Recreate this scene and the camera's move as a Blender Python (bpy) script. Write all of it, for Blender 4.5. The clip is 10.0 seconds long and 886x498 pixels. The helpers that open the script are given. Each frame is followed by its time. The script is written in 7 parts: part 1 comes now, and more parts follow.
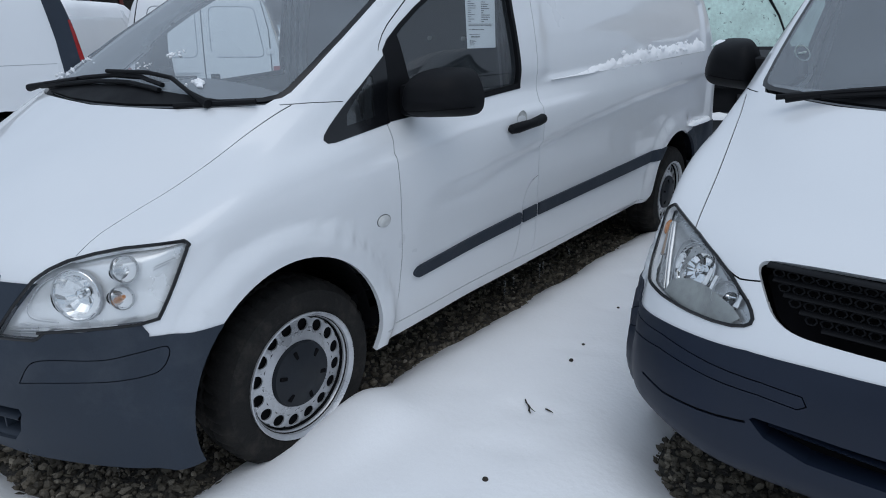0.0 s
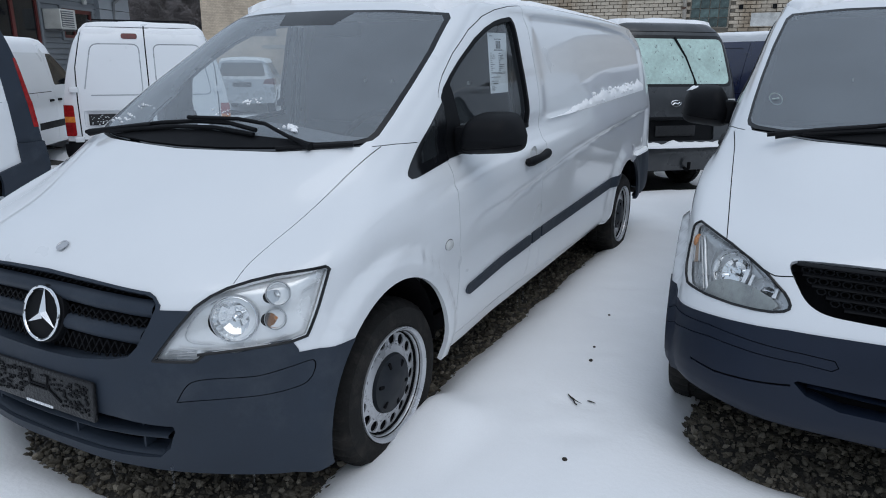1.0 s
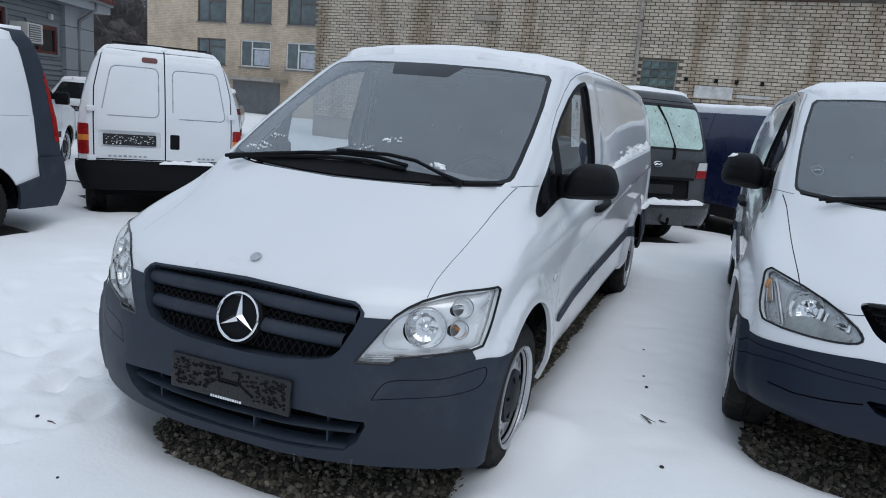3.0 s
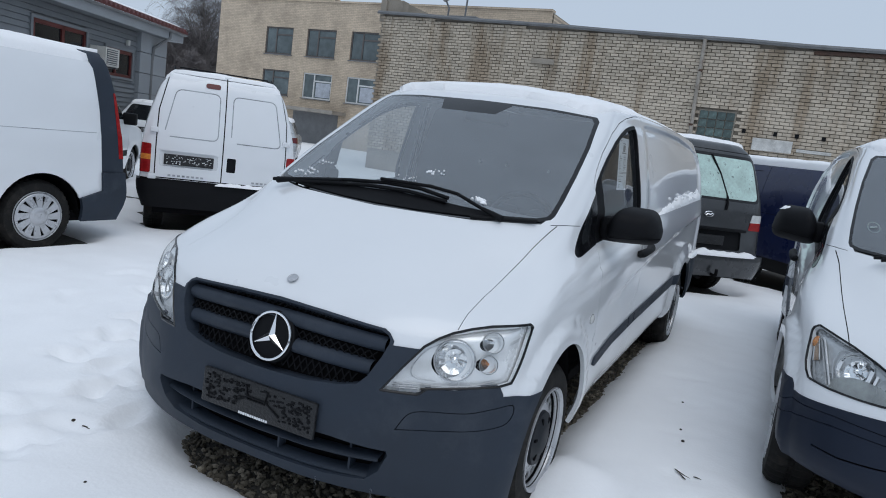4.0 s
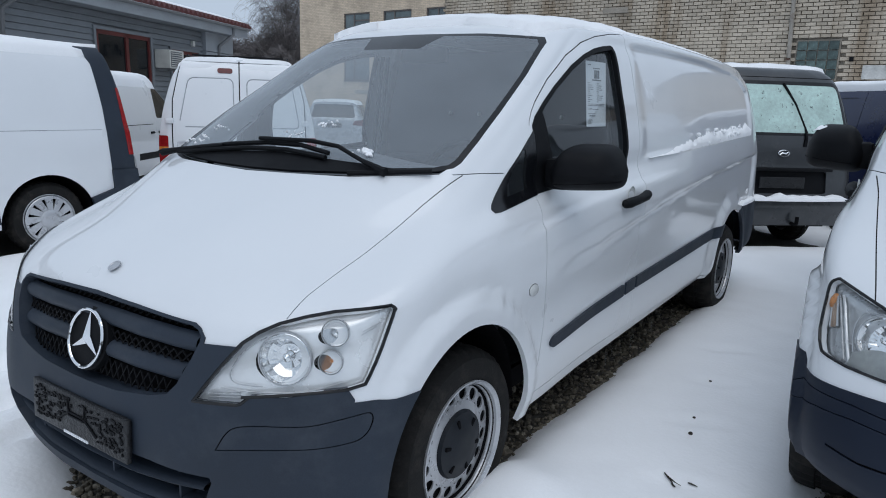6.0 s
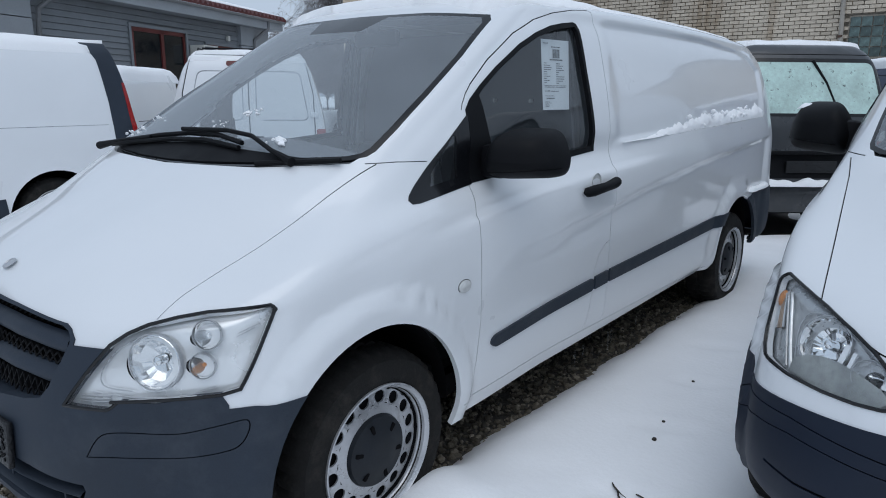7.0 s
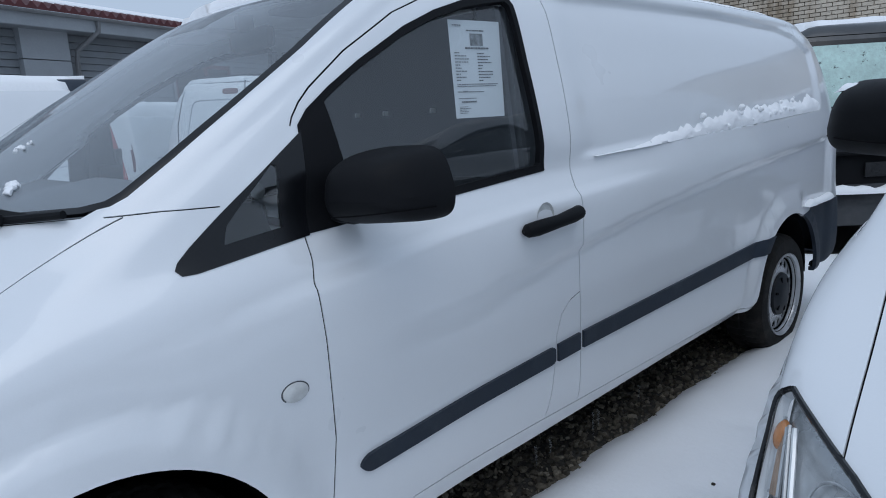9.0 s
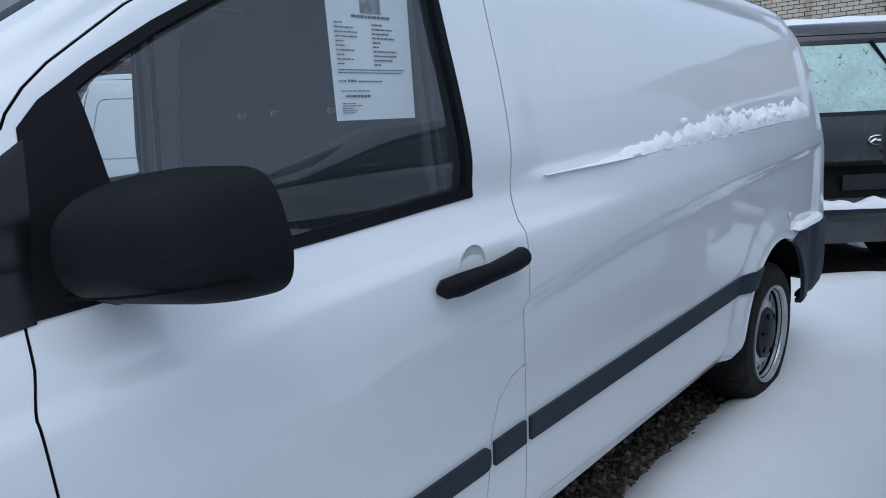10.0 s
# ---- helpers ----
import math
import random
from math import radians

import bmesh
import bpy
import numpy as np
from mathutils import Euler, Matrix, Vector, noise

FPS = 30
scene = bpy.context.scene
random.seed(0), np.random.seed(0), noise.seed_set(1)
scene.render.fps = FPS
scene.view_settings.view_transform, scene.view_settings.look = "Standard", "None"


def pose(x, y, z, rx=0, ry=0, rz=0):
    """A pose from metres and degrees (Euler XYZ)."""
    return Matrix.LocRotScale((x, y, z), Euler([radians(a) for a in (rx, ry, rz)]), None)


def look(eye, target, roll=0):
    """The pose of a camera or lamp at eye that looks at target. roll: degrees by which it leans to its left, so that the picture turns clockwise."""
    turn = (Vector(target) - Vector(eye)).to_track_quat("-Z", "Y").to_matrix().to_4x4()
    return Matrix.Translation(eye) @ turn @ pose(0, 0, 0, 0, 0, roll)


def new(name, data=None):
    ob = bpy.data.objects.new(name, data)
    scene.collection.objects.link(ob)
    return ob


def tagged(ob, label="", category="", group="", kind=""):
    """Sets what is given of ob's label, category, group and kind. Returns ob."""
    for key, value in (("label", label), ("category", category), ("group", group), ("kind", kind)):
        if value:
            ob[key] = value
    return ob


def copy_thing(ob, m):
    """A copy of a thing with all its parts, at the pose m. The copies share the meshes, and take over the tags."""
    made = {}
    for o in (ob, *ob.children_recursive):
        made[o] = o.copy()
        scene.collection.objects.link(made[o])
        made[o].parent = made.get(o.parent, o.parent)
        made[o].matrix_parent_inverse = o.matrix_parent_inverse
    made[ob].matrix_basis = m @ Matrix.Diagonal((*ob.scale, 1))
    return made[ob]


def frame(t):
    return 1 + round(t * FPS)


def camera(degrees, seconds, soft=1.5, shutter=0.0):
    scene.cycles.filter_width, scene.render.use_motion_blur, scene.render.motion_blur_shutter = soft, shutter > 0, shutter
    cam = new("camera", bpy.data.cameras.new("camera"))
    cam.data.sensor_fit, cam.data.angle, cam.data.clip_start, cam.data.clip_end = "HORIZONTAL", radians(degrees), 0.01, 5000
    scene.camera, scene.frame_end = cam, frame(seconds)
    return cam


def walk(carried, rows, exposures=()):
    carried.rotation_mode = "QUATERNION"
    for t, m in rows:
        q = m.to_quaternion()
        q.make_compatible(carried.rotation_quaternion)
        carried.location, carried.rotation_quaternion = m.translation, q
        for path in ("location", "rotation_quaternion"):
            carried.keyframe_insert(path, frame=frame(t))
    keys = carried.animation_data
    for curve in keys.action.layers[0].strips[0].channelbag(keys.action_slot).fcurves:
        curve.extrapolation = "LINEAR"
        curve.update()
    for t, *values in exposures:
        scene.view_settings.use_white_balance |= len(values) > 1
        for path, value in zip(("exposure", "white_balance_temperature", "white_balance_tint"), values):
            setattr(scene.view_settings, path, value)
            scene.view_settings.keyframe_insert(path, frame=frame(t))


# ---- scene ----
cam = camera(67.0, 10.0, 1.0)
PATH = [
    (0, (2.543, -1.366, 1.48), (1.372, 0.128, 0.851), 0.1),
    (0.5, (2.343, -1.687, 1.506), (1.286, -0.092, 0.924), 1.2),
    (1, (2.185, -2.035, 1.555), (1.266, -0.345, 1.01), 0.4),
    (1.5, (1.922, -2.187, 1.533), (1.064, -0.461, 0.999), -0.5),
    (2, (1.726, -2.39, 1.52), (0.949, -0.603, 1.072), 3.3),
    (2.5, (1.582, -2.666, 1.542), (0.862, -0.848, 1.123), 5.5),
    (3.8, (1.614, -2.759, 1.552), (0.786, -0.98, 1.165), 5.6),
    (4, (1.626, -2.723, 1.536), (0.743, -0.957, 1.217), 7.9),
    (4.5, (1.734, -2.531, 1.517), (0.642, -0.89, 1.182), 2.7),
    (5, (1.915, -2.255, 1.487), (0.738, -0.658, 1.235), 3.2),
    (5.5, (1.986, -2.029, 1.45), (0.852, -0.419, 1.102), 4.4),
    (6, (2.032, -1.794, 1.461), (0.895, -0.202, 1.045), 1.8),
    (6.2, (2.112, -1.719, 1.45), (0.969, -0.135, 1.02), 1.4),
    (7.5, (2.308, -1.189, 1.45), (1.001, 0.259, 1.007), -0.1),
    (8, (2.329, -0.949, 1.45), (1.04, 0.533, 1.074), -2.0),
    (8.5, (2.348, -0.631, 1.456), (0.964, 0.775, 1.128), -2.4),
    (9, (2.203, -0.365, 1.403), (0.775, 0.98, 1.013), -3.2),
    (9.5, (1.962, -0.112, 1.435), (0.605, 1.308, 1.056), -2.8),
    (10, (1.83, 0.231, 1.388), (0.487, 1.662, 1.005), -2.6),
]
walk(cam, [(t, look(eye, target, roll)) for t, eye, target, roll in PATH],
     [(0, -0.08, 6400, 10), (2, -0.03, 6520, 10), (6, -0.03, 6450, 10), (7.5, -0.05, 6350, 10), (8.5, -0.06, 6250, 10), (9, -0.11, 6080, 10), (9.5, -0.13, 5960, 10), (10, 0.08, 5990, 10)])

# ---- light ----
world = bpy.data.worlds.new("overcast_sky")
scene.world = world
world.use_nodes = True
wn = world.node_tree.nodes
wl = world.node_tree.links
sky = wn.new("ShaderNodeTexSky")
sky.sky_type = "NISHITA"
sky.sun_disc = False
sky.sun_elevation = radians(63)
sky.sun_rotation = radians(135)
sky.dust_density = 6.0
sky.air_density = 1.2
grey = wn.new("ShaderNodeMix")
grey.data_type = "RGBA"
grey.inputs[0].default_value = 0.86
grey.inputs[7].default_value = (6.35, 7.6, 9.3, 1)
wl.new(sky.outputs[0], grey.inputs[6])
wl.new(grey.outputs[2], wn["Background"].inputs[0])
wn["Background"].inputs[1].default_value = 0.086
sun = new("sun", bpy.data.lights.new("sun", "SUN"))
sun.data.energy = 0.62
sun.data.angle = radians(55)
sun.data.color = (0.96, 0.98, 1.0)
sun.matrix_world = look((5, -5, 14), (0, 0, 0))


# ---- materials ----
def node(nt, kind, **values):
    n = nt.nodes.new(kind)
    for k, v in values.items():
        n.inputs[k].default_value = v
    return n


def ramp(nt, fac, stops):
    r = nt.nodes.new("ShaderNodeValToRGB")
    while len(r.color_ramp.elements) < len(stops):
        r.color_ramp.elements.new(0.5)
    for e, (p, c) in zip(r.color_ramp.elements, stops):
        e.position = p
        e.color = (*c, 1) if len(c) == 3 else c
    nt.links.new(fac, r.inputs[0])
    return r.outputs[0]


def surface(name, base, rough=0.5, metal=0.0, grain=40.0, spread=0.12, blotch=3.0, blotch_amount=0.12, bump=0.0, bump_scale=60.0,
            coat=0.0, spec=0.5, dirt=None, per_object=0.0, rough_spread=0.1):
    """A principled material whose base colour varies at two scales, with a fine relief."""
    m = bpy.data.materials.new(name)
    m.use_nodes = True
    nt = m.node_tree
    b = nt.nodes["Principled BSDF"]
    b.inputs["Metallic"].default_value = metal
    b.inputs["Coat Weight"].default_value = coat
    b.inputs["Coat Roughness"].default_value = 0.05
    b.inputs["Specular IOR Level"].default_value = spec
    tc = nt.nodes.new("ShaderNodeTexCoord").outputs["Object"]
    fine = node(nt, "ShaderNodeTexNoise", Scale=grain, Detail=5.0, Roughness=0.6)
    wide = node(nt, "ShaderNodeTexNoise", Scale=blotch, Detail=4.0, Roughness=0.55)
    for n in (fine, wide):
        nt.links.new(tc, n.inputs["Vector"])
    f = ramp(nt, fine.outputs[0], [(0.3, (1 - spread,) * 3), (0.7, (1 + spread,) * 3)])
    w = ramp(nt, wide.outputs[0], [(0.3, (1 - blotch_amount,) * 3), (0.7, (1 + blotch_amount,) * 3)])
    mul = nt.nodes.new("ShaderNodeMix")
    mul.data_type, mul.blend_type = "RGBA", "MULTIPLY"
    mul.inputs[0].default_value = 1
    nt.links.new(f, mul.inputs[6])
    nt.links.new(w, mul.inputs[7])
    tint = nt.nodes.new("ShaderNodeMix")
    tint.data_type, tint.blend_type = "RGBA", "MULTIPLY"
    tint.inputs[0].default_value = 1
    tint.inputs[7].default_value = (*base, 1)
    nt.links.new(mul.outputs[2], tint.inputs[6])
    out = tint.outputs[2]
    if per_object:
        info = nt.nodes.new("ShaderNodeObjectInfo")
        r = ramp(nt, info.outputs["Random"], [(0, (1 - per_object,) * 3), (1, (1 + per_object,) * 3)])
        po = nt.nodes.new("ShaderNodeMix")
        po.data_type, po.blend_type = "RGBA", "MULTIPLY"
        po.inputs[0].default_value = 1
        nt.links.new(out, po.inputs[6])
        nt.links.new(r, po.inputs[7])
        out = po.outputs[2]
    if dirt:
        colour, scale, low, high = dirt
        dn = node(nt, "ShaderNodeTexNoise", Scale=scale, Detail=8.0, Roughness=0.7)
        nt.links.new(tc, dn.inputs["Vector"])
        d = ramp(nt, dn.outputs[0], [(low, (0, 0, 0)), (high, (1, 1, 1))])
        dm = nt.nodes.new("ShaderNodeMix")
        dm.data_type = "RGBA"
        dm.inputs[7].default_value = (*colour, 1)
        nt.links.new(d, dm.inputs[0])
        nt.links.new(out, dm.inputs[6])
        out = dm.outputs[2]
    nt.links.new(out, b.inputs["Base Color"])
    rr = ramp(nt, wide.outputs[0], [(0.3, (max(rough - rough_spread, 0.02),) * 3), (0.7, (min(rough + rough_spread, 1),) * 3)])
    nt.links.new(rr, b.inputs["Roughness"])
    if bump:
        bn = node(nt, "ShaderNodeTexNoise", Scale=bump_scale, Detail=4.0)
        nt.links.new(tc, bn.inputs["Vector"])
        bu = node(nt, "ShaderNodeBump", Strength=bump, Distance=0.01)
        nt.links.new(bn.outputs[0], bu.inputs["Height"])
        nt.links.new(bu.outputs[0], b.inputs["Normal"])
    return m


def glass_like(name, tint, ior=1.45, rough=0.02, film=None):
    """Thin sheet glass: see-through with a Fresnel gloss; film: a thin frost or dirt on it, and sky sheen painted as
    diffuse colour (colour, scale, low, high, strength).
    """
    m = bpy.data.materials.new(name)
    m.use_nodes = True
    nt = m.node_tree
    nt.nodes.remove(nt.nodes["Principled BSDF"])
    out = nt.nodes["Material Output"]
    tr = node(nt, "ShaderNodeBsdfTransparent", Color=(*tint, 1))
    gl = node(nt, "ShaderNodeBsdfGlossy", Roughness=rough)
    # gloss of a thin sheet, alike from both sides
    lw = node(nt, "ShaderNodeLayerWeight", Blend=0.5)
    f5 = nt.nodes.new("ShaderNodeMath")
    f5.operation = "POWER"
    f5.inputs[1].default_value = 5.0
    nt.links.new(lw.outputs["Facing"], f5.inputs[0])
    f0 = 1.8 * ((ior - 1) / (ior + 1)) ** 2
    fr = nt.nodes.new("ShaderNodeMath")
    fr.operation = "MULTIPLY_ADD"
    fr.inputs[1].default_value = 1 - f0
    fr.inputs[2].default_value = f0
    nt.links.new(f5.outputs[0], fr.inputs[0])
    mix = nt.nodes.new("ShaderNodeMixShader")
    nt.links.new(fr.outputs[0], mix.inputs[0])
    nt.links.new(tr.outputs[0], mix.inputs[1])
    nt.links.new(gl.outputs[0], mix.inputs[2])
    last = mix.outputs[0]
    if film:
        colour, scale, low, high, strength = film
        tc = nt.nodes.new("ShaderNodeTexCoord").outputs["Object"]
        n = node(nt, "ShaderNodeTexNoise", Scale=scale, Detail=8.0, Roughness=0.75)
        nt.links.new(tc, n.inputs["Vector"])
        f = ramp(nt, n.outputs[0], [(low, (strength * 0.7,) * 3), (high, (strength,) * 3)])
        d = node(nt, "ShaderNodeBsdfDiffuse", Color=(*colour, 1))
        m2 = nt.nodes.new("ShaderNodeMixShader")
        nt.links.new(f, m2.inputs[0])
        nt.links.new(last, m2.inputs[1])
        nt.links.new(d.outputs[0], m2.inputs[2])
        last = m2.outputs[0]
    nt.links.new(last, out.inputs["Surface"])
    return m


WHITE = surface("white_paint", (0.79, 0.81, 0.83), 0.3, coat=1.0, grain=300, spread=0.01, blotch=2.5, blotch_amount=0.012, rough_spread=0.03)
GREY_PLASTIC = surface("grey_bumper_plastic", (0.022, 0.031, 0.046), 0.6, spec=0.35, grain=250, spread=0.08, blotch=3, blotch_amount=0.18, bump=0.08, bump_scale=500,
                       dirt=((0.050, 0.060, 0.076), 4.0, 0.52, 0.85))
BLUE_PLASTIC = surface("dark_blue_bumper", (0.009, 0.015, 0.030), 0.45, spec=0.3, grain=250, spread=0.05, blotch=4, blotch_amount=0.12)
BLACK_PLASTIC = surface("black_plastic", (0.0055, 0.006, 0.0075), 0.6, spec=0.15, grain=200, spread=0.1, blotch=6, blotch_amount=0.15, bump=0.06, bump_scale=400)
BLACK_GLOSS = surface("black_gloss", (0.006, 0.0065, 0.008), 0.22, spec=0.4, grain=200, spread=0.05, blotch=6, blotch_amount=0.1)
GAP = surface("panel_gap", (0.005, 0.005, 0.006), 0.95, spec=0.1, blotch_amount=0.05)
RUBBER = surface("tyre_rubber", (0.013, 0.0125, 0.012), 0.85, spec=0.25, grain=90, spread=0.2, blotch=7, blotch_amount=0.25, bump=0.2, bump_scale=160,
                 dirt=((0.05, 0.044, 0.038), 9.0, 0.5, 0.8))
STEEL = surface("silver_wheel_paint", (0.52, 0.53, 0.55), 0.33, metal=0.5, grain=120, spread=0.05, blotch=9, blotch_amount=0.12, dirt=((0.25, 0.24, 0.23), 14.0, 0.55, 0.8))
LAMP_FLOOR = surface("lamp_floor", (0.30, 0.315, 0.31), 0.4, metal=0.3, grain=60, spread=0.08, blotch=14, blotch_amount=0.3)
SATIN = surface("lamp_silver", (0.88, 0.89, 0.90), 0.24, metal=0.35, grain=60, spread=0.03, blotch=9, blotch_amount=0.06, rough_spread=0.06)
AMBER_BULB = surface("amber_bulb", (0.55, 0.22, 0.07), 0.25, blotch=20, blotch_amount=0.3)
BRIGHT = surface("bright_reflector", (0.82, 0.83, 0.84), 0.14, metal=0.9, grain=60, spread=0.03, blotch=12, blotch_amount=0.06, rough_spread=0.04)
CHROME = surface("chrome", (0.86, 0.87, 0.88), 0.08, metal=1.0, grain=60, spread=0.02, blotch=10, blotch_amount=0.05, rough_spread=0.03)
GREY_SATIN = surface("aged_lamp_silver", (0.50, 0.51, 0.52), 0.28, metal=0.55, grain=60, spread=0.06, blotch=12, blotch_amount=0.15, rough_spread=0.08)
AMBER = surface("amber_lens", (0.75, 0.26, 0.05), 0.2, blotch=20, blotch_amount=0.2)
RED_LENS = surface("red_lens", (0.30, 0.013, 0.014), 0.15, blotch=20, blotch_amount=0.2)
LENS = glass_like("clear_lens", (0.97, 0.98, 0.98), 1.4, 0.03)
# this faint film paints reflected sky over the panes as diffuse colour
GLASS = glass_like("window_glass", (0.84, 0.88, 0.89), 1.62, 0.02, film=((0.50, 0.55, 0.60), 4.0, 0.30, 0.85, 0.02))
# frost and dirt here share one film with a painted haze of sky
WINDSCREEN = glass_like("windscreen_glass", (0.86, 0.90, 0.91), 1.42, 0.05, film=((0.62, 0.68, 0.74), 2.5, 0.30, 0.85, 0.31))
SNOW = surface("snow", (0.93, 0.94, 0.955), 0.65, grain=180, spread=0.02, blotch=1.5, blotch_amount=0.03, bump=0.25, bump_scale=45, spec=0.25)
INTERIOR = surface("interior_grey", (0.075, 0.08, 0.09), 0.7, grain=150, spread=0.1, blotch=5, blotch_amount=0.15)
DASH = surface("dash_plastic", (0.15, 0.16, 0.175), 0.6, grain=150, spread=0.1, blotch=5, blotch_amount=0.15)
SEAT = surface("seat_cloth", (0.03, 0.032, 0.036), 0.9, grain=400, spread=0.2, blotch=6, blotch_amount=0.15, bump=0.2, bump_scale=500)


# ---- mesh helpers ----
def thing(name, label, category, m=None, group=""):
    ob = new(name)
    ob.empty_display_size = 0.1
    if m is not None:
        ob.matrix_world = m
    return tagged(ob, label, category, group)


def hang(name, me, material, parent, label=""):
    if material is not None:
        me.materials.append(material)
    ob = new(name, me)
    if parent is not None:
        ob.parent = parent
    if label:
        ob["label"] = label
    return ob


def part(name, bm, material, parent, label="", smooth=False):
    me = bpy.data.meshes.new(name)
    bm.normal_update()
    bm.to_mesh(me)
    bm.free()
    if smooth:
        me.polygons.foreach_set("use_smooth", [True] * len(me.polygons))
        me.set_sharp_from_angle(angle=radians(35))
    return hang(name, me, material, parent, label)


def box(bm, x0, x1, y0, y1, z0, z1, bevel=0.0, m=None):
    v = [bm.verts.new((x, y, z)) for x in (x0, x1) for y in (y0, y1) for z in (z0, z1)]
    fs = [bm.faces.new([v[i] for i in q]) for q in ((0, 1, 3, 2), (4, 6, 7, 5), (0, 4, 5, 1), (2, 3, 7, 6), (0, 2, 6, 4), (1, 5, 7, 3))]
    if bevel:
        es = {e for f in fs for e in f.edges}
        r = bmesh.ops.bevel(bm, geom=list(es), offset=bevel, segments=2, affect="EDGES", profile=0.5)
        v = list({w for f in r["faces"] for w in f.verts} | {w for w in v if w.is_valid})
    if m is not None:
        bmesh.ops.transform(bm, matrix=m, verts=v)
    return v


def lathe(bm, profile, axis="x", n=32, centre=(0, 0, 0), arc=(0, 360)):
    """Turns a profile of (radius, along) about an axis."""
    closed = arc[1] - arc[0] >= 360
    k = n if closed else n + 1
    rings = []
    for r, a in profile:
        ring = []
        for i in range(k):
            t = radians(arc[0] + (arc[1] - arc[0]) * i / n)
            c, s = r * math.cos(t), r * math.sin(t)
            p = {"x": (a, c, s), "y": (c, a, s), "z": (c, s, a)}[axis]
            ring.append(bm.verts.new([p[j] + centre[j] for j in range(3)]))
        rings.append(ring)
    for a, b in zip(rings, rings[1:]):
        for i in range(n):
            j = (i + 1) % k
            bm.faces.new((a[i], a[j], b[j], b[i]))
    return rings


def tube(bm, pts, r, n=8):
    """A round bar along points; r is one radius or one for each point."""
    pts = [Vector(p) for p in pts]
    rs = r if isinstance(r, (list, tuple)) else [r] * len(pts)
    rings = []
    for i, p in enumerate(pts):
        d = (pts[min(i + 1, len(pts) - 1)] - pts[max(i - 1, 0)]).normalized()
        u = d.orthogonal().normalized() if i == 0 else (u - d * u.dot(d)).normalized()
        w = d.cross(u)
        rings.append([bm.verts.new(p + rs[i] * (u * math.cos(2 * math.pi * k / n) + w * math.sin(2 * math.pi * k / n))) for k in range(n)])
    for a, b in zip(rings, rings[1:]):
        for k in range(n):
            bm.faces.new((a[k], a[(k + 1) % n], b[(k + 1) % n], b[k]))
    bm.faces.new(rings[0][::-1])
    bm.faces.new(rings[-1])


# ---- shells: a body as rings from sill to roof, cut into panels ----
def spline(p, k):
    """Catmull-Rom through the rows of p, k steps a span."""
    p = np.asarray(p, float)
    q = np.concatenate([2 * p[:1] - p[1:2], p, 2 * p[-1:] - p[-2:-1]])
    out = []
    for i in range(1, len(q) - 2):
        steps = k[i - 1] if isinstance(k, (list, tuple)) else k
        for j in range(steps):
            t = j / steps
            a, b, c, d = q[i - 1], q[i], q[i + 1], q[i + 2]
            out.append(0.5 * (2 * b + (c - a) * t + (2 * a - 5 * b + 4 * c - d) * t * t + (3 * b - a - 3 * c + d) * t**3))
    out.append(p[-1])
    return np.array(out)


def shell(net, kr, kc, shape=None, slant=0.0):
    """Both halves of a body as faces of (place, normal). net: rings x columns x 3 for the half with x >= 0."""
    g = spline(np.asarray(net, float), kr)
    g = spline(g.transpose(1, 0, 2), kc).transpose(1, 0, 2)
    g[:, 0, 0] = g[:, -1, 0] = g[-1, :, 0] = 0
    g[:, :, 0] = np.maximum(g[:, :, 0], 0)
    if shape is not None:
        g = shape(g)
    full = np.concatenate([g, g[:, -2:0:-1] * (-1, 1, 1)], 1)
    if slant:
        w = np.clip((1.0 - full[:, :, 1]) / 0.7, 0, 1)
        full[:, :, 0] = np.where(full[:, :, 0] < 0, full[:, :, 0] * (1.045 + 0.033 * np.clip((0.72 - full[:, :, 2]) / 0.1, 0, 1) * np.clip((-0.1 - full[:, :, 1]) / 0.3, 0, 1)), full[:, :, 0])
        full[:, :, 1] += slant * (full[:, :, 0] - 0.9) * w
    nx = np.roll(full, -1, 1) - np.roll(full, 1, 1)
    ny = np.gradient(full, axis=0)
    n = np.cross(nx, ny)
    ln = np.linalg.norm(n, axis=2, keepdims=True)
    n = np.where(ln > 1e-9, n / np.maximum(ln, 1e-9), (0, 0, 1))
    rows, cols = full.shape[:2]
    faces = []
    for r in range(rows - 1):
        for c in range(cols):
            d = (c + 1) % cols
            q = [(r, c), (r, d), (r + 1, d), (r + 1, c)]
            faces.append([(full[i, j], n[i, j]) for i, j in q])
    return faces


AX = {"x": (1, 2), "y": (0, 2), "z": (0, 1)}


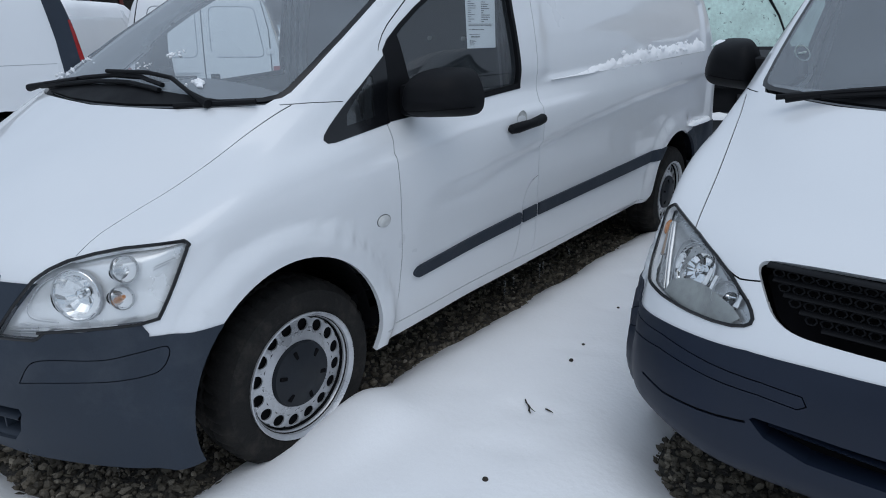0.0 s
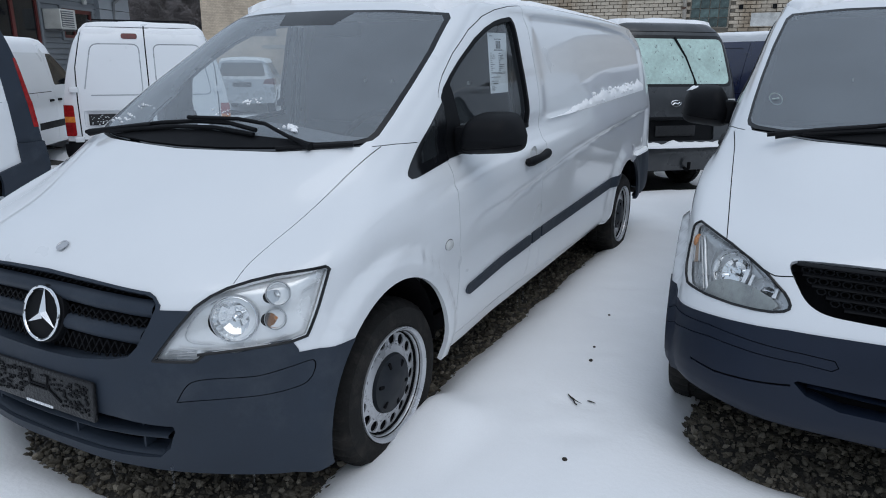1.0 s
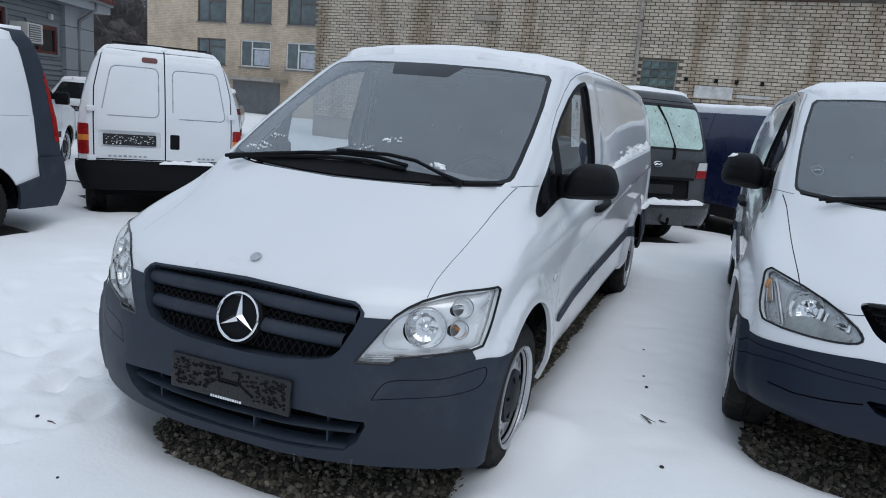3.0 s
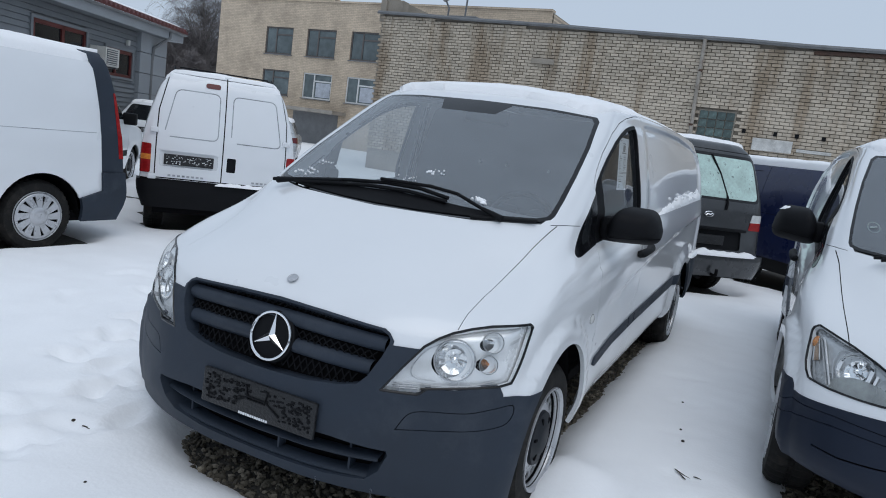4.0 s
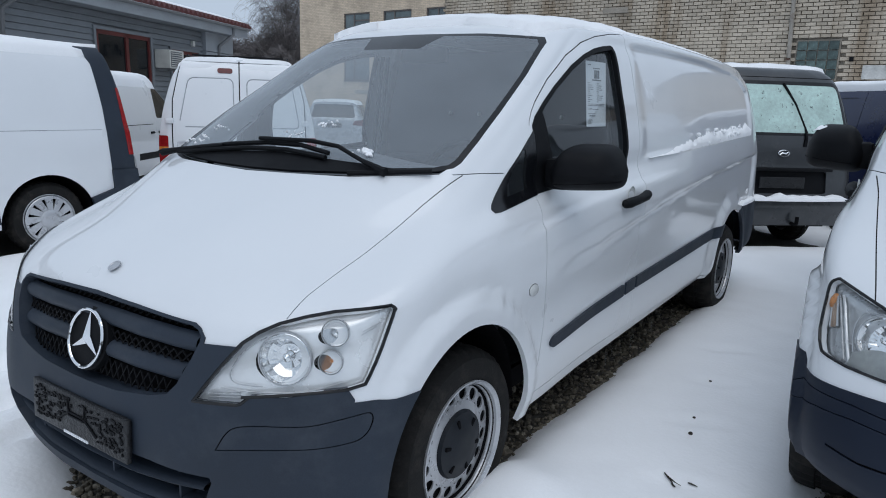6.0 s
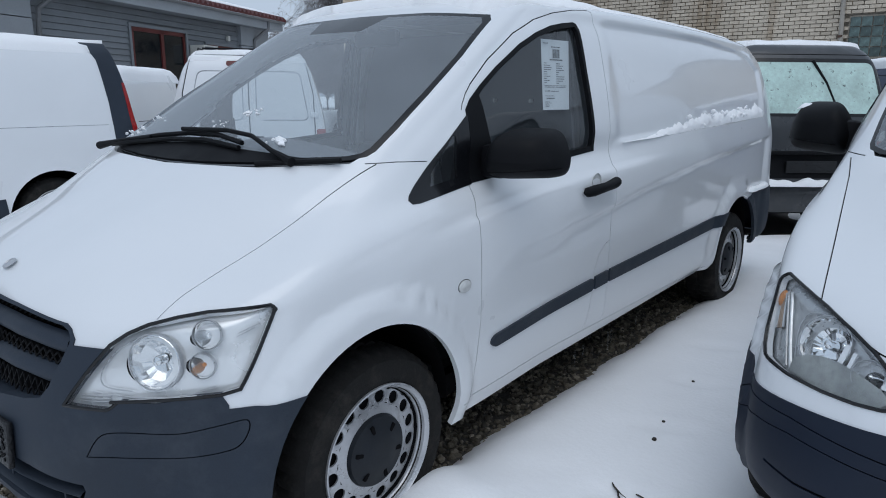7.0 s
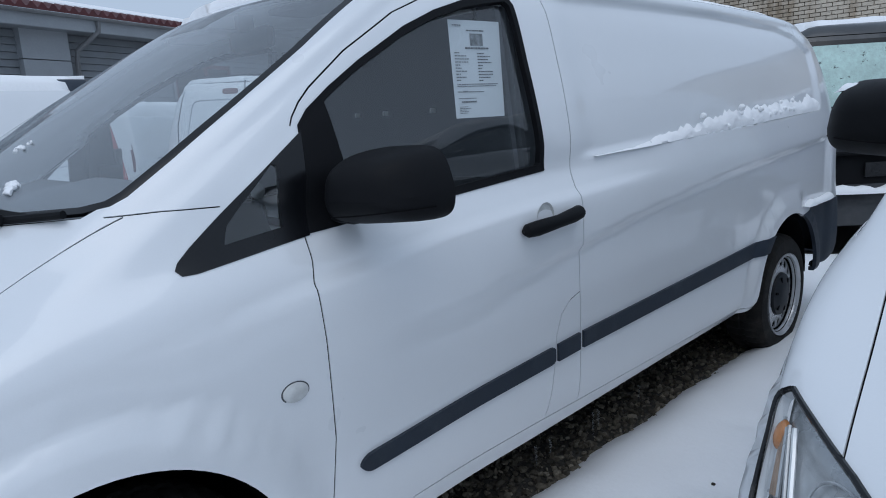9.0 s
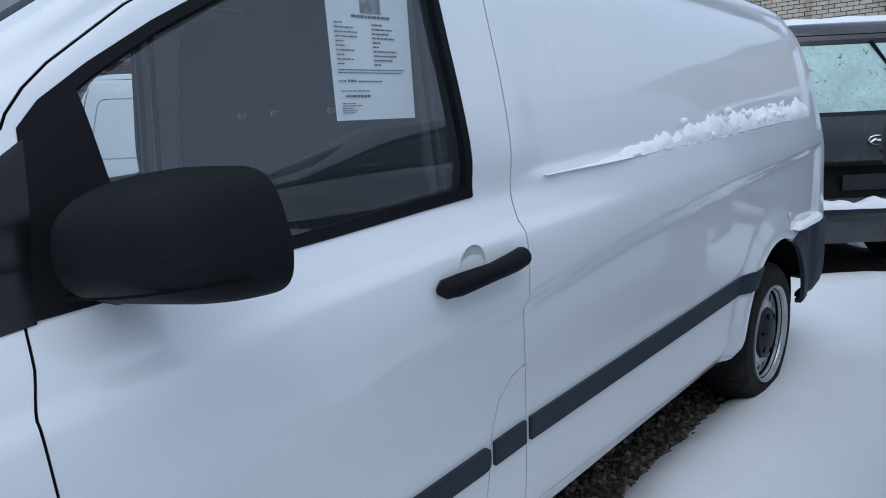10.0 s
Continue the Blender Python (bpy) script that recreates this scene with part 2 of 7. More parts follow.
def cut(faces, outline, axis, where=None):
    """Splits faces by a convex outline seen along an axis: those inside, those outside."""
    a, b = AX[axis]
    o = [(float(p[0]), float(p[1])) for p in outline]
    area = sum(o[i - 1][0] * o[i][1] - o[i][0] * o[i - 1][1] for i in range(len(o)))
    if area < 0:
        o.reverse()
    lo = (min(p[0] for p in o), min(p[1] for p in o))
    hi = (max(p[0] for p in o), max(p[1] for p in o))
    inside, outside = [], []
    for f in faces:
        us = [v[0][a] for v in f]
        vs = [v[0][b] for v in f]
        if max(us) < lo[0] or min(us) > hi[0] or max(vs) < lo[1] or min(vs) > hi[1] or (where and not where(sum(v[0] for v in f) / len(f), f[0][1])):
            outside.append(f)
            continue
        rest = f
        bits = []
        for i in range(len(o)):
            (x0, y0), (x1, y1) = o[i - 1], o[i]
            ex, ey = x1 - x0, y1 - y0
            d = [ex * (v[0][b] - y0) - ey * (v[0][a] - x0) for v in rest]
            if min(d) >= -1e-9:
                continue
            if max(d) <= 1e-9:
                bits.append(rest)
                rest = None
                break
            ins, outs = [], []
            for j in range(len(rest)):
                p, q, dp, dq = rest[j - 1], rest[j], d[j - 1], d[j]
                if (dp > 0) != (dq > 0):
                    t = dp / (dp - dq)
                    m = (p[0] + t * (q[0] - p[0]), p[1] + t * (q[1] - p[1]))
                    ins.append(m)
                    outs.append(m)
                (ins if dq > 0 else outs).append(q)
            if len(outs) > 2:
                bits.append(outs)
            rest = ins
            if len(rest) < 3:
                rest = None
                break
        if rest is None:
            outside.append(f)
        else:
            inside.append(rest)
            outside.extend(bits)
    return inside, outside


def panel(name, faces, material, parent, label="", off=0.0, skirt=0.0, flip=False):
    """One mesh from cut faces, moved off along the normals, its borders turned in by skirt."""
    index, verts, norms, polys = {}, [], [], []
    for f in faces:
        ids = []
        for p, n in f:
            k = (round(p[0], 4), round(p[1], 4), round(p[2], 4))
            if k not in index:
                index[k] = len(verts)
                verts.append(p + n * off)
                norms.append(n)
            if not ids or ids[-1] != index[k]:
                ids.append(index[k])
        if len(ids) > 1 and ids[0] == ids[-1]:
            ids.pop()
        if len(set(ids)) == len(ids) > 2:
            polys.append(ids)
    if skirt:
        count = {}
        for f in polys:
            for i in range(len(f)):
                e = (f[i - 1], f[i])
                if (e[1], e[0]) in count:
                    count[(e[1], e[0])] = None
                else:
                    count[e] = e
        for e in [e for e in count.values() if e]:
            a, b = e
            pa, pb = verts[a], verts[b]
            qa, qb = pa - norms[a] * skirt, pb - norms[b] * skirt
            n = np.cross(pb - pa, norms[a])
            n = n / max(np.linalg.norm(n), 1e-9)
            s = len(verts)
            verts += [pa, pb, qb, qa]
            norms += [n] * 4
            polys.append([s + 1, s, s + 3, s + 2])
    me = bpy.data.meshes.new(name)
    me.from_pydata([tuple(v) for v in verts], [], polys)
    me.polygons.foreach_set("use_smooth", [True] * len(me.polygons))
    me.normals_split_custom_set_from_vertices([tuple(n / max(np.linalg.norm(n), 1e-9)) for n in norms])
    return hang(name, me, material, parent, label)


def strip(pts, w):
    """Thin convex quads along a line in a plane, to cut a seam."""
    out = []
    for (x0, y0), (x1, y1) in zip(pts, pts[1:]):
        l = math.hypot(x1 - x0, y1 - y0)
        ux, uy = (x1 - x0) / l, (y1 - y0) / l
        nx, ny = -uy * w / 2, ux * w / 2
        e = w * 0.3
        out.append([(x0 - ux * e + nx, y0 - uy * e + ny), (x1 + ux * e + nx, y1 + uy * e + ny), (x1 + ux * e - nx, y1 + uy * e - ny), (x0 - ux * e - nx, y0 - uy * e - ny)])
    return out


def arc2(cx, cy, r, n=28, a0=0, a1=360):
    return [(cx + r * math.cos(radians(a0 + (a1 - a0) * i / n)), cy + r * math.sin(radians(a0 + (a1 - a0) * i / n))) for i in range(n if a1 - a0 >= 360 else n + 1)]


def rounded(pts, r=0.03, n=3):
    """A convex outline with its corners rounded."""
    out = []
    for i in range(len(pts)):
        p, a, b = Vector(pts[i]), Vector(pts[i - 1]), Vector(pts[(i + 1) % len(pts)])
        da, db = (a - p), (b - p)
        ra, rb = min(r, da.length * 0.45), min(r, db.length * 0.45)
        s, e = p + da.normalized() * ra, p + db.normalized() * rb
        for k in range(n + 1):
            t = k / n
            q = s * (1 - t) ** 2 + p * 2 * t * (1 - t) + e * t * t
            out.append((q.x, q.y))
    return out


def mirror2(o):
    return [(-p[0], p[1]) for p in o]


# ---- the delivery vans of one make ----
HUB = surface("hub_plastic", (0.013, 0.016, 0.021), 0.55, spec=0.3, grain=120, spread=0.1, blotch=9, blotch_amount=0.2)


def blunt(x):
    """How far the nose lies behind (+) or before (-) a plain bow."""
    return float(np.interp(abs(x), (0, 0.25, 0.5, 0.8), (0.032, 0.016, -0.018, -0.026)))


def sill_z(y):
    return float(np.interp(y, (0.0, 0.3, 1.34, 3.0, 3.6, 3.85), (0.285, 0.292, 0.310, 0.350, 0.37, 0.41)))


def vito_net(facelift):
    low = 0.240 if facelift else 0.34
    side = [(0.86, -0.36), (0.87, 0.0), (0.87, 0.35), (0.87, 0.9), (0.87, 1.4), (0.87, 2.2), (0.87, 3.2), (0.86, 3.85)]
    r = []
    if facelift:
        nose = [[(0, -0.80, low), (0.25, -0.793, low), (0.53, -0.735, low + 0.005), (0.81, -0.565, low - 0.012), (0.872, -0.40, low - 0.015)],
                [(0, -0.845, 0.40), (0.25, -0.838, 0.40), (0.53, -0.785, 0.40), (0.82, -0.580, 0.40), (0.905, -0.405, 0.40)],
                [(0, -0.838, 0.60), (0.25, -0.831, 0.60), (0.53, -0.778, 0.60), (0.82, -0.573, 0.61), (0.908, -0.395, 0.62)],
                [(0, -0.800, 0.80), (0.25, -0.793, 0.80), (0.51, -0.744, 0.80), (0.79, -0.575, 0.82), (0.893, -0.375, 0.84)],
                [(0, -0.712, 0.925), (0.25, -0.705, 0.92), (0.51, -0.664, 0.905), (0.775, -0.503, 0.91), (0.876, -0.300, 0.96)]]
    else:
        nose = [[(0, -0.88, low), (0.25, -0.868, low), (0.52, -0.805, low), (0.772, -0.60, low - 0.01), (0.835, -0.36, low - 0.02)],
                [(0, -0.915, 0.40), (0.25, -0.90, 0.40), (0.54, -0.835, 0.40), (0.795, -0.63, 0.40), (0.867, -0.36, 0.40)],
                [(0, -0.905, 0.60), (0.25, -0.89, 0.60), (0.53, -0.82, 0.60), (0.795, -0.61, 0.61), (0.872, -0.36, 0.62)],
                [(0, -0.84, 0.80), (0.25, -0.82, 0.80), (0.50, -0.745, 0.80), (0.772, -0.54, 0.82), (0.857, -0.33, 0.84)],
                [(0, -0.75, 0.925), (0.25, -0.73, 0.92), (0.50, -0.655, 0.905), (0.763, -0.46, 0.91), (0.850, -0.255, 0.96)]]
        nose = [[(x, y + blunt(x), z) for x, y, z in row] for row in nose]
    r.append(nose[0] + [(x, y, sill_z(y)) for x, y in side[1:]] + [(0.79, 4.08, 0.42), (0.5, 4.15, 0.42), (0, 4.17, 0.42)])
    r.append(nose[1] + [(x + 0.035, y, 0.42) for x, y in side[1:]] + [(0.83, 4.12, 0.48), (0.5, 4.20, 0.48), (0, 4.22, 0.48)])
    r.append(nose[2] + [(x + 0.042, y, 0.62) for x, y in side[1:]] + [(0.84, 4.12, 0.62), (0.5, 4.20, 0.62), (0, 4.22, 0.62)])
    r.append(nose[3] + [(0.908, 0.0, 0.85), (0.910, 0.35, 0.86),
              (0.912, 0.9, 0.88), (0.913, 1.4, 0.90), (0.915, 2.2, 0.92), (0.912, 3.2, 0.94), (0.90, 3.85, 0.95), (0.82, 4.08, 0.95), (0.5, 4.15, 0.95), (0, 4.17, 0.95)])
    r.append(nose[4] + [(0.885, 0.0, 1.02), (0.893, 0.35, 1.05),
              (0.905, 0.9, 1.07), (0.910, 1.4, 1.09), (0.912, 2.2, 1.12), (0.908, 3.2, 1.14), (0.895, 3.85, 1.16), (0.81, 4.06, 1.16), (0.5, 4.13, 1.16), (0, 4.15, 1.16)])
    r.append([(0, -0.50, 1.055), (0.25, -0.485, 1.05), (0.48, -0.41, 1.035), (0.69, -0.25, 1.045), (0.795, -0.07, 1.10), (0.828, 0.15, 1.13), (0.84, 0.4, 1.16),
              (0.85, 0.9, 1.185), (0.855, 1.4, 1.205), (0.885, 2.2, 1.26), (0.885, 3.2, 1.29), (0.875, 3.82, 1.31), (0.79, 4.02, 1.31), (0.5, 4.09, 1.31), (0, 4.11, 1.31)])
    r.append([(0, -0.22, 1.185), (0.25, -0.205, 1.185), (0.48, -0.14, 1.20), (0.70, 0.04, 1.235), (0.775, 0.19, 1.25), (0.80, 0.33, 1.27), (0.812, 0.5, 1.30),
              (0.828, 0.95, 1.33), (0.835, 1.4, 1.35), (0.868, 2.2, 1.40), (0.868, 3.2, 1.42), (0.858, 3.79, 1.43), (0.77, 3.98, 1.43), (0.49, 4.05, 1.43), (0, 4.07, 1.43)])
    r.append([(0, 0.27, 1.49), (0.25, 0.285, 1.49), (0.48, 0.33, 1.49), (0.70, 0.46, 1.50), (0.75, 0.57, 1.50), (0.768, 0.68, 1.505), (0.778, 0.80, 1.51),
              (0.788, 1.1, 1.52), (0.795, 1.4, 1.53), (0.835, 2.2, 1.56), (0.835, 3.2, 1.58), (0.825, 3.74, 1.58), (0.74, 3.91, 1.58), (0.48, 3.97, 1.58), (0, 3.99, 1.58)])
    r.append([(0, 0.75, 1.785), (0.25, 0.76, 1.785), (0.47, 0.79, 1.78), (0.665, 0.88, 1.765), (0.70, 0.97, 1.755), (0.712, 1.03, 1.75), (0.72, 1.1, 1.75),
              (0.728, 1.25, 1.75), (0.735, 1.45, 1.755), (0.775, 2.2, 1.76), (0.775, 3.2, 1.755), (0.765, 3.66, 1.745), (0.69, 3.80, 1.735), (0.45, 3.86, 1.73), (0, 3.88, 1.73)])
    r.append([(0, 1.0, 1.865), (0.22, 1.0, 1.865), (0.42, 1.03, 1.86), (0.56, 1.10, 1.85), (0.60, 1.18, 1.85), (0.615, 1.25, 1.85), (0.62, 1.32, 1.85),
              (0.63, 1.42, 1.855), (0.64, 1.6, 1.86), (0.67, 2.2, 1.86), (0.67, 3.1, 1.855), (0.65, 3.5, 1.835), (0.57, 3.62, 1.82), (0.36, 3.67, 1.82), (0, 3.68, 1.82)])
    r.append([(0, y, z) for y, z in [(1.28, 1.90), (1.28, 1.90), (1.30, 1.90), (1.34, 1.90), (1.38, 1.90), (1.42, 1.90), (1.48, 1.90), (1.58, 1.90), (1.75, 1.90),
                                     (2.25, 1.90), (3.0, 1.895), (3.3, 1.875), (3.38, 1.87), (3.41, 1.865), (3.42, 1.86)]])
    out = []
    for k, row in enumerate(r):
        q = []
        for i, (x, y, z) in enumerate(row):
            if not facelift and k in (5, 6) and i in (4, 5, 6):
                x += 0.014
            y += TAIL * min(max((y - 3.1) / 0.6, 0), 1)
            if k > 4:
                y += blunt(x) * min(max((-0.15 - y) / 0.35, 0), 1)
            if 0 < x and i in (11, 12):
                x, y = x + (0.006 if i == 11 else 0.020), y + (0.09 if i == 11 else 0.04)
            q.append((x, y, z))
        out.append(q)
    return out


def smooth01(x):
    x = np.clip(x, 0, 1)
    return x * x * (3 - 2 * x)


WHEEL_Y = (-0.03, 3.455)
ARCHES = ((-0.075, 0.377, 0.398), (3.43, 0.376, 0.410))  # y, z and radius of the wheel openings
SLANT = 0.04  # the nose stands this much askew to the flank
TAIL = 0.12  # overhang of the long body behind the rear axle


def vito_shape(g):
    """Wheel-arch flares, door creases and the sunk load-bay panel."""
    x, y, z = g[:, :, 0].copy(), g[:, :, 1], g[:, :, 2]
    side = smooth01((x - 0.70) / 0.08)
    for wy, wz, r in ARCHES:
        d = np.hypot(y - wy, z - wz)
        x += smooth01((x - 0.62) / 0.08) * 0.030 * smooth01((r + 0.102 - d) / 0.034) * smooth01((z - 0.1) / 0.1)
    # crease along the doors, rising to the rear
    cz = np.interp(y, (0.4, 0.70, 0.94, 1.39, 1.91, 2.68, 4.08), (0.81, 0.849, 0.881, 0.938, 1.008, 1.082, 1.173))
    span = smooth01((y - 0.45) / 0.6) * smooth01((4.1 - y) / 0.1)
    x -= side * span * 0.020 * smooth01((cz - z) / 0.022)
    # belt crease
    bz = np.interp(y, (0.1, 0.475, 0.89, 1.24, 1.84, 2.4), (0.965, 1.019, 1.074, 1.103, 1.130, 1.15))
    x -= side * smooth01((y - 0.1) / 0.4) * smooth01((2.2 - y) / 0.6) * 0.015 * smooth01((z - bz) / 0.030) * smooth01((1.3 - z) / 0.1)
    # load-bay panel above its ledge
    ledge = 1.235 + 0.038 * (y - 1.65)
    top = np.interp(y, (1.5, 2.8, 3.5, 3.7, 3.84), (1.800, 1.797, 1.765, 1.735, 1.66))
    fr = smooth01((y - 1.55) / 0.14) * smooth01((3.90 - y) / 0.045)
    x -= smooth01((x - 0.64) / 0.06) * fr * 0.018 * smooth01((z - ledge) / 0.020) * smooth01((top - z) / 0.024)
    g = g.copy()
    g[:, :, 0] = x
    return g


def steel_wheel(parent, x, y, z, side, cover):
    """A tyre on a pressed steel wheel with round holes, or with a slotted cover; side: +1 faces +x."""
    w = new("wheel")
    w.parent = parent
    w.matrix_basis = pose(x, y, z, 0, 0, 0 if side > 0 else 180)
    bm = bmesh.new()
    prof = [(0.215, -0.205), (0.255, -0.215), (0.305, -0.208), (0.329, -0.185), (0.336, -0.15), (0.337, -0.120), (0.328, -0.117), (0.328, -0.097), (0.337, -0.094), (0.336, -0.06), (0.329, -0.028), (0.305, -0.004),
            (0.255, 0.004), (0.222, -0.006), (0.21, -0.02)]
    for ring in lathe(bm, prof, "x", 120):
        for k, v in enumerate(ring):
            if math.hypot(v.co.y, v.co.z) > 0.326 and k % 3 == 0:
                v.co.y, v.co.z = v.co.y * 0.975, v.co.z * 0.975
    part("tyre", bm, RUBBER, w, "worn black rubber tyre with muddy tread", True)
    bm = bmesh.new()
    lathe(bm, [(0.21, -0.19), (0.19, -0.16), (0.192, -0.06), (0.206, -0.05), (0.208, -0.026), (0.213, -0.020), (0.215, -0.006), (0.222, 0.0), (0.2265, 0.006), (0.230, 0.004), (0.230, -0.006), (0.222, -0.012)], "x", 64)
    rim = part("rim", bm, STEEL, w, "", True)
    if not cover:
        # disc with sixteen round holes
        bm = bmesh.new()
        n = 16
        outer, inner = [(0.207, -0.030), (0.200, -0.016)], [(0.152, -0.010), (0.122, -0.004)]
        lathe(bm, outer, "x", n * 6)
        lathe(bm, inner + [(0.10, -0.03), (0.0, -0.032)], "x", n * 6)
        for k in range(n):
            t = radians(360 * (k + 0.5) / n)
            c, s = math.cos(t), math.sin(t)
            hole_o, hole_i = [], []
            for j in range(24):
                u = radians(360 * j / 24)
                rr = 0.176 + 0.0215 * math.cos(u)
                tt = t + 0.0225 * math.sin(u) / 0.176
                hole_i.append((rr, tt))
            # sector boundary sampled to the same count
            half = math.pi / n
            for j in range(24):
                u = radians(360 * j / 24)
                cu, su = math.cos(u), math.sin(u)
                k2 = min(0.024 / abs(cu) if abs(cu) > 1e-6 else 9, half * 0.176 / abs(su) if abs(su) > 1e-6 else 9)
                hole_o.append((0.176 + k2 * cu, t + k2 * su / 0.176))
            def put(r, a, dx=0.0):
                return bm.verts.new((-0.016 + 0.006 * (0.200 - r) / 0.048 + dx, r * math.cos(a), r * math.sin(a)))
            vo = [put(r, a) for r, a in hole_o]
            vi = [put(r, a, -0.001) for r, a in hole_i]
            vd = [put(r * 1.0, a, -0.007) for r, a in hole_i]
            for j in range(24):
                q = (j + 1) % 24
                bm.faces.new((vo[j], vo[q], vi[q], vi[j]))
                bm.faces.new((vi[j], vi[q], vd[q], vd[j]))
        bmesh.ops.recalc_face_normals(bm, faces=bm.faces)
        part("wheel_disc", bm, STEEL, w, "silver pressed steel disc with round holes", True).location.x = -0.026
        bm = bmesh.new()
        lathe(bm, [(0.121, -0.012), (0.116, 0.004), (0.08, 0.012), (0.06, 0.020), (0.03, 0.022), (0.0, 0.022)], "x", 40)
        cap = part("hub_cap", bm, HUB, w, "dark grey plastic hub cap", True)
        cap.location.x = -0.020
        for k in range(6):
            bm = bmesh.new()
            box(bm, 0.0, 0.0145, -0.007, 0.007, 0.066, 0.102, 0.003, Matrix.Rotation(k * math.pi / 3 + 0.3, 4, "X"))
            part("slot", bm, GAP, cap)
        bm = bmesh.new()
        lathe(bm, [(0.206, -0.032), (0.203, -0.05), (0.0, -0.06)], "x", 24)
        part("brake_backing", bm, GAP, w)
    else:
        bm = bmesh.new()
        lathe(bm, [(0.214, 0.004), (0.206, 0.010), (0.190, 0.010)], "x", 48)
        wc = part("wheel_cover", bm, STEEL, w, "silver plastic wheel cover with slots", True)
        bm = bmesh.new()
        lathe(bm, [(0.085, 0.016), (0.07, 0.026), (0.03, 0.028), (0.0, 0.024)], "x", 32)
        part("cover_hub", bm, STEEL, w, "", True)
        for k in range(12):
            bm = bmesh.new()
            t = radians(30 * k)
            q = [(0.080, -0.034), (0.20, -0.036), (0.20, 0.036), (0.080, 0.010)]
            vs = [bm.verts.new((0.014 if r < 0.1 else 0.008, r * math.cos(t + a / r), r * math.sin(t + a / r))) for r, a in q]
            bm.faces.new(vs)
            vb = [bm.verts.new(v.co - Vector((0.012, 0, 0))) for v in vs]
            for i in range(4):
                bm.faces.new((vs[i - 1], vs[i], vb[i], vb[i - 1]))
            bmesh.ops.recalc_face_normals(bm, faces=bm.faces)
            part("cover_blade", bm, STEEL, w)
        bm = bmesh.new()
        lathe(bm, [(0.20, -0.02), (0.0, -0.02)], "x", 24)
        part("brake_backing", bm, GAP, w)
    return w


def arch_liner(parent, wy, side, r, depth=0.34, x=0.86, wz=0.335):
    bm = bmesh.new()
    lathe(bm, [(r + 0.012, side * x), (r + 0.012, side * (x - depth))], "x", 24, (0, wy, wz), (0, 180))
    lathe(bm, [(r + 0.012, side * (x - depth)), (0.01, side * (x - depth))], "x", 24, (0, wy, wz), (0, 180))
    part("wheel_arch_liner", bm, GAP, parent)



def snow_faces(faces, depth, name, label, m, seed=0.0, where=None):
    """A lumpy layer of snow over body faces, thinning to its rim."""
    index, verts, polys = {}, [], []
    edge = {}
    for f in faces:
        for i in range(len(f)):
            a, b = [tuple(round(c, 4) for c in f[j][0]) for j in (i - 1, i)]
            k = (min(a, b), max(a, b))
            edge[k] = edge.get(k, 0) + 1
    rim = {p for k, c in edge.items() if c == 1 for p in k}
    for f in faces:
        ids = []
        for p, n in f:
            k = tuple(round(c, 4) for c in p)
            if k not in index:
                index[k] = len(verts)
                lump = 0.75 + 0.35 * noise.noise(Vector((p[0] * 2.5 + seed, p[1] * 2.5, p[2]))) + 0.15 * noise.noise(Vector((p[0] * 9, p[1] * 9 + seed, 0)))
                d = -0.004 if k in rim else depth(p) * lump
                verts.append((p[0] + n[0] * d * 0.3, p[1] + n[1] * d * 0.3, p[2] + d))
            if index[k] not in ids:
                ids.append(index[k])
        if len(ids) > 2:
            polys.append(ids)
    me = bpy.data.meshes.new(name)
    me.from_pydata(verts, [], polys)
    me.polygons.foreach_set("use_smooth", [True] * len(me.polygons))
    ob = hang(name, me, SNOW, None)
    ob.matrix_world = m
    return tagged(ob, label, "snow", kind="stuff")


def front_y(x, z, facelift):
    """The nose's line in plan at a height, near the grille."""
    if facelift:
        return float(np.interp(z, (0.25, 0.4, 0.6, 0.8, 0.925), (-0.81, -0.845, -0.838, -0.80, -0.712))) + float(np.interp(abs(x), (0, 0.25, 0.40, 0.53, 0.634), (0, 0.007, 0.028, 0.06, 0.11))) + SLANT * (x - 0.9)
    t = min(max((z - 0.6) / 0.2, 0), 1.3)
    a = -0.905 + 0.065 * t
    return a + (0.30 + 0.04 * t) * x * x + 0.02 * abs(x) + blunt(x)


def nose_bar(bm, x0, x1, zc, h, depth, bow, proud=0.0, n=28, facelift=True):
    """A rounded bar across the nose that follows its curve."""
    rows = []
    for i in range(n + 1):
        x = x0 + (x1 - x0) * i / n
        z = zc - bow * (x / 0.47) ** 2
        y = front_y(x, z, facelift) - proud
        row = []
        for k in range(7):
            a = math.pi * (k / 6 - 0.5)
            row.append(bm.verts.new((x, y + depth * (1 - math.cos(a)), z + h / 2 * math.sin(a))))
        rows.append(row)
    for a, b in zip(rows, rows[1:]):
        for k in range(6):
            bm.faces.new((a[k], b[k], b[k + 1], a[k + 1]))


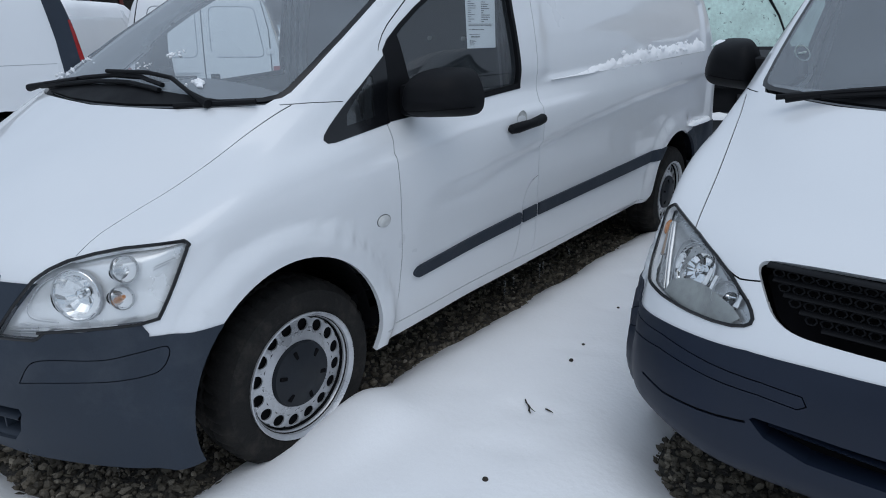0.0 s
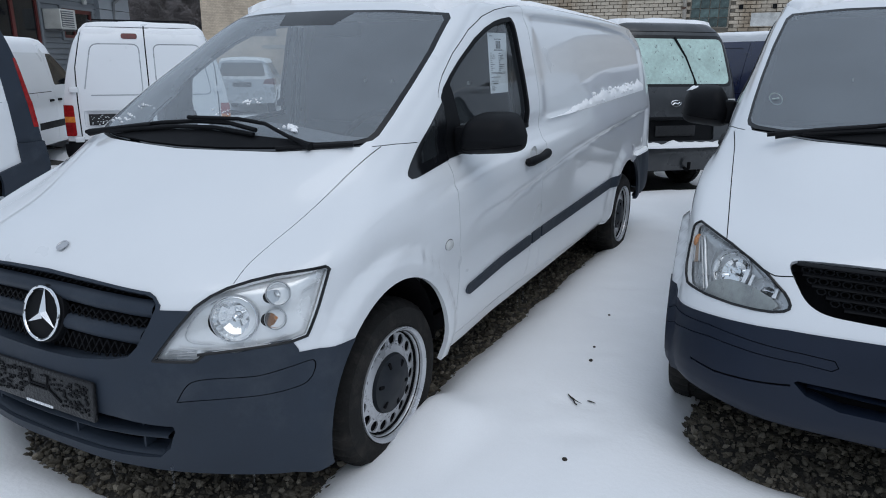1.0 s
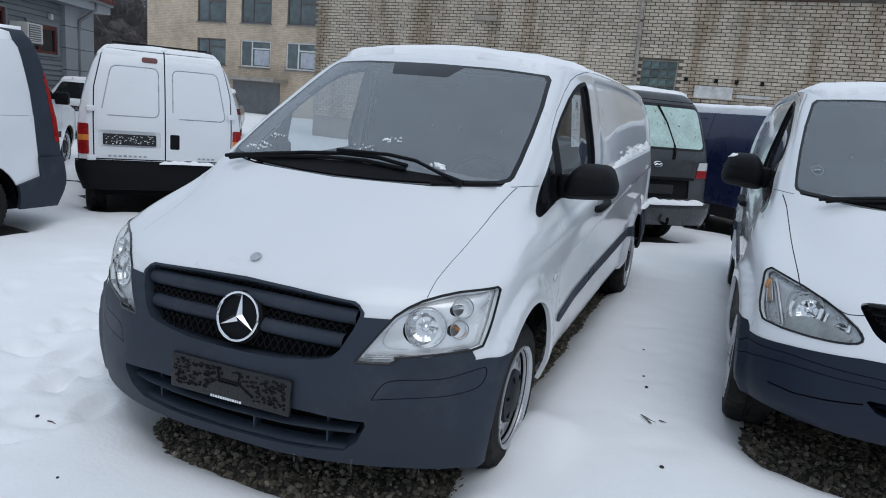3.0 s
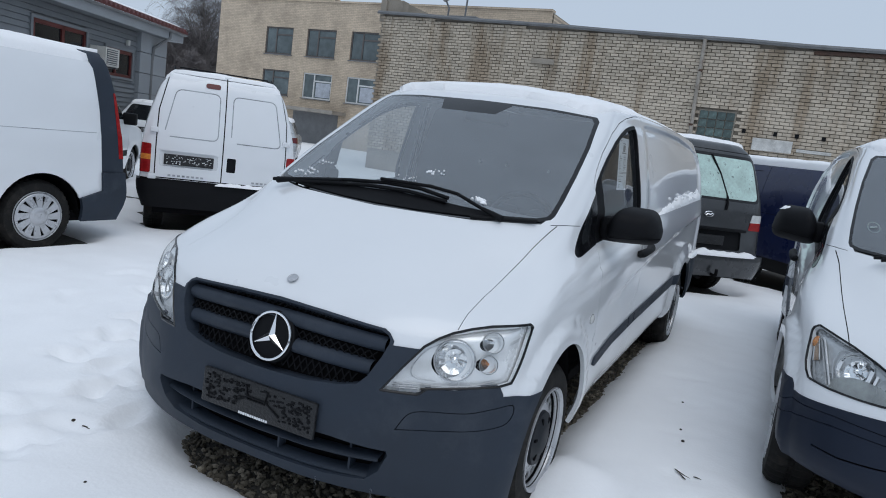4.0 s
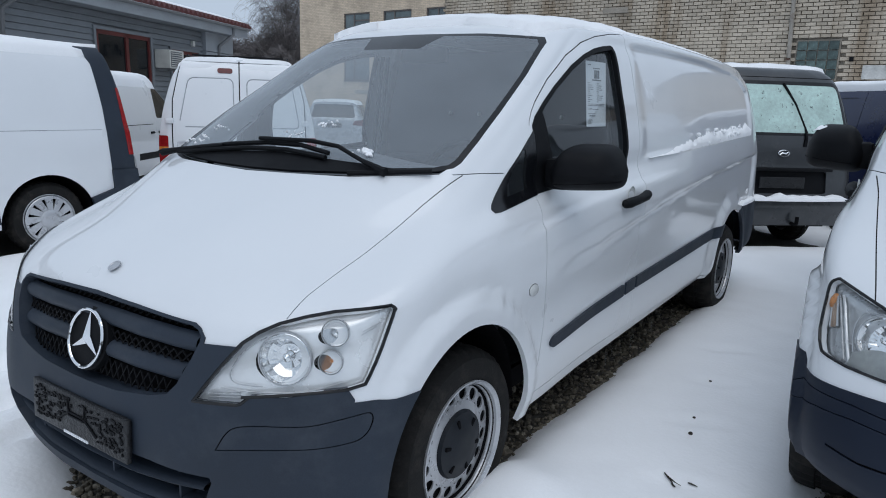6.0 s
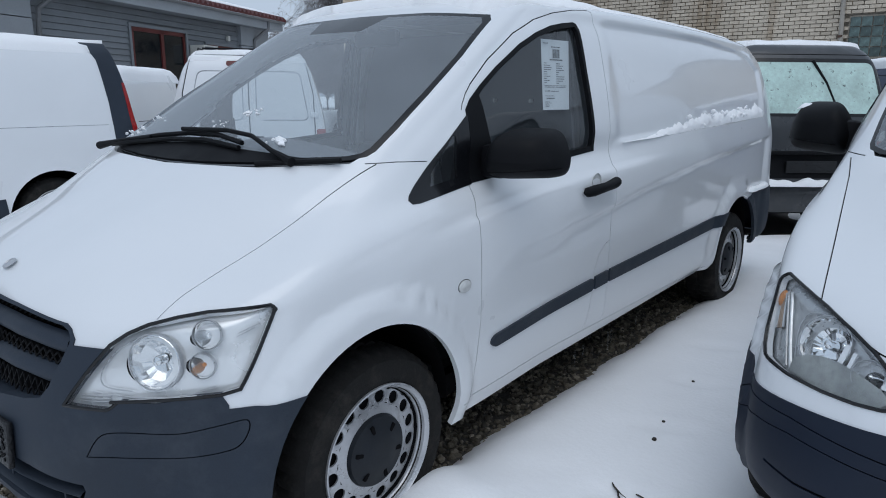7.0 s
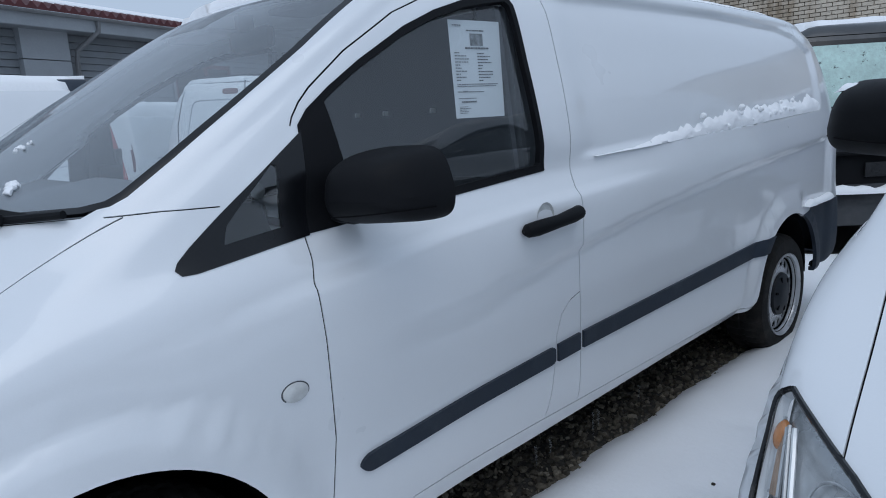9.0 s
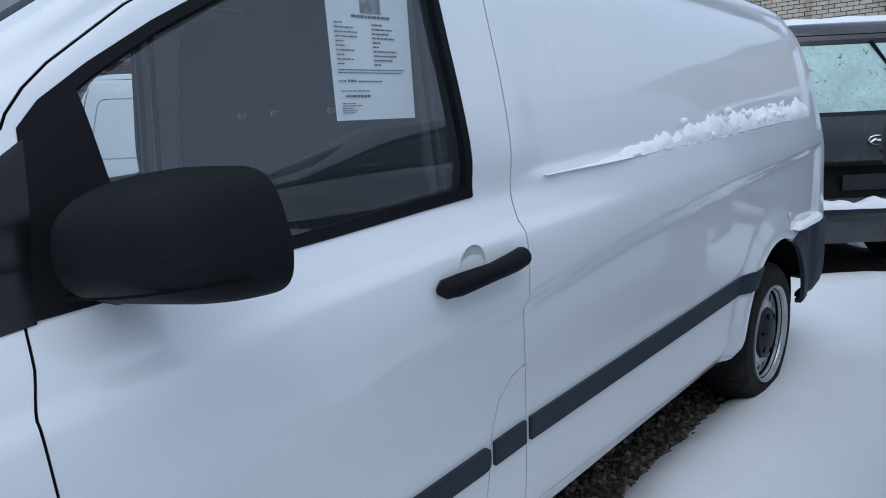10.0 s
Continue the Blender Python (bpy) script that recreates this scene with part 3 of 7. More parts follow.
def bowl(name, parent, c, r, d, material, label="", bulb=None, faceted=True):
    """A dished reflector with its bulb, facing along d."""
    bm = bmesh.new()
    if faceted:
        lathe(bm, [(r * 1.06, 0.004), (r, 0.008), (r * 0.97, 0.0), (r * 0.8, -0.02), (r * 0.5, -0.034), (0.004, -0.04)], "z", 28)
    else:
        lathe(bm, [(r * 1.03, 0.003), (r, 0.005), (r * 0.98, -0.002)] + [(r * (1 - k / 8) + 0.002, -0.9 * r * (1 - (1 - k / 8) ** 2) - 0.003) for k in range(9)], "z", 36)
    if faceted:
        for v in bm.verts:
            q = math.hypot(v.co.x, v.co.y) / r
            if 0.1 < q < 0.95:
                v.co.z += 0.005 * math.sin(v.co.x * 90) * math.cos(v.co.y * 70)
        bmesh.ops.triangulate(bm, faces=[f for f in bm.faces if abs(f.normal.z) > 0.2])
    ob = part(name, bm, material, parent, label, not faceted)
    ob.matrix_basis = Matrix.Translation(c) @ Vector(d).to_track_quat("Z", "Y").to_matrix().to_4x4()
    bm = bmesh.new()
    lathe(bm, [(r * 1.03, 0.002), (r * 1.05, 0.007), (r * 1.08, 0.007), (r * 1.10, -0.004)], "z", 36)
    part("reflector_ring", bm, STEEL, ob, "", True)
    if bulb:
        bm = bmesh.new()
        lathe(bm, [(0.0, 0.0), (r * 0.16, -0.006), (r * 0.2, -0.02), (r * 0.2, -0.036)], "z", 14)
        b = part("bulb", bm, bulb, ob, "", True)
    return ob


def superbulge(bm, c, h, flat, n=20, k=14, e=0.55, w=0.7):
    """A rounded housing: a squared ellipsoid bulging to -y, flat at +y."""
    def sp(v, p):
        return math.copysign(abs(v) ** p, v)
    rows = []
    for j in range(k + 1):
        v = -math.pi / 2 + (math.pi / 2 + flat) * j / k
        row = []
        for i in range(n):
            u = 2 * math.pi * i / n
            cx = sp(math.cos(v), w) * sp(math.cos(u), e)
            cz = sp(math.cos(v), w) * sp(math.sin(u), e)
            row.append(bm.verts.new((c[0] + h[0] * cx, c[1] + h[1] * sp(math.sin(v), 0.9), c[2] + h[2] * cz)))
        rows.append(row)
    for a, b in zip(rows, rows[1:]):
        for i in range(n):
            bm.faces.new((a[i], a[(i + 1) % n], b[(i + 1) % n], b[i]))
    bm.faces.new(rows[-1])
    bmesh.ops.remove_doubles(bm, verts=bm.verts, dist=0.0005)
    bmesh.ops.recalc_face_normals(bm, faces=bm.faces)
    return rows


def wing_mirror(van, s, tall):
    """Black mirror on a neck beside the sail; s: the side; tall: how much higher the housing of the older van is."""
    zc, hz = 1.245 + 0.055 * tall, 0.100 + 0.014 * tall

    def side(bm):
        if s < 0:
            bmesh.ops.scale(bm, vec=(-1, 1, 1), verts=bm.verts)
            bmesh.ops.reverse_faces(bm, faces=bm.faces)
        return bm
    bm = bmesh.new()
    superbulge(bm, (0.978, 0.690, zc), (0.124, 0.135, hz), 0.22, 40, 18, 0.40, 0.55)
    for v in bm.verts:
        inner = (1.10 - v.co.x) / 0.25
        v.co.y -= 0.085 * inner
        v.co.z += (0.022 * (1 - inner) if v.co.z < zc else -0.008 * (1 - inner)) + (0.012 * (0.69 - v.co.y) / 0.2 if v.co.z < zc else -0.02 * (0.69 - v.co.y) / 0.2)
        up = max(v.co.z - zc, 0) / hz
        v.co.x += up * (0.105 * max(inner - 0.45, 0) - 0.075 * max(0.5 - inner, 0))
    mir = part("wing_mirror", side(bm), BLACK_PLASTIC, van, "grained black plastic mirror housing", True)
    bm = bmesh.new()
    box(bm, 0.825, 0.93, 0.545, 0.640, zc - 0.085, zc + 0.035, 0.022)
    part("mirror_foot", side(bm), BLACK_PLASTIC, mir, "", True)
    bm = bmesh.new()
    o = rounded([(0.885, zc - 0.075), (1.085, zc - 0.055), (1.065, zc + 0.075), (0.885, zc + 0.08)], 0.04)
    bm.faces.new([bm.verts.new((s * x, 0.735 - 0.085 * (1.10 - x) / 0.25, z)) for x, z in (o if s < 0 else o[::-1])])
    part("mirror_glass", bm, CHROME, mir, "mirror glass")
    bm = bmesh.new()
    nose = [(0.868, 0.60), (0.885, 0.525), (0.925, 0.503), (0.98, 0.511), (1.04, 0.545), (1.085, 0.605), (1.101, 0.66)]
    tube(bm, [(s * x, y, zc - 0.062 + 0.020 * (x - 0.88) / 0.22) for x, y in spline(nose, 4)], 0.002, 5)
    part("mirror_seam", bm, GAP, mir)


def front_seat(van, x, w):
    seat = new("seat")
    seat.parent = van
    bm = bmesh.new()
    box(bm, x - w / 2, x + w / 2, 0.85, 1.32, 0.72, 0.86, 0.05)
    part("cushion", bm, SEAT, seat, "", True)
    bm = bmesh.new()
    box(bm, x - w / 2, x + w / 2, 0, 0.13, 0, 0.36, 0.055, Matrix.Translation((0, 1.24, 0.84)) @ Matrix.Rotation(radians(-10), 4, "X"))
    part("backrest", bm, SEAT, seat, "", True)


def cabin(van):
    bm = bmesh.new()
    rows = []
    for y, z, w in [(-0.02, 1.13, 0.52), (0.08, 1.20, 0.60), (0.18, 1.238, 0.68), (0.30, 1.255, 0.74), (0.42, 1.23, 0.74), (0.46, 1.09, 0.74), (0.44, 0.80, 0.74), (0.40, 0.55, 0.74)]:
        rows.append([bm.verts.new((x, y, z + 0.02 * math.cos(x * 6))) for x in np.linspace(-w, w, 17)])
    for a, b in zip(rows, rows[1:]):
        for i in range(16):
            bm.faces.new((a[i], a[i + 1], b[i + 1], b[i]))
    part("dashboard", bm, DASH, van, "dark grey plastic dashboard", True)
    bm = bmesh.new()
    ring = []
    for i in range(29):
        a = 2 * math.pi * i / 28
        ring.append((0.38 + 0.19 * math.cos(a), 0.60 + 0.075 * math.sin(a), 1.14 + 0.17 * math.sin(a)))
    tube(bm, ring, 0.016, 8)
    box(bm, 0.31, 0.45, 0.56, 0.60, 1.09, 1.18, 0.015)
    box(bm, 0.21, 0.55, 0.58, 0.60, 1.12, 1.145, 0.008)
    tube(bm, [(0.38, 0.58, 1.12), (0.38, 0.42, 1.04)], 0.03, 8)
    part("steering_wheel", bm, BLACK_PLASTIC, van, "", True)
    bm = bmesh.new()
    o = rounded([(-0.84, 0.45), (0.84, 0.45), (0.80, 1.40), (0.70, 1.77), (-0.70, 1.77), (-0.80, 1.40)], 0.08)
    f = bm.faces.new([bm.verts.new((x, 1.52, z)) for x, z in o])
    r = bmesh.ops.extrude_face_region(bm, geom=[f])
    bmesh.ops.translate(bm, vec=(0, 0.03, 0), verts=[v for v in r["geom"] if isinstance(v, bmesh.types.BMVert)])
    bmesh.ops.recalc_face_normals(bm, faces=bm.faces)
    bulk = part("bulkhead", bm, BULKHEAD, van, "grey steel bulkhead behind the seats")
    for x in (-0.30, -0.10, 0.20, 0.42):
        bm = bmesh.new()
        box(bm, x - 0.006, x + 0.006, 1.495, 1.52, 1.415, 1.435, 0.003)
        part("hook", bm, SILVER_WHITE, bulk)
    for s in (1, -1):
        for k, y in enumerate((1.335, 1.385)):
            bm = bmesh.new()
            v = [bm.verts.new((s * (x + dx), y + dy, z)) for x, z in ((0.775, 1.15), (0.700, 1.74)) for dx, dy in ((0, 0), (0, 0.022), (-0.012, 0.022), (-0.012, 0))]
            for q in ((0, 1, 5, 4), (1, 2, 6, 5), (2, 3, 7, 6), (3, 0, 4, 7)):
                bm.faces.new([v[i] for i in q])
            part("seat_belt" if k == 0 else "pillar_trim", bm, INTERIOR if k == 0 else BULKHEAD, van)
    front_seat(van, 0.40, 0.50)
    front_seat(van, -0.28, 0.76)
    bm = bmesh.new()
    box(bm, -0.80, 0.80, -0.1, 1.55, 0.46, 0.50)
    part("cab_floor", bm, BLACK_PLASTIC, van)
    bm = bmesh.new()
    box(bm, -0.14, 0.14, 0.83, 0.87, 1.66, 1.735, 0.02)
    box(bm, -0.02, 0.02, 0.80, 0.86, 1.72, 1.78, 0.01)
    part("inside_mirror", bm, BLACK_PLASTIC, van, "", True)
    for s in (1, -1):
        bm = bmesh.new()
        box(bm, s * 0.40 - 0.19, s * 0.40 + 0.19, 0.80, 0.95, 1.745, 1.765, 0.008)
        part("sun_visor", bm, BULKHEAD, van)


def wiper(van, blade, arm, label=""):
    bm = bmesh.new()
    tube(bm, blade, 0.009, 8)
    w = part("wiper", bm, BLACK_PLASTIC, van, "black windscreen wiper")
    bm = bmesh.new()
    tube(bm, arm, [0.008] * (len(arm) - 1) + [0.016], 8)
    part("wiper_arm", bm, BLACK_PLASTIC, w)


BULKHEAD = surface("bulkhead_paint", (0.085, 0.092, 0.102), 0.6, grain=120, spread=0.06, blotch=3, blotch_amount=0.12)
HOLDER = surface("plate_holder", (0.0075, 0.008, 0.0095), 0.45, grain=90, spread=0.3, blotch=25, blotch_amount=0.5, bump=0.5, bump_scale=90)


def vito(m, facelift, label):
    van = thing("delivery_van", label, "van", m)
    net = vito_net(facelift)
    faces = shell(net, [3, 4, 6, 10, 12, 11, 11, 14, 10, 3], [6, 6, 8, 10, 10, 12, 17, 18, 26, 32, 26, 14, 7, 5], vito_shape, SLANT if facelift else 0.0)
    bumper_mat = GREY_PLASTIC if facelift else BLUE_PLASTIC
    for wy, wz, r in ARCHES:
        _, faces = cut(faces, arc2(wy, wz, r, 72), "x", lambda c, n: abs(c[0]) > 0.5)
    fore = lambda c, n: c[1] < 1.05
    nose = lambda c, n: c[1] < -0.2
    sides = ((1, lambda c, n: c[0] > 0.5), (-1, lambda c, n: c[0] < -0.5))
    gaps = []
    # windscreen and scuttle
    near_edge = [(0, 1.22), (0.2, 1.222), (0.45, 1.232), (0.69, 1.246), (0.722, 1.256), (0.729, 1.272), (0.727, 1.342), (0.717, 1.454), (0.697, 1.597), (0.664, 1.738), (0.640, 1.762), (0.4, 1.776), (0.02, 1.781)]
    ws = near_edge + [((0.02 if facelift else 0.0) - p[0], p[1]) for p in near_edge[1:-1]][::-1]
    glass, faces = cut(faces, ws, "y", fore)
    low_f, glass = cut(glass, [(-0.74, 1.19), (0.74, 1.19), (0.73, 1.245), (0.45, 1.258), (0.2, 1.280), (0, 1.287), (-0.2, 1.278), (-0.45, 1.256), (-0.73, 1.245)], "y")
    panel("windscreen_cowl", low_f, BLACK_PLASTIC, van, "black cowl under the wipers", 0.003, 0.01)
    rimw = 0.974 if facelift else 0.982
    pane = [(p[0] * rimw, 1.50 + (p[1] - 1.50) * 0.955) for p in ws]
    pane, band = cut(glass, pane, "y")
    strip_f, pane = cut(pane, [(-0.22, 1.78), (0.22, 1.78), (0.16, 1.705), (-0.16, 1.705)], "y")
    panel("sun_strip", strip_f, BLACK_GLOSS, van, "black printed patch behind the inside mirror", 0.0)
    panel("windscreen_border", band, BLACK_GLOSS, van, "black printed border of the windscreen", 0.0, 0.01)
    g = panel("windscreen", pane, WINDSCREEN, van, "windscreen glass with patches of frost and painted sky haze")
    g.visible_shadow = False
    cowl, faces = cut(faces, [(-0.71, 1.255), (-0.70, 1.238), (-0.45, 1.220), (0, 1.210), (0.45, 1.219), (0.70, 1.236), (0.71, 1.255)], "y", lambda c, n: c[1] < 0.2 and abs(c[0]) < 0.72)
    panel("scuttle_panel", cowl, BLACK_PLASTIC, van, "black plastic scuttle below the windscreen", -0.014)
    # headlamps
    if facelift:
        los = [[(0.509, 0.672), (0.72, 0.672), (0.795, 0.680), (0.838, 0.697), (0.96, 0.71), (0.96, 0.92), (0.866, 0.910), (0.78, 0.902), (0.72, 0.888), (0.671, 0.871), (0.635, 0.849), (0.6, 0.818), (0.561, 0.757)],
               [(0.497, 0.653), (0.608, 0.652), (0.618, 0.656), (0.634, 0.673), (0.634, 0.70), (0.527, 0.70)]]
        behind = [(-0.579, 0.6), (-0.531, 0.705), (-0.487, 0.797), (-0.449, 0.845), (-0.404, 0.893), (-0.40, 0.90), (0.3, 0.90), (0.3, 0.6)]
        ls = [(-1.2, 0.5), (-0.396, 0.5), (-0.396, 0.897), (-0.402, 0.906), (-0.412, 0.915), (-0.6, 0.95), (-1.2, 0.95)]
        wide = [(0.478, 0.640), (0.64, 0.640), (0.85, 0.672), (0.99, 0.70), (0.99, 0.94), (0.87, 0.925), (0.77, 0.915), (0.70, 0.897), (0.64, 0.868), (0.585, 0.83), (0.545, 0.77)]
    else:
        los = [[(0.47, 0.727), (0.50, 0.717), (0.557, 0.708), (0.636, 0.701), (0.734, 0.698), (0.80, 0.702), (0.95, 0.73), (0.95, 0.945), (0.80, 0.916), (0.752, 0.904), (0.672, 0.883), (0.596, 0.855), (0.536, 0.825), (0.478, 0.783), (0.462, 0.765), (0.454, 0.749), (0.456, 0.737)]]
        behind = None
        ls = [(-1.2, 0.6), (-0.64, 0.67), (-0.595, 0.69), (-0.54, 0.728), (-0.502, 0.765), (-0.468, 0.82), (-0.434, 0.890), (-0.430, 0.902), (-0.434, 0.914), (-0.48, 0.95), (-1.2, 0.95)]
        wide = [(0.70 + (x - 0.70) * 1.10, 0.80 + (z - 0.80) * 1.12) for x, z in los[0]]
    off = 0.04 if facelift else 0.0  # the nose's middle stands off the body's
    far2 = lambda o: [(off - p[0], p[1]) for p in o]
    for s, where in sides:
        front = lambda c, n, s=s: c[1] < -0.2 and c[0] * s > 0.4
        lamp = []
        housing, _ = cut(faces, wide if s > 0 else far2(wide), "y", front)
        housing, _ = cut(housing, [(-1.2, 0.6), (-0.5, 0.6), (-0.36, 0.88), (-0.38, 0.96), (-1.2, 0.96)], "x")
        for o in los:
            i, faces = cut(faces, o if s > 0 else far2(o), "y", front)
            if behind:
                k, i = cut(i, behind, "x")
                faces += k
            i, k = cut(i, ls, "x")
            faces += k
            lamp += i
        head = new("headlamp")
        head.parent = van
        head["label"] = "clear headlamp with silver reflectors"
        panel("lamp_lens", lamp, LENS, head, "clear plastic lens", 0.002).visible_shadow = False
        # black seal round the lens
        count = {}
        for f in lamp:
            ks = [(tuple(round(float(c), 4) for c in p), n) for p, n in f]
            for a, b in zip(ks, ks[1:] + ks[:1]):
                if a[0] != b[0]:
                    k = (min(a[0], b[0]), max(a[0], b[0]))
                    count[k] = count.get(k, []) + [a[1]]
        bm = bmesh.new()
        for (a, b), ns in count.items():
            inner = facelift and abs(a[2] - 0.672) < 0.0025 and abs(b[2] - 0.672) < 0.0025 and abs(abs((a[0] + b[0]) / 2 - 0.02) - 0.552) < 0.058
            if len(ns) == 1 and not inner:
                a, b, n = Vector(a), Vector(b), Vector(ns[0])
                e = (b - a).normalized() * 0.002
                tube(bm, [a - e + n * 0.001, b + e + n * 0.001], 0.0052, 6)
        part("lamp_seal", bm, BLACK_GLOSS, head, "black seal", True)
        holes = []

        def on_lens(x, z):
            """The lens's point and normal where it covers (x, z)."""
            x = x if s > 0 else off - x
            for f in lamp:
                a = f[0]
                for b, c in zip(f[1:], f[2:]):
                    (ax, _, az), (bx, _, bz), (cx, _, cz) = a[0], b[0], c[0]
                    det = (bx - ax) * (cz - az) - (cx - ax) * (bz - az)
                    if abs(det) < 1e-12:
                        continue
                    u = ((x - ax) * (cz - az) - (cx - ax) * (z - az)) / det
                    v = ((bx - ax) * (z - az) - (x - ax) * (bz - az)) / det
                    if u >= -1e-6 and v >= -1e-6 and u + v <= 1 + 1e-6:
                        w = 1 - u - v
                        return Vector(a[0]) * w + Vector(b[0]) * u + Vector(c[0]) * v, (Vector(a[1]) * w + Vector(b[1]) * u + Vector(c[1]) * v).normalized()
            p, n = min((v for f in lamp for v in f), key=lambda v: (v[0][0] - x) ** 2 + (v[0][2] - z) ** 2)
            return Vector(p), Vector(n)

        def seat(name, x, z, r, mat, lab="", bulb=None, deep=0.020):
            """A reflector set back from the lens where it covers (x, z)."""
            q, n = on_lens(x, z)
            d = n * 0.75 + Vector((0.1 * s, -0.35, 0))
            c = q - n * deep
            turn = d.to_track_quat("Z", "Y").to_matrix()
            k = 0.88 if r > 0.06 else 0.72
            rim = [c + turn @ Vector((k * r * math.cos(a), k * r * math.sin(a), -0.008)) for a in np.linspace(0, 2 * math.pi, 25)[:-1]]
            holes.append([(p.x, p.z) for p in rim])
            return bowl(name, head, c, r, d, mat, lab, bulb, not facelift or r > 0.06)

        def rib(name, line, r, mat, lab="", deep=0.018):
            """A moulding inside the lamp that follows the lens."""
            pts = []
            for x, z in spline(line, 6) if len(line) > 2 else [tuple(np.array(line[0]) * (1 - k / 8) + np.array(line[1]) * k / 8) for k in range(9)]:
                q, n = on_lens(x, z)
                pts.append(q - n * deep)
            bm = bmesh.new()
            tube(bm, pts, r, 6)
            part(name, bm, mat, head, lab, True)
        if facelift:
            seat("main_reflector", 0.704, 0.780, 0.070, BRIGHT, "", CHROME, 0.022)
            seat("side_reflector", 0.800, 0.853, 0.036, BRIGHT, "", CHROME, 0.014)
            seat("indicator", 0.803, 0.772, 0.032, BRIGHT, "silver bowl with amber bulb", AMBER_BULB, 0.016)
            # rim of the wide outer bowl beside the main one, and ribs along the foot of the lamp
            rib("reflector_rib", [(0.650, 0.838), (0.610, 0.806), (0.585, 0.760), (0.580, 0.725), (0.60, 0.706), (0.66, 0.700)], 0.0016, STEEL)
            for z in (0.664, 0.672, 0.680):
                rib("reflector_rib", [(0.53, z), (0.61, z + 0.004)], 0.0022, STEEL)
            rib("reflector_rib", [(0.56, 0.692), (0.66, 0.684), (0.76, 0.690), (0.83, 0.712)], 0.0018, STEEL)
            rib("reflector_rib", [(0.850, 0.850), (0.872, 0.868)], 0.0014, STEEL)
            rib("reflector_rib", [(0.850, 0.842), (0.868, 0.858)], 0.0014, STEEL)
        else:
            seat("main_reflector", 0.668, 0.805, 0.070, CHROME, "", CHROME, 0.024)
            seat("side_reflector", 0.548, 0.775, 0.038, CHROME, "", CHROME, 0.016)
            rib("divider", [(0.792, 0.885), (0.768, 0.797), (0.744, 0.712)], 0.0045, SATIN)
            rib("divider", [(0.806, 0.880), (0.782, 0.797), (0.758, 0.710)], 0.0035, GREY_SATIN)
            for k in range(5):
                rib("indicator_rib", [(0.797 + 0.006 * k, 0.79 - 0.004 * k), (0.812 + 0.004 * k, 0.872)], 0.0036, AMBER_DULL if 0 < k < 4 else GREY_SATIN, "dull amber rib")
            q, n = on_lens(0.822, 0.852)
            bm = bmesh.new()
            bmesh.ops.create_uvsphere(bm, u_segments=16, v_segments=10, radius=0.017)
            for v in bm.verts:
                v.co.z *= 1.5
                v.co.y *= 0.7
            o = part("indicator_bulb", bm, AMBER_BULB, head, "amber bulb", True)
            o.matrix_basis = Matrix.Translation(q - n * 0.017) @ n.to_track_quat("-Y", "Z").to_matrix().to_4x4()
            # the dish's floor in front of the bowls
            ground = [(0.742, 0.705), (0.733, 0.742), (0.70, 0.763), (0.66, 0.775), (0.62, 0.778), (0.57, 0.772), (0.515, 0.757), (0.49, 0.74), (0.53, 0.70)]
            bed, _ = cut(lamp, ground if s > 0 else far2(ground), "y")
            panel("reflector_floor", bed, LAMP_FLOOR, head, "dull grey floor of the dish", -0.010)
            rib("dish_rim", [(0.738, 0.742), (0.745, 0.80), (0.734, 0.845), (0.705, 0.868), (0.66, 0.866), (0.60, 0.842), (0.54, 0.805)], 0.0022, STEEL)
            for x, z, w, h in ((0.722, 0.80, 0.010, 0.022), (0.612, 0.800, 0.008, 0.026), (0.592, 0.790, 0.006, 0.024), (0.508, 0.775, 0.007, 0.018)):
                q, n = on_lens(x, z)
                bm = bmesh.new()
                box(bm, -w, w, -0.002, 0.002, -h, h, 0.002)
                o = part("reflector_facet", bm, SATIN, head)
                o.matrix_basis = Matrix.Translation(q - n * 0.014) @ n.to_track_quat("-Y", "Z").to_matrix().to_4x4()
        for h in holes:
            _, housing = cut(housing, h, "y")
        panel("lamp_housing", housing, SATIN if facelift else GREY_SATIN, head, "", -0.026)
    # side windows
    quarter = [(0.158, 1.118), (0.172, 1.138), (0.20, 1.158), (0.337, 1.268), (0.522, 1.410), (0.487, 1.141), (0.20, 1.106), (0.168, 1.106)]
    qglass = [(0.275, 1.152), (0.29, 1.19), (0.425, 1.315), (0.435, 1.31), (0.425, 1.17)]
    window = [(0.482, 1.14), (0.515, 1.40), (0.548, 1.437), (0.622, 1.490), (0.73, 1.557), (0.905, 1.652), (1.03, 1.703), (1.15, 1.738), (1.25, 1.756), (1.345, 1.768), (1.368, 1.762), (1.381, 1.738), (1.387, 1.5), (1.393, 1.212), (1.385, 1.204), (0.992, 1.178)]
    wglass = [(0.630, 1.175), (0.600, 1.452), (0.632, 1.476), (0.735, 1.541), (0.905, 1.631), (1.03, 1.682), (1.15, 1.717), (1.25, 1.735), (1.345, 1.748), (1.360, 1.735), (1.367, 1.5), (1.371, 1.236), (1.36, 1.229)]
    for s, where in sides:
        q, faces = cut(faces, quarter, "x", where)
        qg, qb = cut(q, qglass, "x")
        pane_q = panel("quarter_window", qb, BLACK_GLOSS, van, "black printed corner window", 0.002, 0.012)
        g = panel("pane", qg, GLASS, pane_q, "", -0.001)
        g.visible_shadow = False
        w, faces = cut(faces, window, "x", where)
        wg, wb = cut(w, wglass, "x")
        frame_w = panel("door_window", wb, BLACK_PLASTIC, van, "black rubber window surround with mirror sail", 0.003, 0.02)
        g = panel("pane", wg, GLASS, frame_w, "clear side window", -0.018)
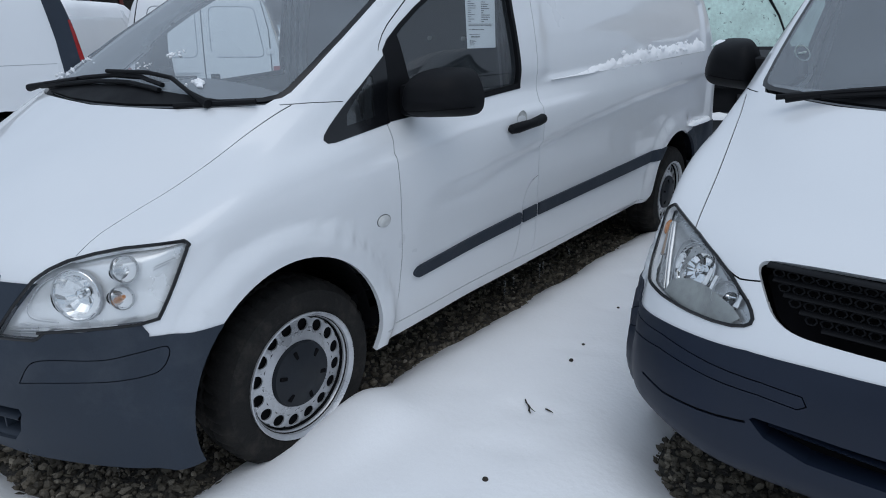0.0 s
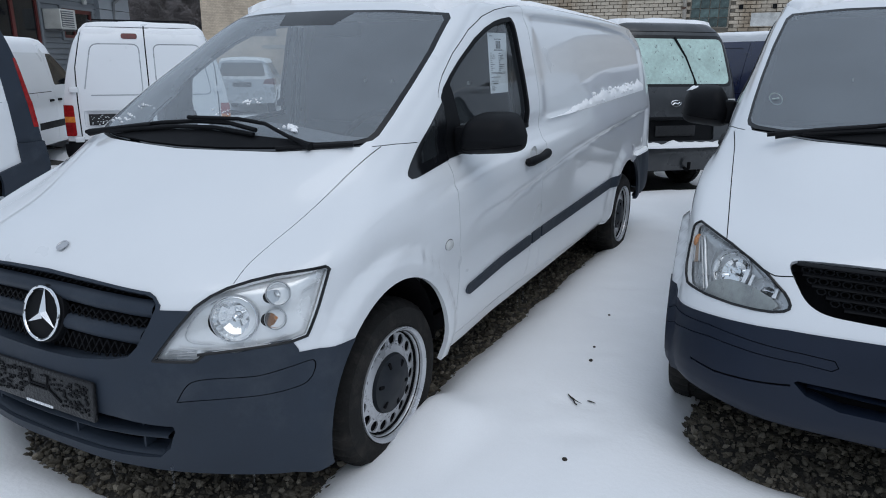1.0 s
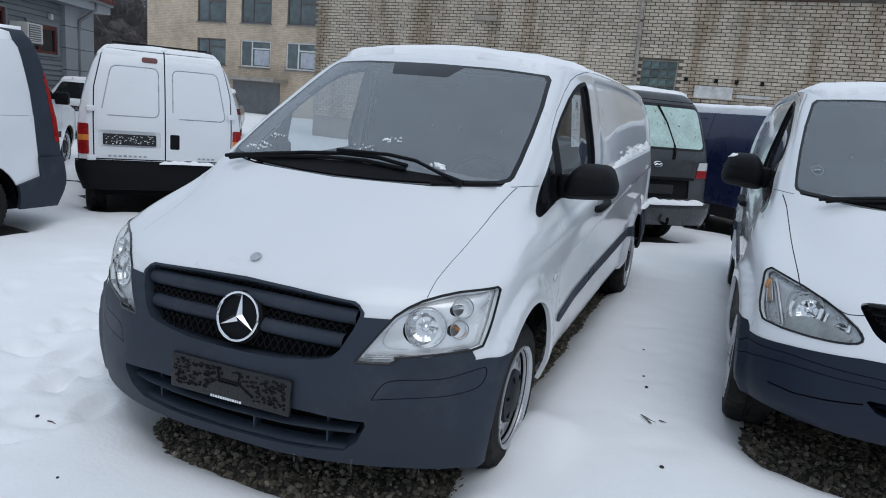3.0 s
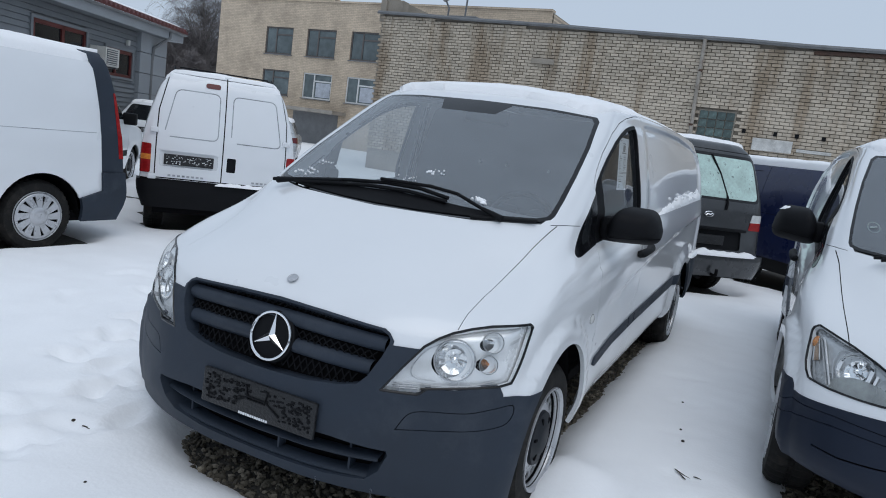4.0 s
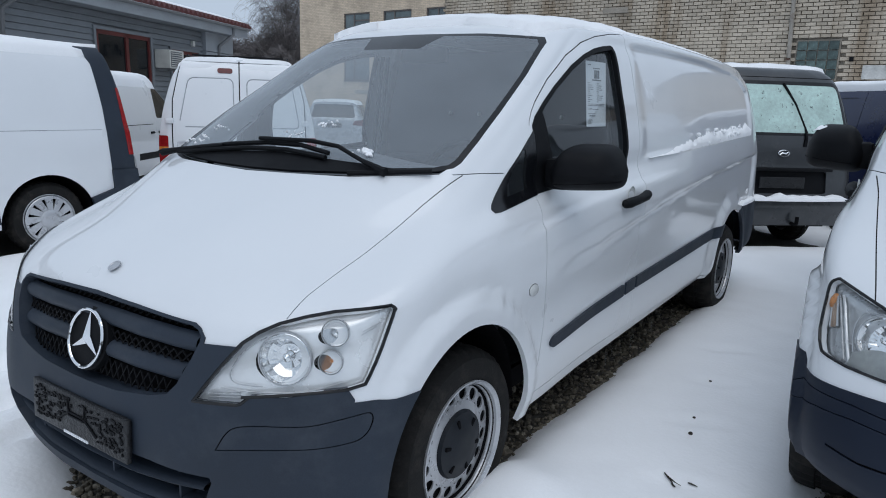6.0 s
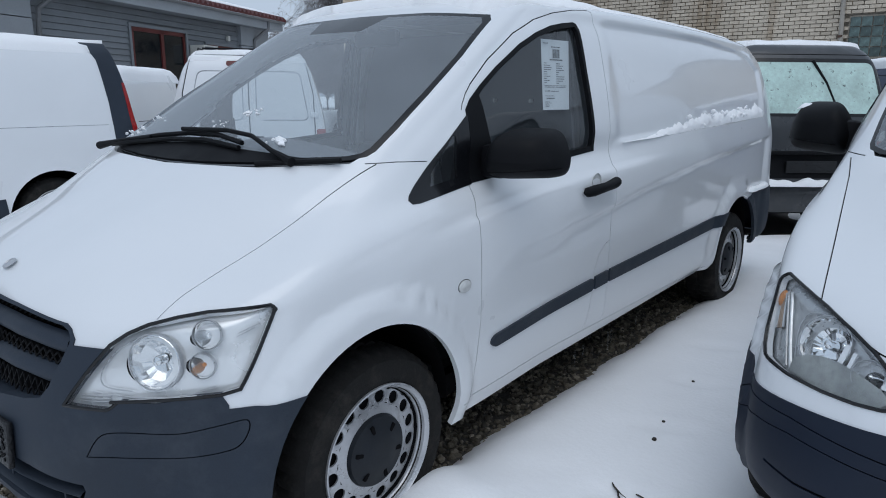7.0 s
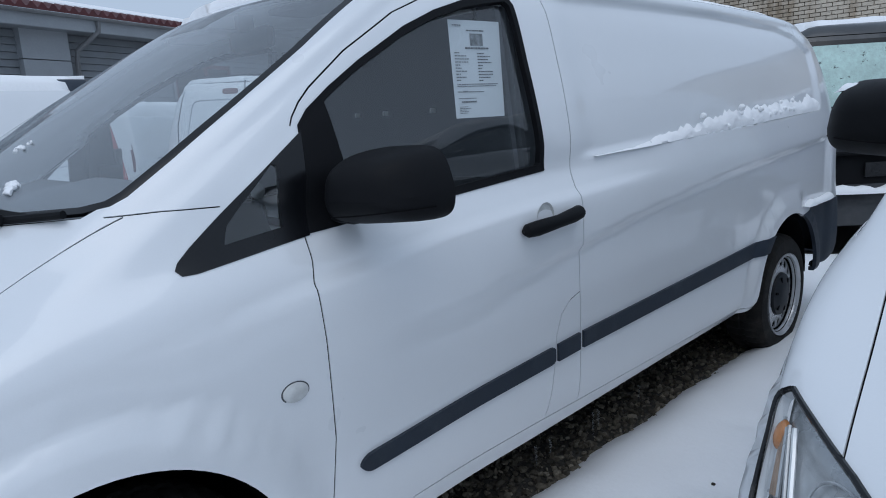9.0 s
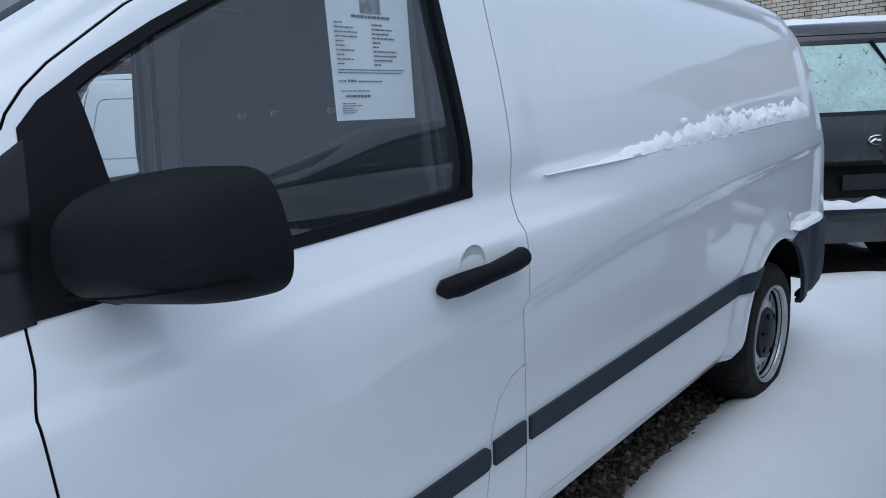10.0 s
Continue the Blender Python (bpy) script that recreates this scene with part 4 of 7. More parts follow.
        g.visible_shadow = False
        wing_mirror(van, s, 0 if facelift else 1)
    # mouldings, rear bumper
    m1 = rounded([(0.518, 0.550), (0.545, 0.574), (1.355, 0.627), (1.355, 0.568), (0.545, 0.526)], 0.02)
    m2 = [(1.372, 0.629), (1.497, 0.637), (1.497, 0.576), (1.372, 0.569)]
    m3 = [(1.518, 0.638), (3.2, 0.706), (3.2, 0.632), (1.518, 0.577)]
    for s, where in sides:
        for o in (m1, m2, m3):
            strip_f, faces = cut(faces, o, "x", where)
            panel("side_moulding", strip_f, bumper_mat, van, "", 0.010, 0.014)
    rb, faces = cut(faces, [(3.5, 0.1), (3.5, 0.745), (3.70, 0.775), (3.9, 0.78), (4.5, 0.79), (4.5, 0.1)], "x", lambda c, n: c[1] > 3.6)
    panel("rear_bumper", rb, bumper_mat, van, "dark plastic rear bumper", 0.006, 0.02)
    # front bumper
    bump = []
    if facelift:
        half = [(0.502, 0.4), (0.502, 0.822), (0.480, 0.846), (0.46, 0.856), (0.22, 0.871), (0.02, 0.877)]
        tops = [[(-0.57, 0.4), (0.61, 0.4), (0.61, 0.808), (-0.57, 0.808)],
                half + far2(half[:-1])[::-1],
                [(-1.0, 0.0), (1.0, 0.0), (1.0, 0.659), (-1.0, 0.659)]]
        for o in ([(0.48, 0.5), (0.72, 0.5), (0.72, 0.677), (0.48, 0.677)], [(0.70, 0.5), (0.852, 0.5), (0.852, 0.668), (0.846, 0.682), (0.838, 0.701), (0.70, 0.674)]):
            tops += [o, far2(o)]
    else:
        half = [(1.0, 0.0), (1.0, 0.594), (0.85, 0.617), (0.70, 0.640), (0.45, 0.674)]
        tops = [half + [(0, 0.690)] + mirror2(half)[::-1]]
    for o in tops:
        i, faces = cut(faces, o, "y", lambda c, n: c[1] < -0.24)
        bump += i
    if not facelift:
        i, faces = cut(faces, [(-0.53, 0.50), (-0.24, 0.50), (-0.24, 0.662), (-0.475, 0.658), (-0.50, 0.635), (-0.53, 0.60)], "x", lambda c, n: c[1] < -0.24)
        bump += i
    if facelift:
        go = [(0.05, 0.618), (0.20, 0.624), (0.33, 0.641), (0.395, 0.658), (0.425, 0.692), (0.458, 0.765), (0.470, 0.81), (0.468, 0.826), (0.455, 0.840), (0.43, 0.849), (0.2, 0.863), (0, 0.867)]
        go = [(x + 0.02, z) for x, z in go + mirror2(go[:-1])[::-1]]
        gr, bump = cut(bump, go, "y")
        io = [(0.30, 0.288), (0.455, 0.308), (0.505, 0.355), (0.532, 0.420), (0.528, 0.438), (0.34, 0.450)]
        io = [(x + 0.02, z) for x, z in io + mirror2(io)[::-1] + [(0, 0.282)]]
    else:
        go = [(0.23, 0.735), (0.35, 0.738), (0.41, 0.765), (0.45, 0.822), (0.478, 0.866), (0.46, 0.884), (0.35, 0.893), (0, 0.905)]
        go = go + mirror2(go[:-1])[::-1]
        gr, faces = cut(faces, rounded(go, 0.05, 4), "y", lambda c, n: c[1] < -0.2)
        io = [(0.27, 0.445), (0.37, 0.475), (0.41, 0.512), (0.40, 0.520), (-0.40, 0.520), (-0.41, 0.512), (-0.37, 0.475), (-0.27, 0.445)]
    intake, bump = cut(bump, io, "y")
    panel("grille_backing", gr, GAP, van, "", -0.06)
    panel("intake_backing", intake, GAP, van, "", -0.07)
    grille = new("radiator_grille")
    grille.parent = van
    grille["label"] = "dark grey slatted grille with mesh between"
    if facelift:
        for zc, h, hw in ((0.808, 0.058, 0.455), (0.718, 0.058, 0.42)):
            bm = bmesh.new()
            nose_bar(bm, 0.02 - hw, 0.02 + hw, zc, h, 0.034, 0.012, -0.004)
            part("slat", bm, GREY_PLASTIC, grille, "", True)
        for z0, z1, hw in ((0.838, 0.866, 0.44), (0.748, 0.779, 0.445), (0.636, 0.690, 0.38)):
            k = int(hw * 2 / 0.030)
            bm = bmesh.new()
            for i in range(k):
                xa = 0.02 - hw + 0.030 * i
                for a, b in ((z0, z1), (z1, z0)):
                    tube(bm, [(xa, front_y(xa, a, True) + 0.022, a - 0.012 * (xa / 0.47) ** 2), (xa + 0.030, front_y(xa + 0.03, b, True) + 0.022, b - 0.012 * ((xa + 0.03) / 0.47) ** 2)], 0.0028, 4)
            part("grille_mesh", bm, BLACK_PLASTIC, grille)
        em = new("emblem")
        em.parent = van
        em["label"] = "chrome ring with three-armed shape"
        em.matrix_basis = Matrix.Translation((0.028, -0.838, 0.735)) @ Matrix.Rotation(radians(2.3), 4, "Z") @ Matrix.Rotation(radians(-15), 4, "X")
        bm = bmesh.new()
        tube(bm, [(0.088 * math.cos(2 * math.pi * i / 40), -0.012, 0.088 * math.sin(2 * math.pi * i / 40)) for i in range(41)], 0.0055, 8)
        part("ring", bm, CHROME, em, "", True)
        bm = bmesh.new()
        for k in range(3):
            a = radians(90 + 120 * k)
            tip = Vector((0.086 * math.cos(a), -0.010, 0.086 * math.sin(a)))
            l = Vector((0.018 * math.cos(a + math.pi / 3), -0.008, 0.018 * math.sin(a + math.pi / 3)))
            r = Vector((0.018 * math.cos(a - math.pi / 3), -0.008, 0.018 * math.sin(a - math.pi / 3)))
            c = Vector((0, -0.022, 0))
            v = [bm.verts.new(p) for p in (tip, l, c, r)]
            bm.faces.new((v[0], v[1], v[2]))
            bm.faces.new((v[0], v[2], v[3]))
        part("star", bm, CHROME, em)
        bm = bmesh.new()
        lathe(bm, [(0.100, 0.02), (0.098, 0.0), (0.088, -0.006), (0.0, -0.004)], "y", 40)
        part("emblem_base", bm, BLACK_PLASTIC, em, "", True)
        bm = bmesh.new()
        lathe(bm, [(0.022, 0.002), (0.021, 0.005), (0.016, 0.006), (0.014, 0.004), (0.0, 0.005)], "z", 24)
        bd = part("bonnet_badge", bm, STEEL, van, "small round silver badge", True)
        bd.matrix_basis = Matrix.Translation((0.012, -0.734, 0.940)) @ Matrix.Rotation(radians(32), 4, "X")
        # intake blades
        for zc, h, hw in ((0.376, 0.030, 0.50), (0.298, 0.034, 0.47)):
            bm = bmesh.new()
            nose_bar(bm, 0.02 - hw, 0.02 + hw, zc, h, 0.05, -0.012, -0.004)
            part("intake_blade", bm, GREY_PLASTIC, van, "", True)
        for x in (-0.36, 0.10, 0.40):
            bm = bmesh.new()
            y = front_y(x, 0.36, True)
            box(bm, x - 0.005, x + 0.005, y + 0.034, y + 0.075, 0.29, 0.45, 0.002)
            part("intake_rib", bm, GREY_PLASTIC, van)
        # empty plate holder
        pl = new("plate_holder")
        pl.parent = van
        pl["label"] = "empty black number plate holder"
        pl.matrix_basis = Matrix.Translation((0.032, -0.897, 0.492)) @ Matrix.Rotation(radians(2.3), 4, "Z") @ Matrix.Rotation(radians(-3), 4, "X")
        bm = bmesh.new()
        box(bm, -0.265, 0.265, 0, 0.018, -0.068, 0.068, 0.006)
        part("holder_frame", bm, HOLDER, pl, "", True)
        bm = bmesh.new()
        rnd = random.Random(4)
        for k in range(230):
            x, z = rnd.uniform(-0.245, 0.245), rnd.uniform(-0.045, 0.055)
            if abs(x) < 0.10 and z < 0.055 - 0.9 * abs(x):
                continue
            a, b = rnd.uniform(0.003, 0.008), rnd.uniform(0.002, 0.004)
            box(bm, x - a, x + a, -0.003, 0.002, z - b, z + b)
        for p in ([(-0.11, -0.03), (-0.04, 0.01), (0.04, 0.01), (0.11, -0.03)], [(-0.05, 0.05), (-0.04, 0.0), (0.04, 0.0), (0.05, 0.05)]):
            tube(bm, [(x, -0.002, z) for x, z in p], 0.004, 5)
        part("holder_relief", bm, BLACK_PLASTIC, pl)
        bm = bmesh.new()
        rnd = random.Random(7)
        x = -0.075
        while x < 0.06:
            w = rnd.uniform(0.006, 0.012)
            box(bm, x, x + w, -0.0025, 0.001, -0.065, -0.056)
            x += w + 0.003
        part("holder_text", bm, WHITE, pl, "pale unreadable lettering")
    else:
        for k in range(5):
            bm = bmesh.new()
            zc = 0.884 - 0.031 * k
            hw = 0.452 - 0.014 * k - 0.006 * k * k
            nose_bar(bm, -hw, hw, zc, 0.013, 0.03, 0.010, 0.0, facelift=False)
            part("slat", bm, BLACK_PLASTIC, grille, "", True)
        for k in range(4):
            bm = bmesh.new()
            zc = 0.868 - 0.031 * k
            hw = 0.44 - 0.014 * k - 0.006 * k * k
            n = int(hw * 2 / 0.034)
            for i in range(n):
                x = -hw + 0.034 * (i + 0.5)
                for a0 in range(6):
                    p = [(x + 0.014 * math.cos(radians(60 * j)), 0, zc + 0.010 * math.sin(radians(60 * j)) - 0.010 * (x / 0.47) ** 2) for j in (a0, a0 + 1)]
                    tube(bm, [(q[0], front_y(q[0], q[2], False) + 0.02, q[2]) for q in p], 0.0028, 4)
            part("grille_mesh", bm, BLACK_PLASTIC, grille)
        for zc, hw in ((0.487, 0.37),):
            bm = bmesh.new()
            nose_bar(bm, -hw, hw, zc, 0.02, 0.04, -0.01, -0.008, facelift=False)
            part("intake_blade", bm, BLUE_PLASTIC, van, "", True)
    # grooves in the bumper
    if facelift:
        groove = [(0.565, 0.522), (0.588, 0.570), (0.612, 0.590), (0.66, 0.596), (0.73, 0.595), (0.775, 0.598), (0.831, 0.614), (0.872, 0.626), (0.886, 0.622), (0.890, 0.600), (0.882, 0.570), (0.856, 0.547), (0.785, 0.531), (0.69, 0.528), (0.62, 0.526), (0.565, 0.522)]
        groove = [tuple(p) for p in spline(groove, 4)]
    else:
        groove = [(0.90, 0.50), (0.80, 0.545), (0.70, 0.566), (0.592, 0.572), (0.40, 0.580), (0.31, 0.575), (0.292, 0.588), (0.305, 0.608), (0.40, 0.612), (0.512, 0.610), (0.70, 0.606), (0.85, 0.585), (0.90, 0.55)]
    gb = []
    for s in (1, -1):
        for o in strip(groove, 0.003):
            i, bump = cut(bump, o if s > 0 else far2(o), "y")
            gb += i
    if not facelift:
        low = [(0.75, 0.455), (0.66, 0.455), (0.55, 0.475), (0.42, 0.50)]
        for s in (1, -1):
            for o in strip(low, 0.007):
                i, bump = cut(bump, o if s > 0 else mirror2(o), "y")
                gb += i
    for s in (1, -1):
        panel("bumper_groove", [f for f in gb if f[0][0][0] * s > 0], GAP, van, "", -0.003)
    panel("front_bumper", bump, bumper_mat, van, "grained grey plastic bumper" if facelift else "dark blue bumper", 0.004, 0.08)
    # seams of bonnet and doors
    hood = [(0.752, 0.100), (0.720, -0.08), (0.694, -0.26), (0.679, -0.42), (0.674, -0.54), (0.678, -0.62)] if facelift else [(0.778, 0.12), (0.757, 0.0), (0.735, -0.20), (0.712, -0.40), (0.694, -0.56), (0.684, -0.66)]
    for s in (1, -1):
        for o in strip(hood, 0.0024 if facelift else 0.004):
            i, faces = cut(faces, o if s > 0 else mirror2(o), "z", lambda c, n: c[1] < 0.3 and c[2] > 0.7)
            gaps += i
    if not facelift:
        for s in (1, -1):
            for o in strip([(0.548, 0.834), (0.530, 0.828), (0.512, 0.825), (0.488, 0.829), (0.460, 0.835)], 0.004):
                i, faces = cut(faces, o if s > 0 else mirror2(o), "y", lambda c, n: c[1] < -0.4)
                gaps += i
    lines = [[(0.473, 1.14), (0.468, 1.09), (0.455, 1.03), (0.462, 0.90), (0.461, 0.65), (0.44, 0.50), (0.418, 0.42), (0.413, 0.30)],
             [(0.497, 1.40), (0.507, 1.42), (0.535, 1.455), (0.573, 1.490), (0.699, 1.582), (0.884, 1.690), (1.05, 1.756), (1.2, 1.796), (1.36, 1.822), (1.50, 1.834), (1.518, 1.825), (1.534, 1.729), (1.537, 1.512), (1.53, 1.22),
              (1.505, 1.12), (1.503, 1.02), (1.508, 0.782), (1.507, 0.38)],
             [(1.508, 0.782), (1.45, 0.765), (1.40, 0.725), (1.372, 0.66), (1.363, 0.58), (1.345, 0.48), (1.318, 0.383)],
             [(0.36, 0.360), (1.2, 0.374), (3.05, 0.372)],
             ]
    for s, where in sides:
        for o in strip([(0.07, 1.236), (0.17, 1.238), (0.288, 1.234)], 0.003):
            i, faces = cut(faces, o, "x", where)
            gaps += i
        for ln in lines:
            for o in strip(ln, 0.0040):
                i, faces = cut(faces, o, "x", where)
                gaps += i
    for s in (1, -1):
        panel("panel_gap", [f for f in gaps if f[0][0][0] * s > 0], GAP, van, "", -0.003)
    bon, faces = cut(faces, [(hood[0][0], 0.12), (hood[1][0], hood[1][1]), (hood[2][0], hood[2][1]), (-hood[2][0], hood[2][1]), (-hood[1][0], hood[1][1]), (-hood[0][0], 0.12)], "z", lambda c, n: c[1] < 0.2 and c[2] > 0.79 and abs(c[0]) < 0.75)
    bon2, faces = cut(faces, [(hood[2][0], hood[2][1]), (hood[-1][0], hood[-1][1]), (hood[-1][0] - 0.03, -1), (0.03 - hood[-1][0], -1), (-hood[-1][0], hood[-1][1]), (-hood[2][0], hood[2][1])], "z", lambda c, n: c[2] > 0.79 and c[1] < -0.2)
    panel("bonnet", bon + bon2, WHITE, van, "", 0.0, 0.015)
    for s, where in sides:
        d1, faces = cut(faces, [(0.46, 0.75), (0.461, 1.14), (0.50, 1.40), (0.573, 1.490), (0.699, 1.582), (0.884, 1.690), (1.05, 1.756), (1.2, 1.796), (1.36, 1.822), (1.50, 1.834), (1.535, 1.73), (1.535, 1.2), (1.506, 0.79), (1.45, 0.75)], "x", where)
        d2, faces = cut(faces, [(0.461, 0.75), (0.461, 0.65), (0.418, 0.42), (0.416, 0.376), (1.318, 0.383), (1.363, 0.58), (1.40, 0.73), (1.45, 0.75)], "x", where)
        door = panel("front_door", d1 + d2, WHITE, van, "", 0.0, 0.015)
        bm = bmesh.new()
        hy = [(1.176, 1.045), (1.190, 1.047), (1.225, 1.051), (1.32, 1.060), (1.40, 1.068), (1.44, 1.071), (1.458, 1.072)]
        tube(bm, [(s * (0.918 + d), y, z) for (y, z), d in zip(hy, (0.006, 0.010, 0.022, 0.032, 0.031, 0.022, 0.012))], [0.008, 0.021, 0.024, 0.021, 0.024, 0.024, 0.010], 12)
        part("handle", bm, BLACK_PLASTIC, door, "black plastic door handle", True)
        bm = bmesh.new()
        lathe(bm, [(0.042, 0.004), (0.036, -0.002), (0.0, -0.006)], "x", 24, (0, 1.30, 1.078))
        for v in bm.verts:
            v.co.x = s * (0.911 + v.co.x)
        part("handle_recess", bm, SILVER_WHITE, door, "", True)
        bm = bmesh.new()
        lathe(bm, [(0.034, 0.0), (0.033, 0.007), (0.026, 0.011), (0.0, 0.013)], "x", 28, (0, 0, 0))
        for v in bm.verts:
            v.co = Vector((s * (0.908 + v.co.x), 0.364 + v.co.y, 0.803 + v.co.z * 0.68))
        rp = part("side_indicator", bm, SILVER_WHITE, van, "clear oval side indicator", True)
        bm = bmesh.new()
        lathe(bm, [(0.039, 0.0), (0.037, 0.004), (0.033, 0.004)], "x", 28)
        for v in bm.verts:
            v.co = Vector((s * (0.908 + v.co.x), 0.364 + v.co.y, 0.803 + v.co.z * 0.68))
        part("indicator_rim", bm, INTERIOR, rp, "", True)
    panel("body", faces, WHITE, van, "", 0, 0.02)
    for wy, (ay, az, r) in zip(WHEEL_Y, ARCHES):
        for s in (1, -1):
            arch_liner(van, ay, s, r, wz=az)
            steel_wheel(van, s * 0.890, wy, 0.328, s, False)
    bm = bmesh.new()
    box(bm, -0.70, 0.70, -0.45, 4.1, 0.27, 0.36)
    part("underbody", bm, GAP, van)
    cabin(van)
    lean = lambda pts: [(x, y + (SLANT * (x - 0.9) if facelift else 0.0), z) for x, y, z in pts]
    wiper(van, lean([(-0.63, -0.105, 1.236), (-0.405, -0.085, 1.268), (-0.213, -0.066, 1.292), (-0.031, -0.054, 1.307), (0.151, -0.050, 1.307), (0.30, -0.064, 1.287)]),
          lean([(-0.05, -0.066, 1.322), (0.20, -0.050, 1.325), (0.33, -0.046, 1.312), (0.46, -0.070, 1.272), (0.565, -0.075, 1.240)]))
    wiper(van, lean([(-0.50, -0.108, 1.246), (-0.30, -0.092, 1.266), (-0.10, -0.078, 1.284), (0.10, -0.072, 1.288), (0.30, -0.078, 1.272)]),
          lean([(-0.25, -0.080, 1.285), (-0.45, -0.100, 1.262), (-0.60, -0.112, 1.236)]))
    bm = bmesh.new()
    tube(bm, lean([(0.44, -0.118, 1.231), (0.58, -0.045, 1.240), (0.69, 0.015, 1.248)]), 0.009, 8)
    part("scuttle_seal", bm, BLACK_PLASTIC, van)
    # snow on the roof
    top, _ = cut(faces, [(-0.60, 0.84), (0.60, 0.84), (0.665, 0.98), (0.695, 1.2), (0.70, 1.6), (0.70, 3.55), (0.66, 3.74), (0.56, 3.86), (-0.56, 3.86), (-0.66, 3.74), (-0.70, 3.55), (-0.70, 1.6), (-0.695, 1.2), (-0.665, 0.98)], "z",
                 lambda c, n: c[2] > 1.775 and n[2] > 0.2)
    snow_faces(top, lambda p: 0.006 + 0.036 * smooth01((0.705 - abs(p[0])) / 0.11), "roof_snow", "layer of snow on the van roof", m, 1.0 if facelift else 7.0)
    if facelift:
        # snow on the ledge of the load bay
        rnd_ledge = random.Random(6)
        bm = bmesh.new()
        rows = []
        for i in range(90):
            y = 1.66 + 2.19 * i / 89
            t = i / 89
            zl = 1.238 + 0.038 * (y - 1.65)
            h = (0.004 + 0.10 * smooth01(t / 0.5)) * (0.85 + 0.45 * noise.noise(Vector((y * 6, 3, 0))) + 0.45 * noise.noise(Vector((y * 22, 1, 0))) + 0.3 * noise.noise(Vector((y * 60, 1, 4))))
            xo = 0.884
            row = []
            for k in range(7):
                a = k / 6
                row.append(bm.verts.new((xo + 0.004 - 0.022 * (1 - smooth01(t / 0.16)) + 0.016 * math.sin(math.pi * a) * min(h / 0.08, 1) - 0.045 * a + 0.010 * noise.noise(Vector((y * 24, a * 6, 2))) * min(1, h / 0.05), y, zl - 0.004 + max(h, 0.002) * a + 0.01 * noise.noise(Vector((y * 30, a * 5, 5))) * a)))
            rows.append(row)
        for a, b in zip(rows, rows[1:]):
            for k in range(6):
                bm.faces.new((a[k], b[k], b[k + 1], a[k + 1]))
        for k in range(16):
            y = rnd_ledge.uniform(2.3, 3.75)
            z = 1.238 + 0.038 * (y - 1.65) + rnd_ledge.uniform(0.01, 0.09)
            bmesh.ops.create_icosphere(bm, subdivisions=2, radius=rnd_ledge.uniform(0.006, 0.016), matrix=Matrix.Translation((0.884, y, z)))
        ob = part("ledge_snow", bm, SNOW, None, "", True)
        tagged(ob, "crusted snow lying along the van side ledge", "snow", kind="stuff")
        for k, (c, r, q) in enumerate((((0.405, -0.025, 1.296), 0.011, 14), ((0.12, 0.070, 1.380), 0.006, 16), ((-0.53, -0.045, 1.292), 0.007, 16), ((-0.47, 0.03, 1.345), 0.0045, 12), ((0.03, 0.0, 1.342), 0.004, 12))):
            bm = bmesh.new()
            rnd = random.Random(20 + k)
            for i in range(q):
                d = Vector((rnd.gauss(0, 0.030), 0, rnd.gauss(0, 0.007)))
                d.y = d.z * 1.55
                ball = bmesh.ops.create_icosphere(bm, subdivisions=2, radius=r * rnd.uniform(0.4, 1.1), matrix=Matrix.Translation(Vector(c) + d))["verts"]
                for v in ball:
                    v.co += 0.006 * noise.noise_vector(v.co * 60)
            tagged(part("snow_clump", bm, SNOW, None, "", True), "small clump of snow on the windscreen", "snow", group="snow clumps on the windscreen", kind="stuff")
        for x, y, l in ((0.862, 1.28, 0.07), (0.862, 1.36, 0.05), (0.864, 1.62, 0.09), (0.864, 1.655, 0.06), (0.864, 1.95, 0.05), (0.70, -0.62, 0.10), (0.64, -0.66, 0.07), (0.50, -0.78, 0.08), (0.3, -0.85, 0.05)):
            bm = bmesh.new()
            z = 0.272 if y > 0 else 0.262
            tube(bm, [(x, y, z + 0.01), (x + 0.001, y, z - l * 0.5), (x, y + 0.001, z - l)], [0.005, 0.003, 0.0008], 6)
            tagged(part("icicle", bm, ICE, None, "", True), "thin clear icicle hanging under the van", "icicle", group="icicles under the van")
    else:
        # round sticker on the windscreen
        st = new("window_sticker")
        st.parent = van
        st["label"] = "small round sticker on the windscreen"
        st.matrix_basis = Matrix.Translation((-0.628, 0.192, 1.368)) @ Matrix.Rotation(radians(32), 4, "X") @ Matrix.Rotation(radians(-24), 4, "Z")
        bm = bmesh.new()
        lathe(bm, [(0.032, -0.004), (0.030, -0.005), (0.0265, -0.004)], "y", 32)
        part("sticker_rim", bm, STICKER, st)
        bm = bmesh.new()
        tube(bm, [(-0.016, -0.005, -0.006), (0.0, -0.005, 0.002), (0.014, -0.005, 0.010)], 0.0035, 5)
        part("sticker_mark", bm, STICKER, st)
    return van


STICKER = surface("faded_sticker", (0.55, 0.62, 0.60), 0.5, blotch_amount=0.2)
ICE = glass_like("ice", (0.93, 0.95, 0.97), 1.31, 0.05)
SILVER_WHITE = surface("pale_lens", (0.62, 0.63, 0.62), 0.2, blotch=15, blotch_amount=0.1)
AMBER_DULL = surface("dull_amber", (0.30, 0.21, 0.15), 0.3, blotch=12, blotch_amount=0.35)
vito(pose(0, 0, 0), True, "white panel van with grey plastic bumper and snow on its roof")
vito(pose(2.655, 1.15, 0.03), False, "white panel van with dark blue bumper and clear headlamps")


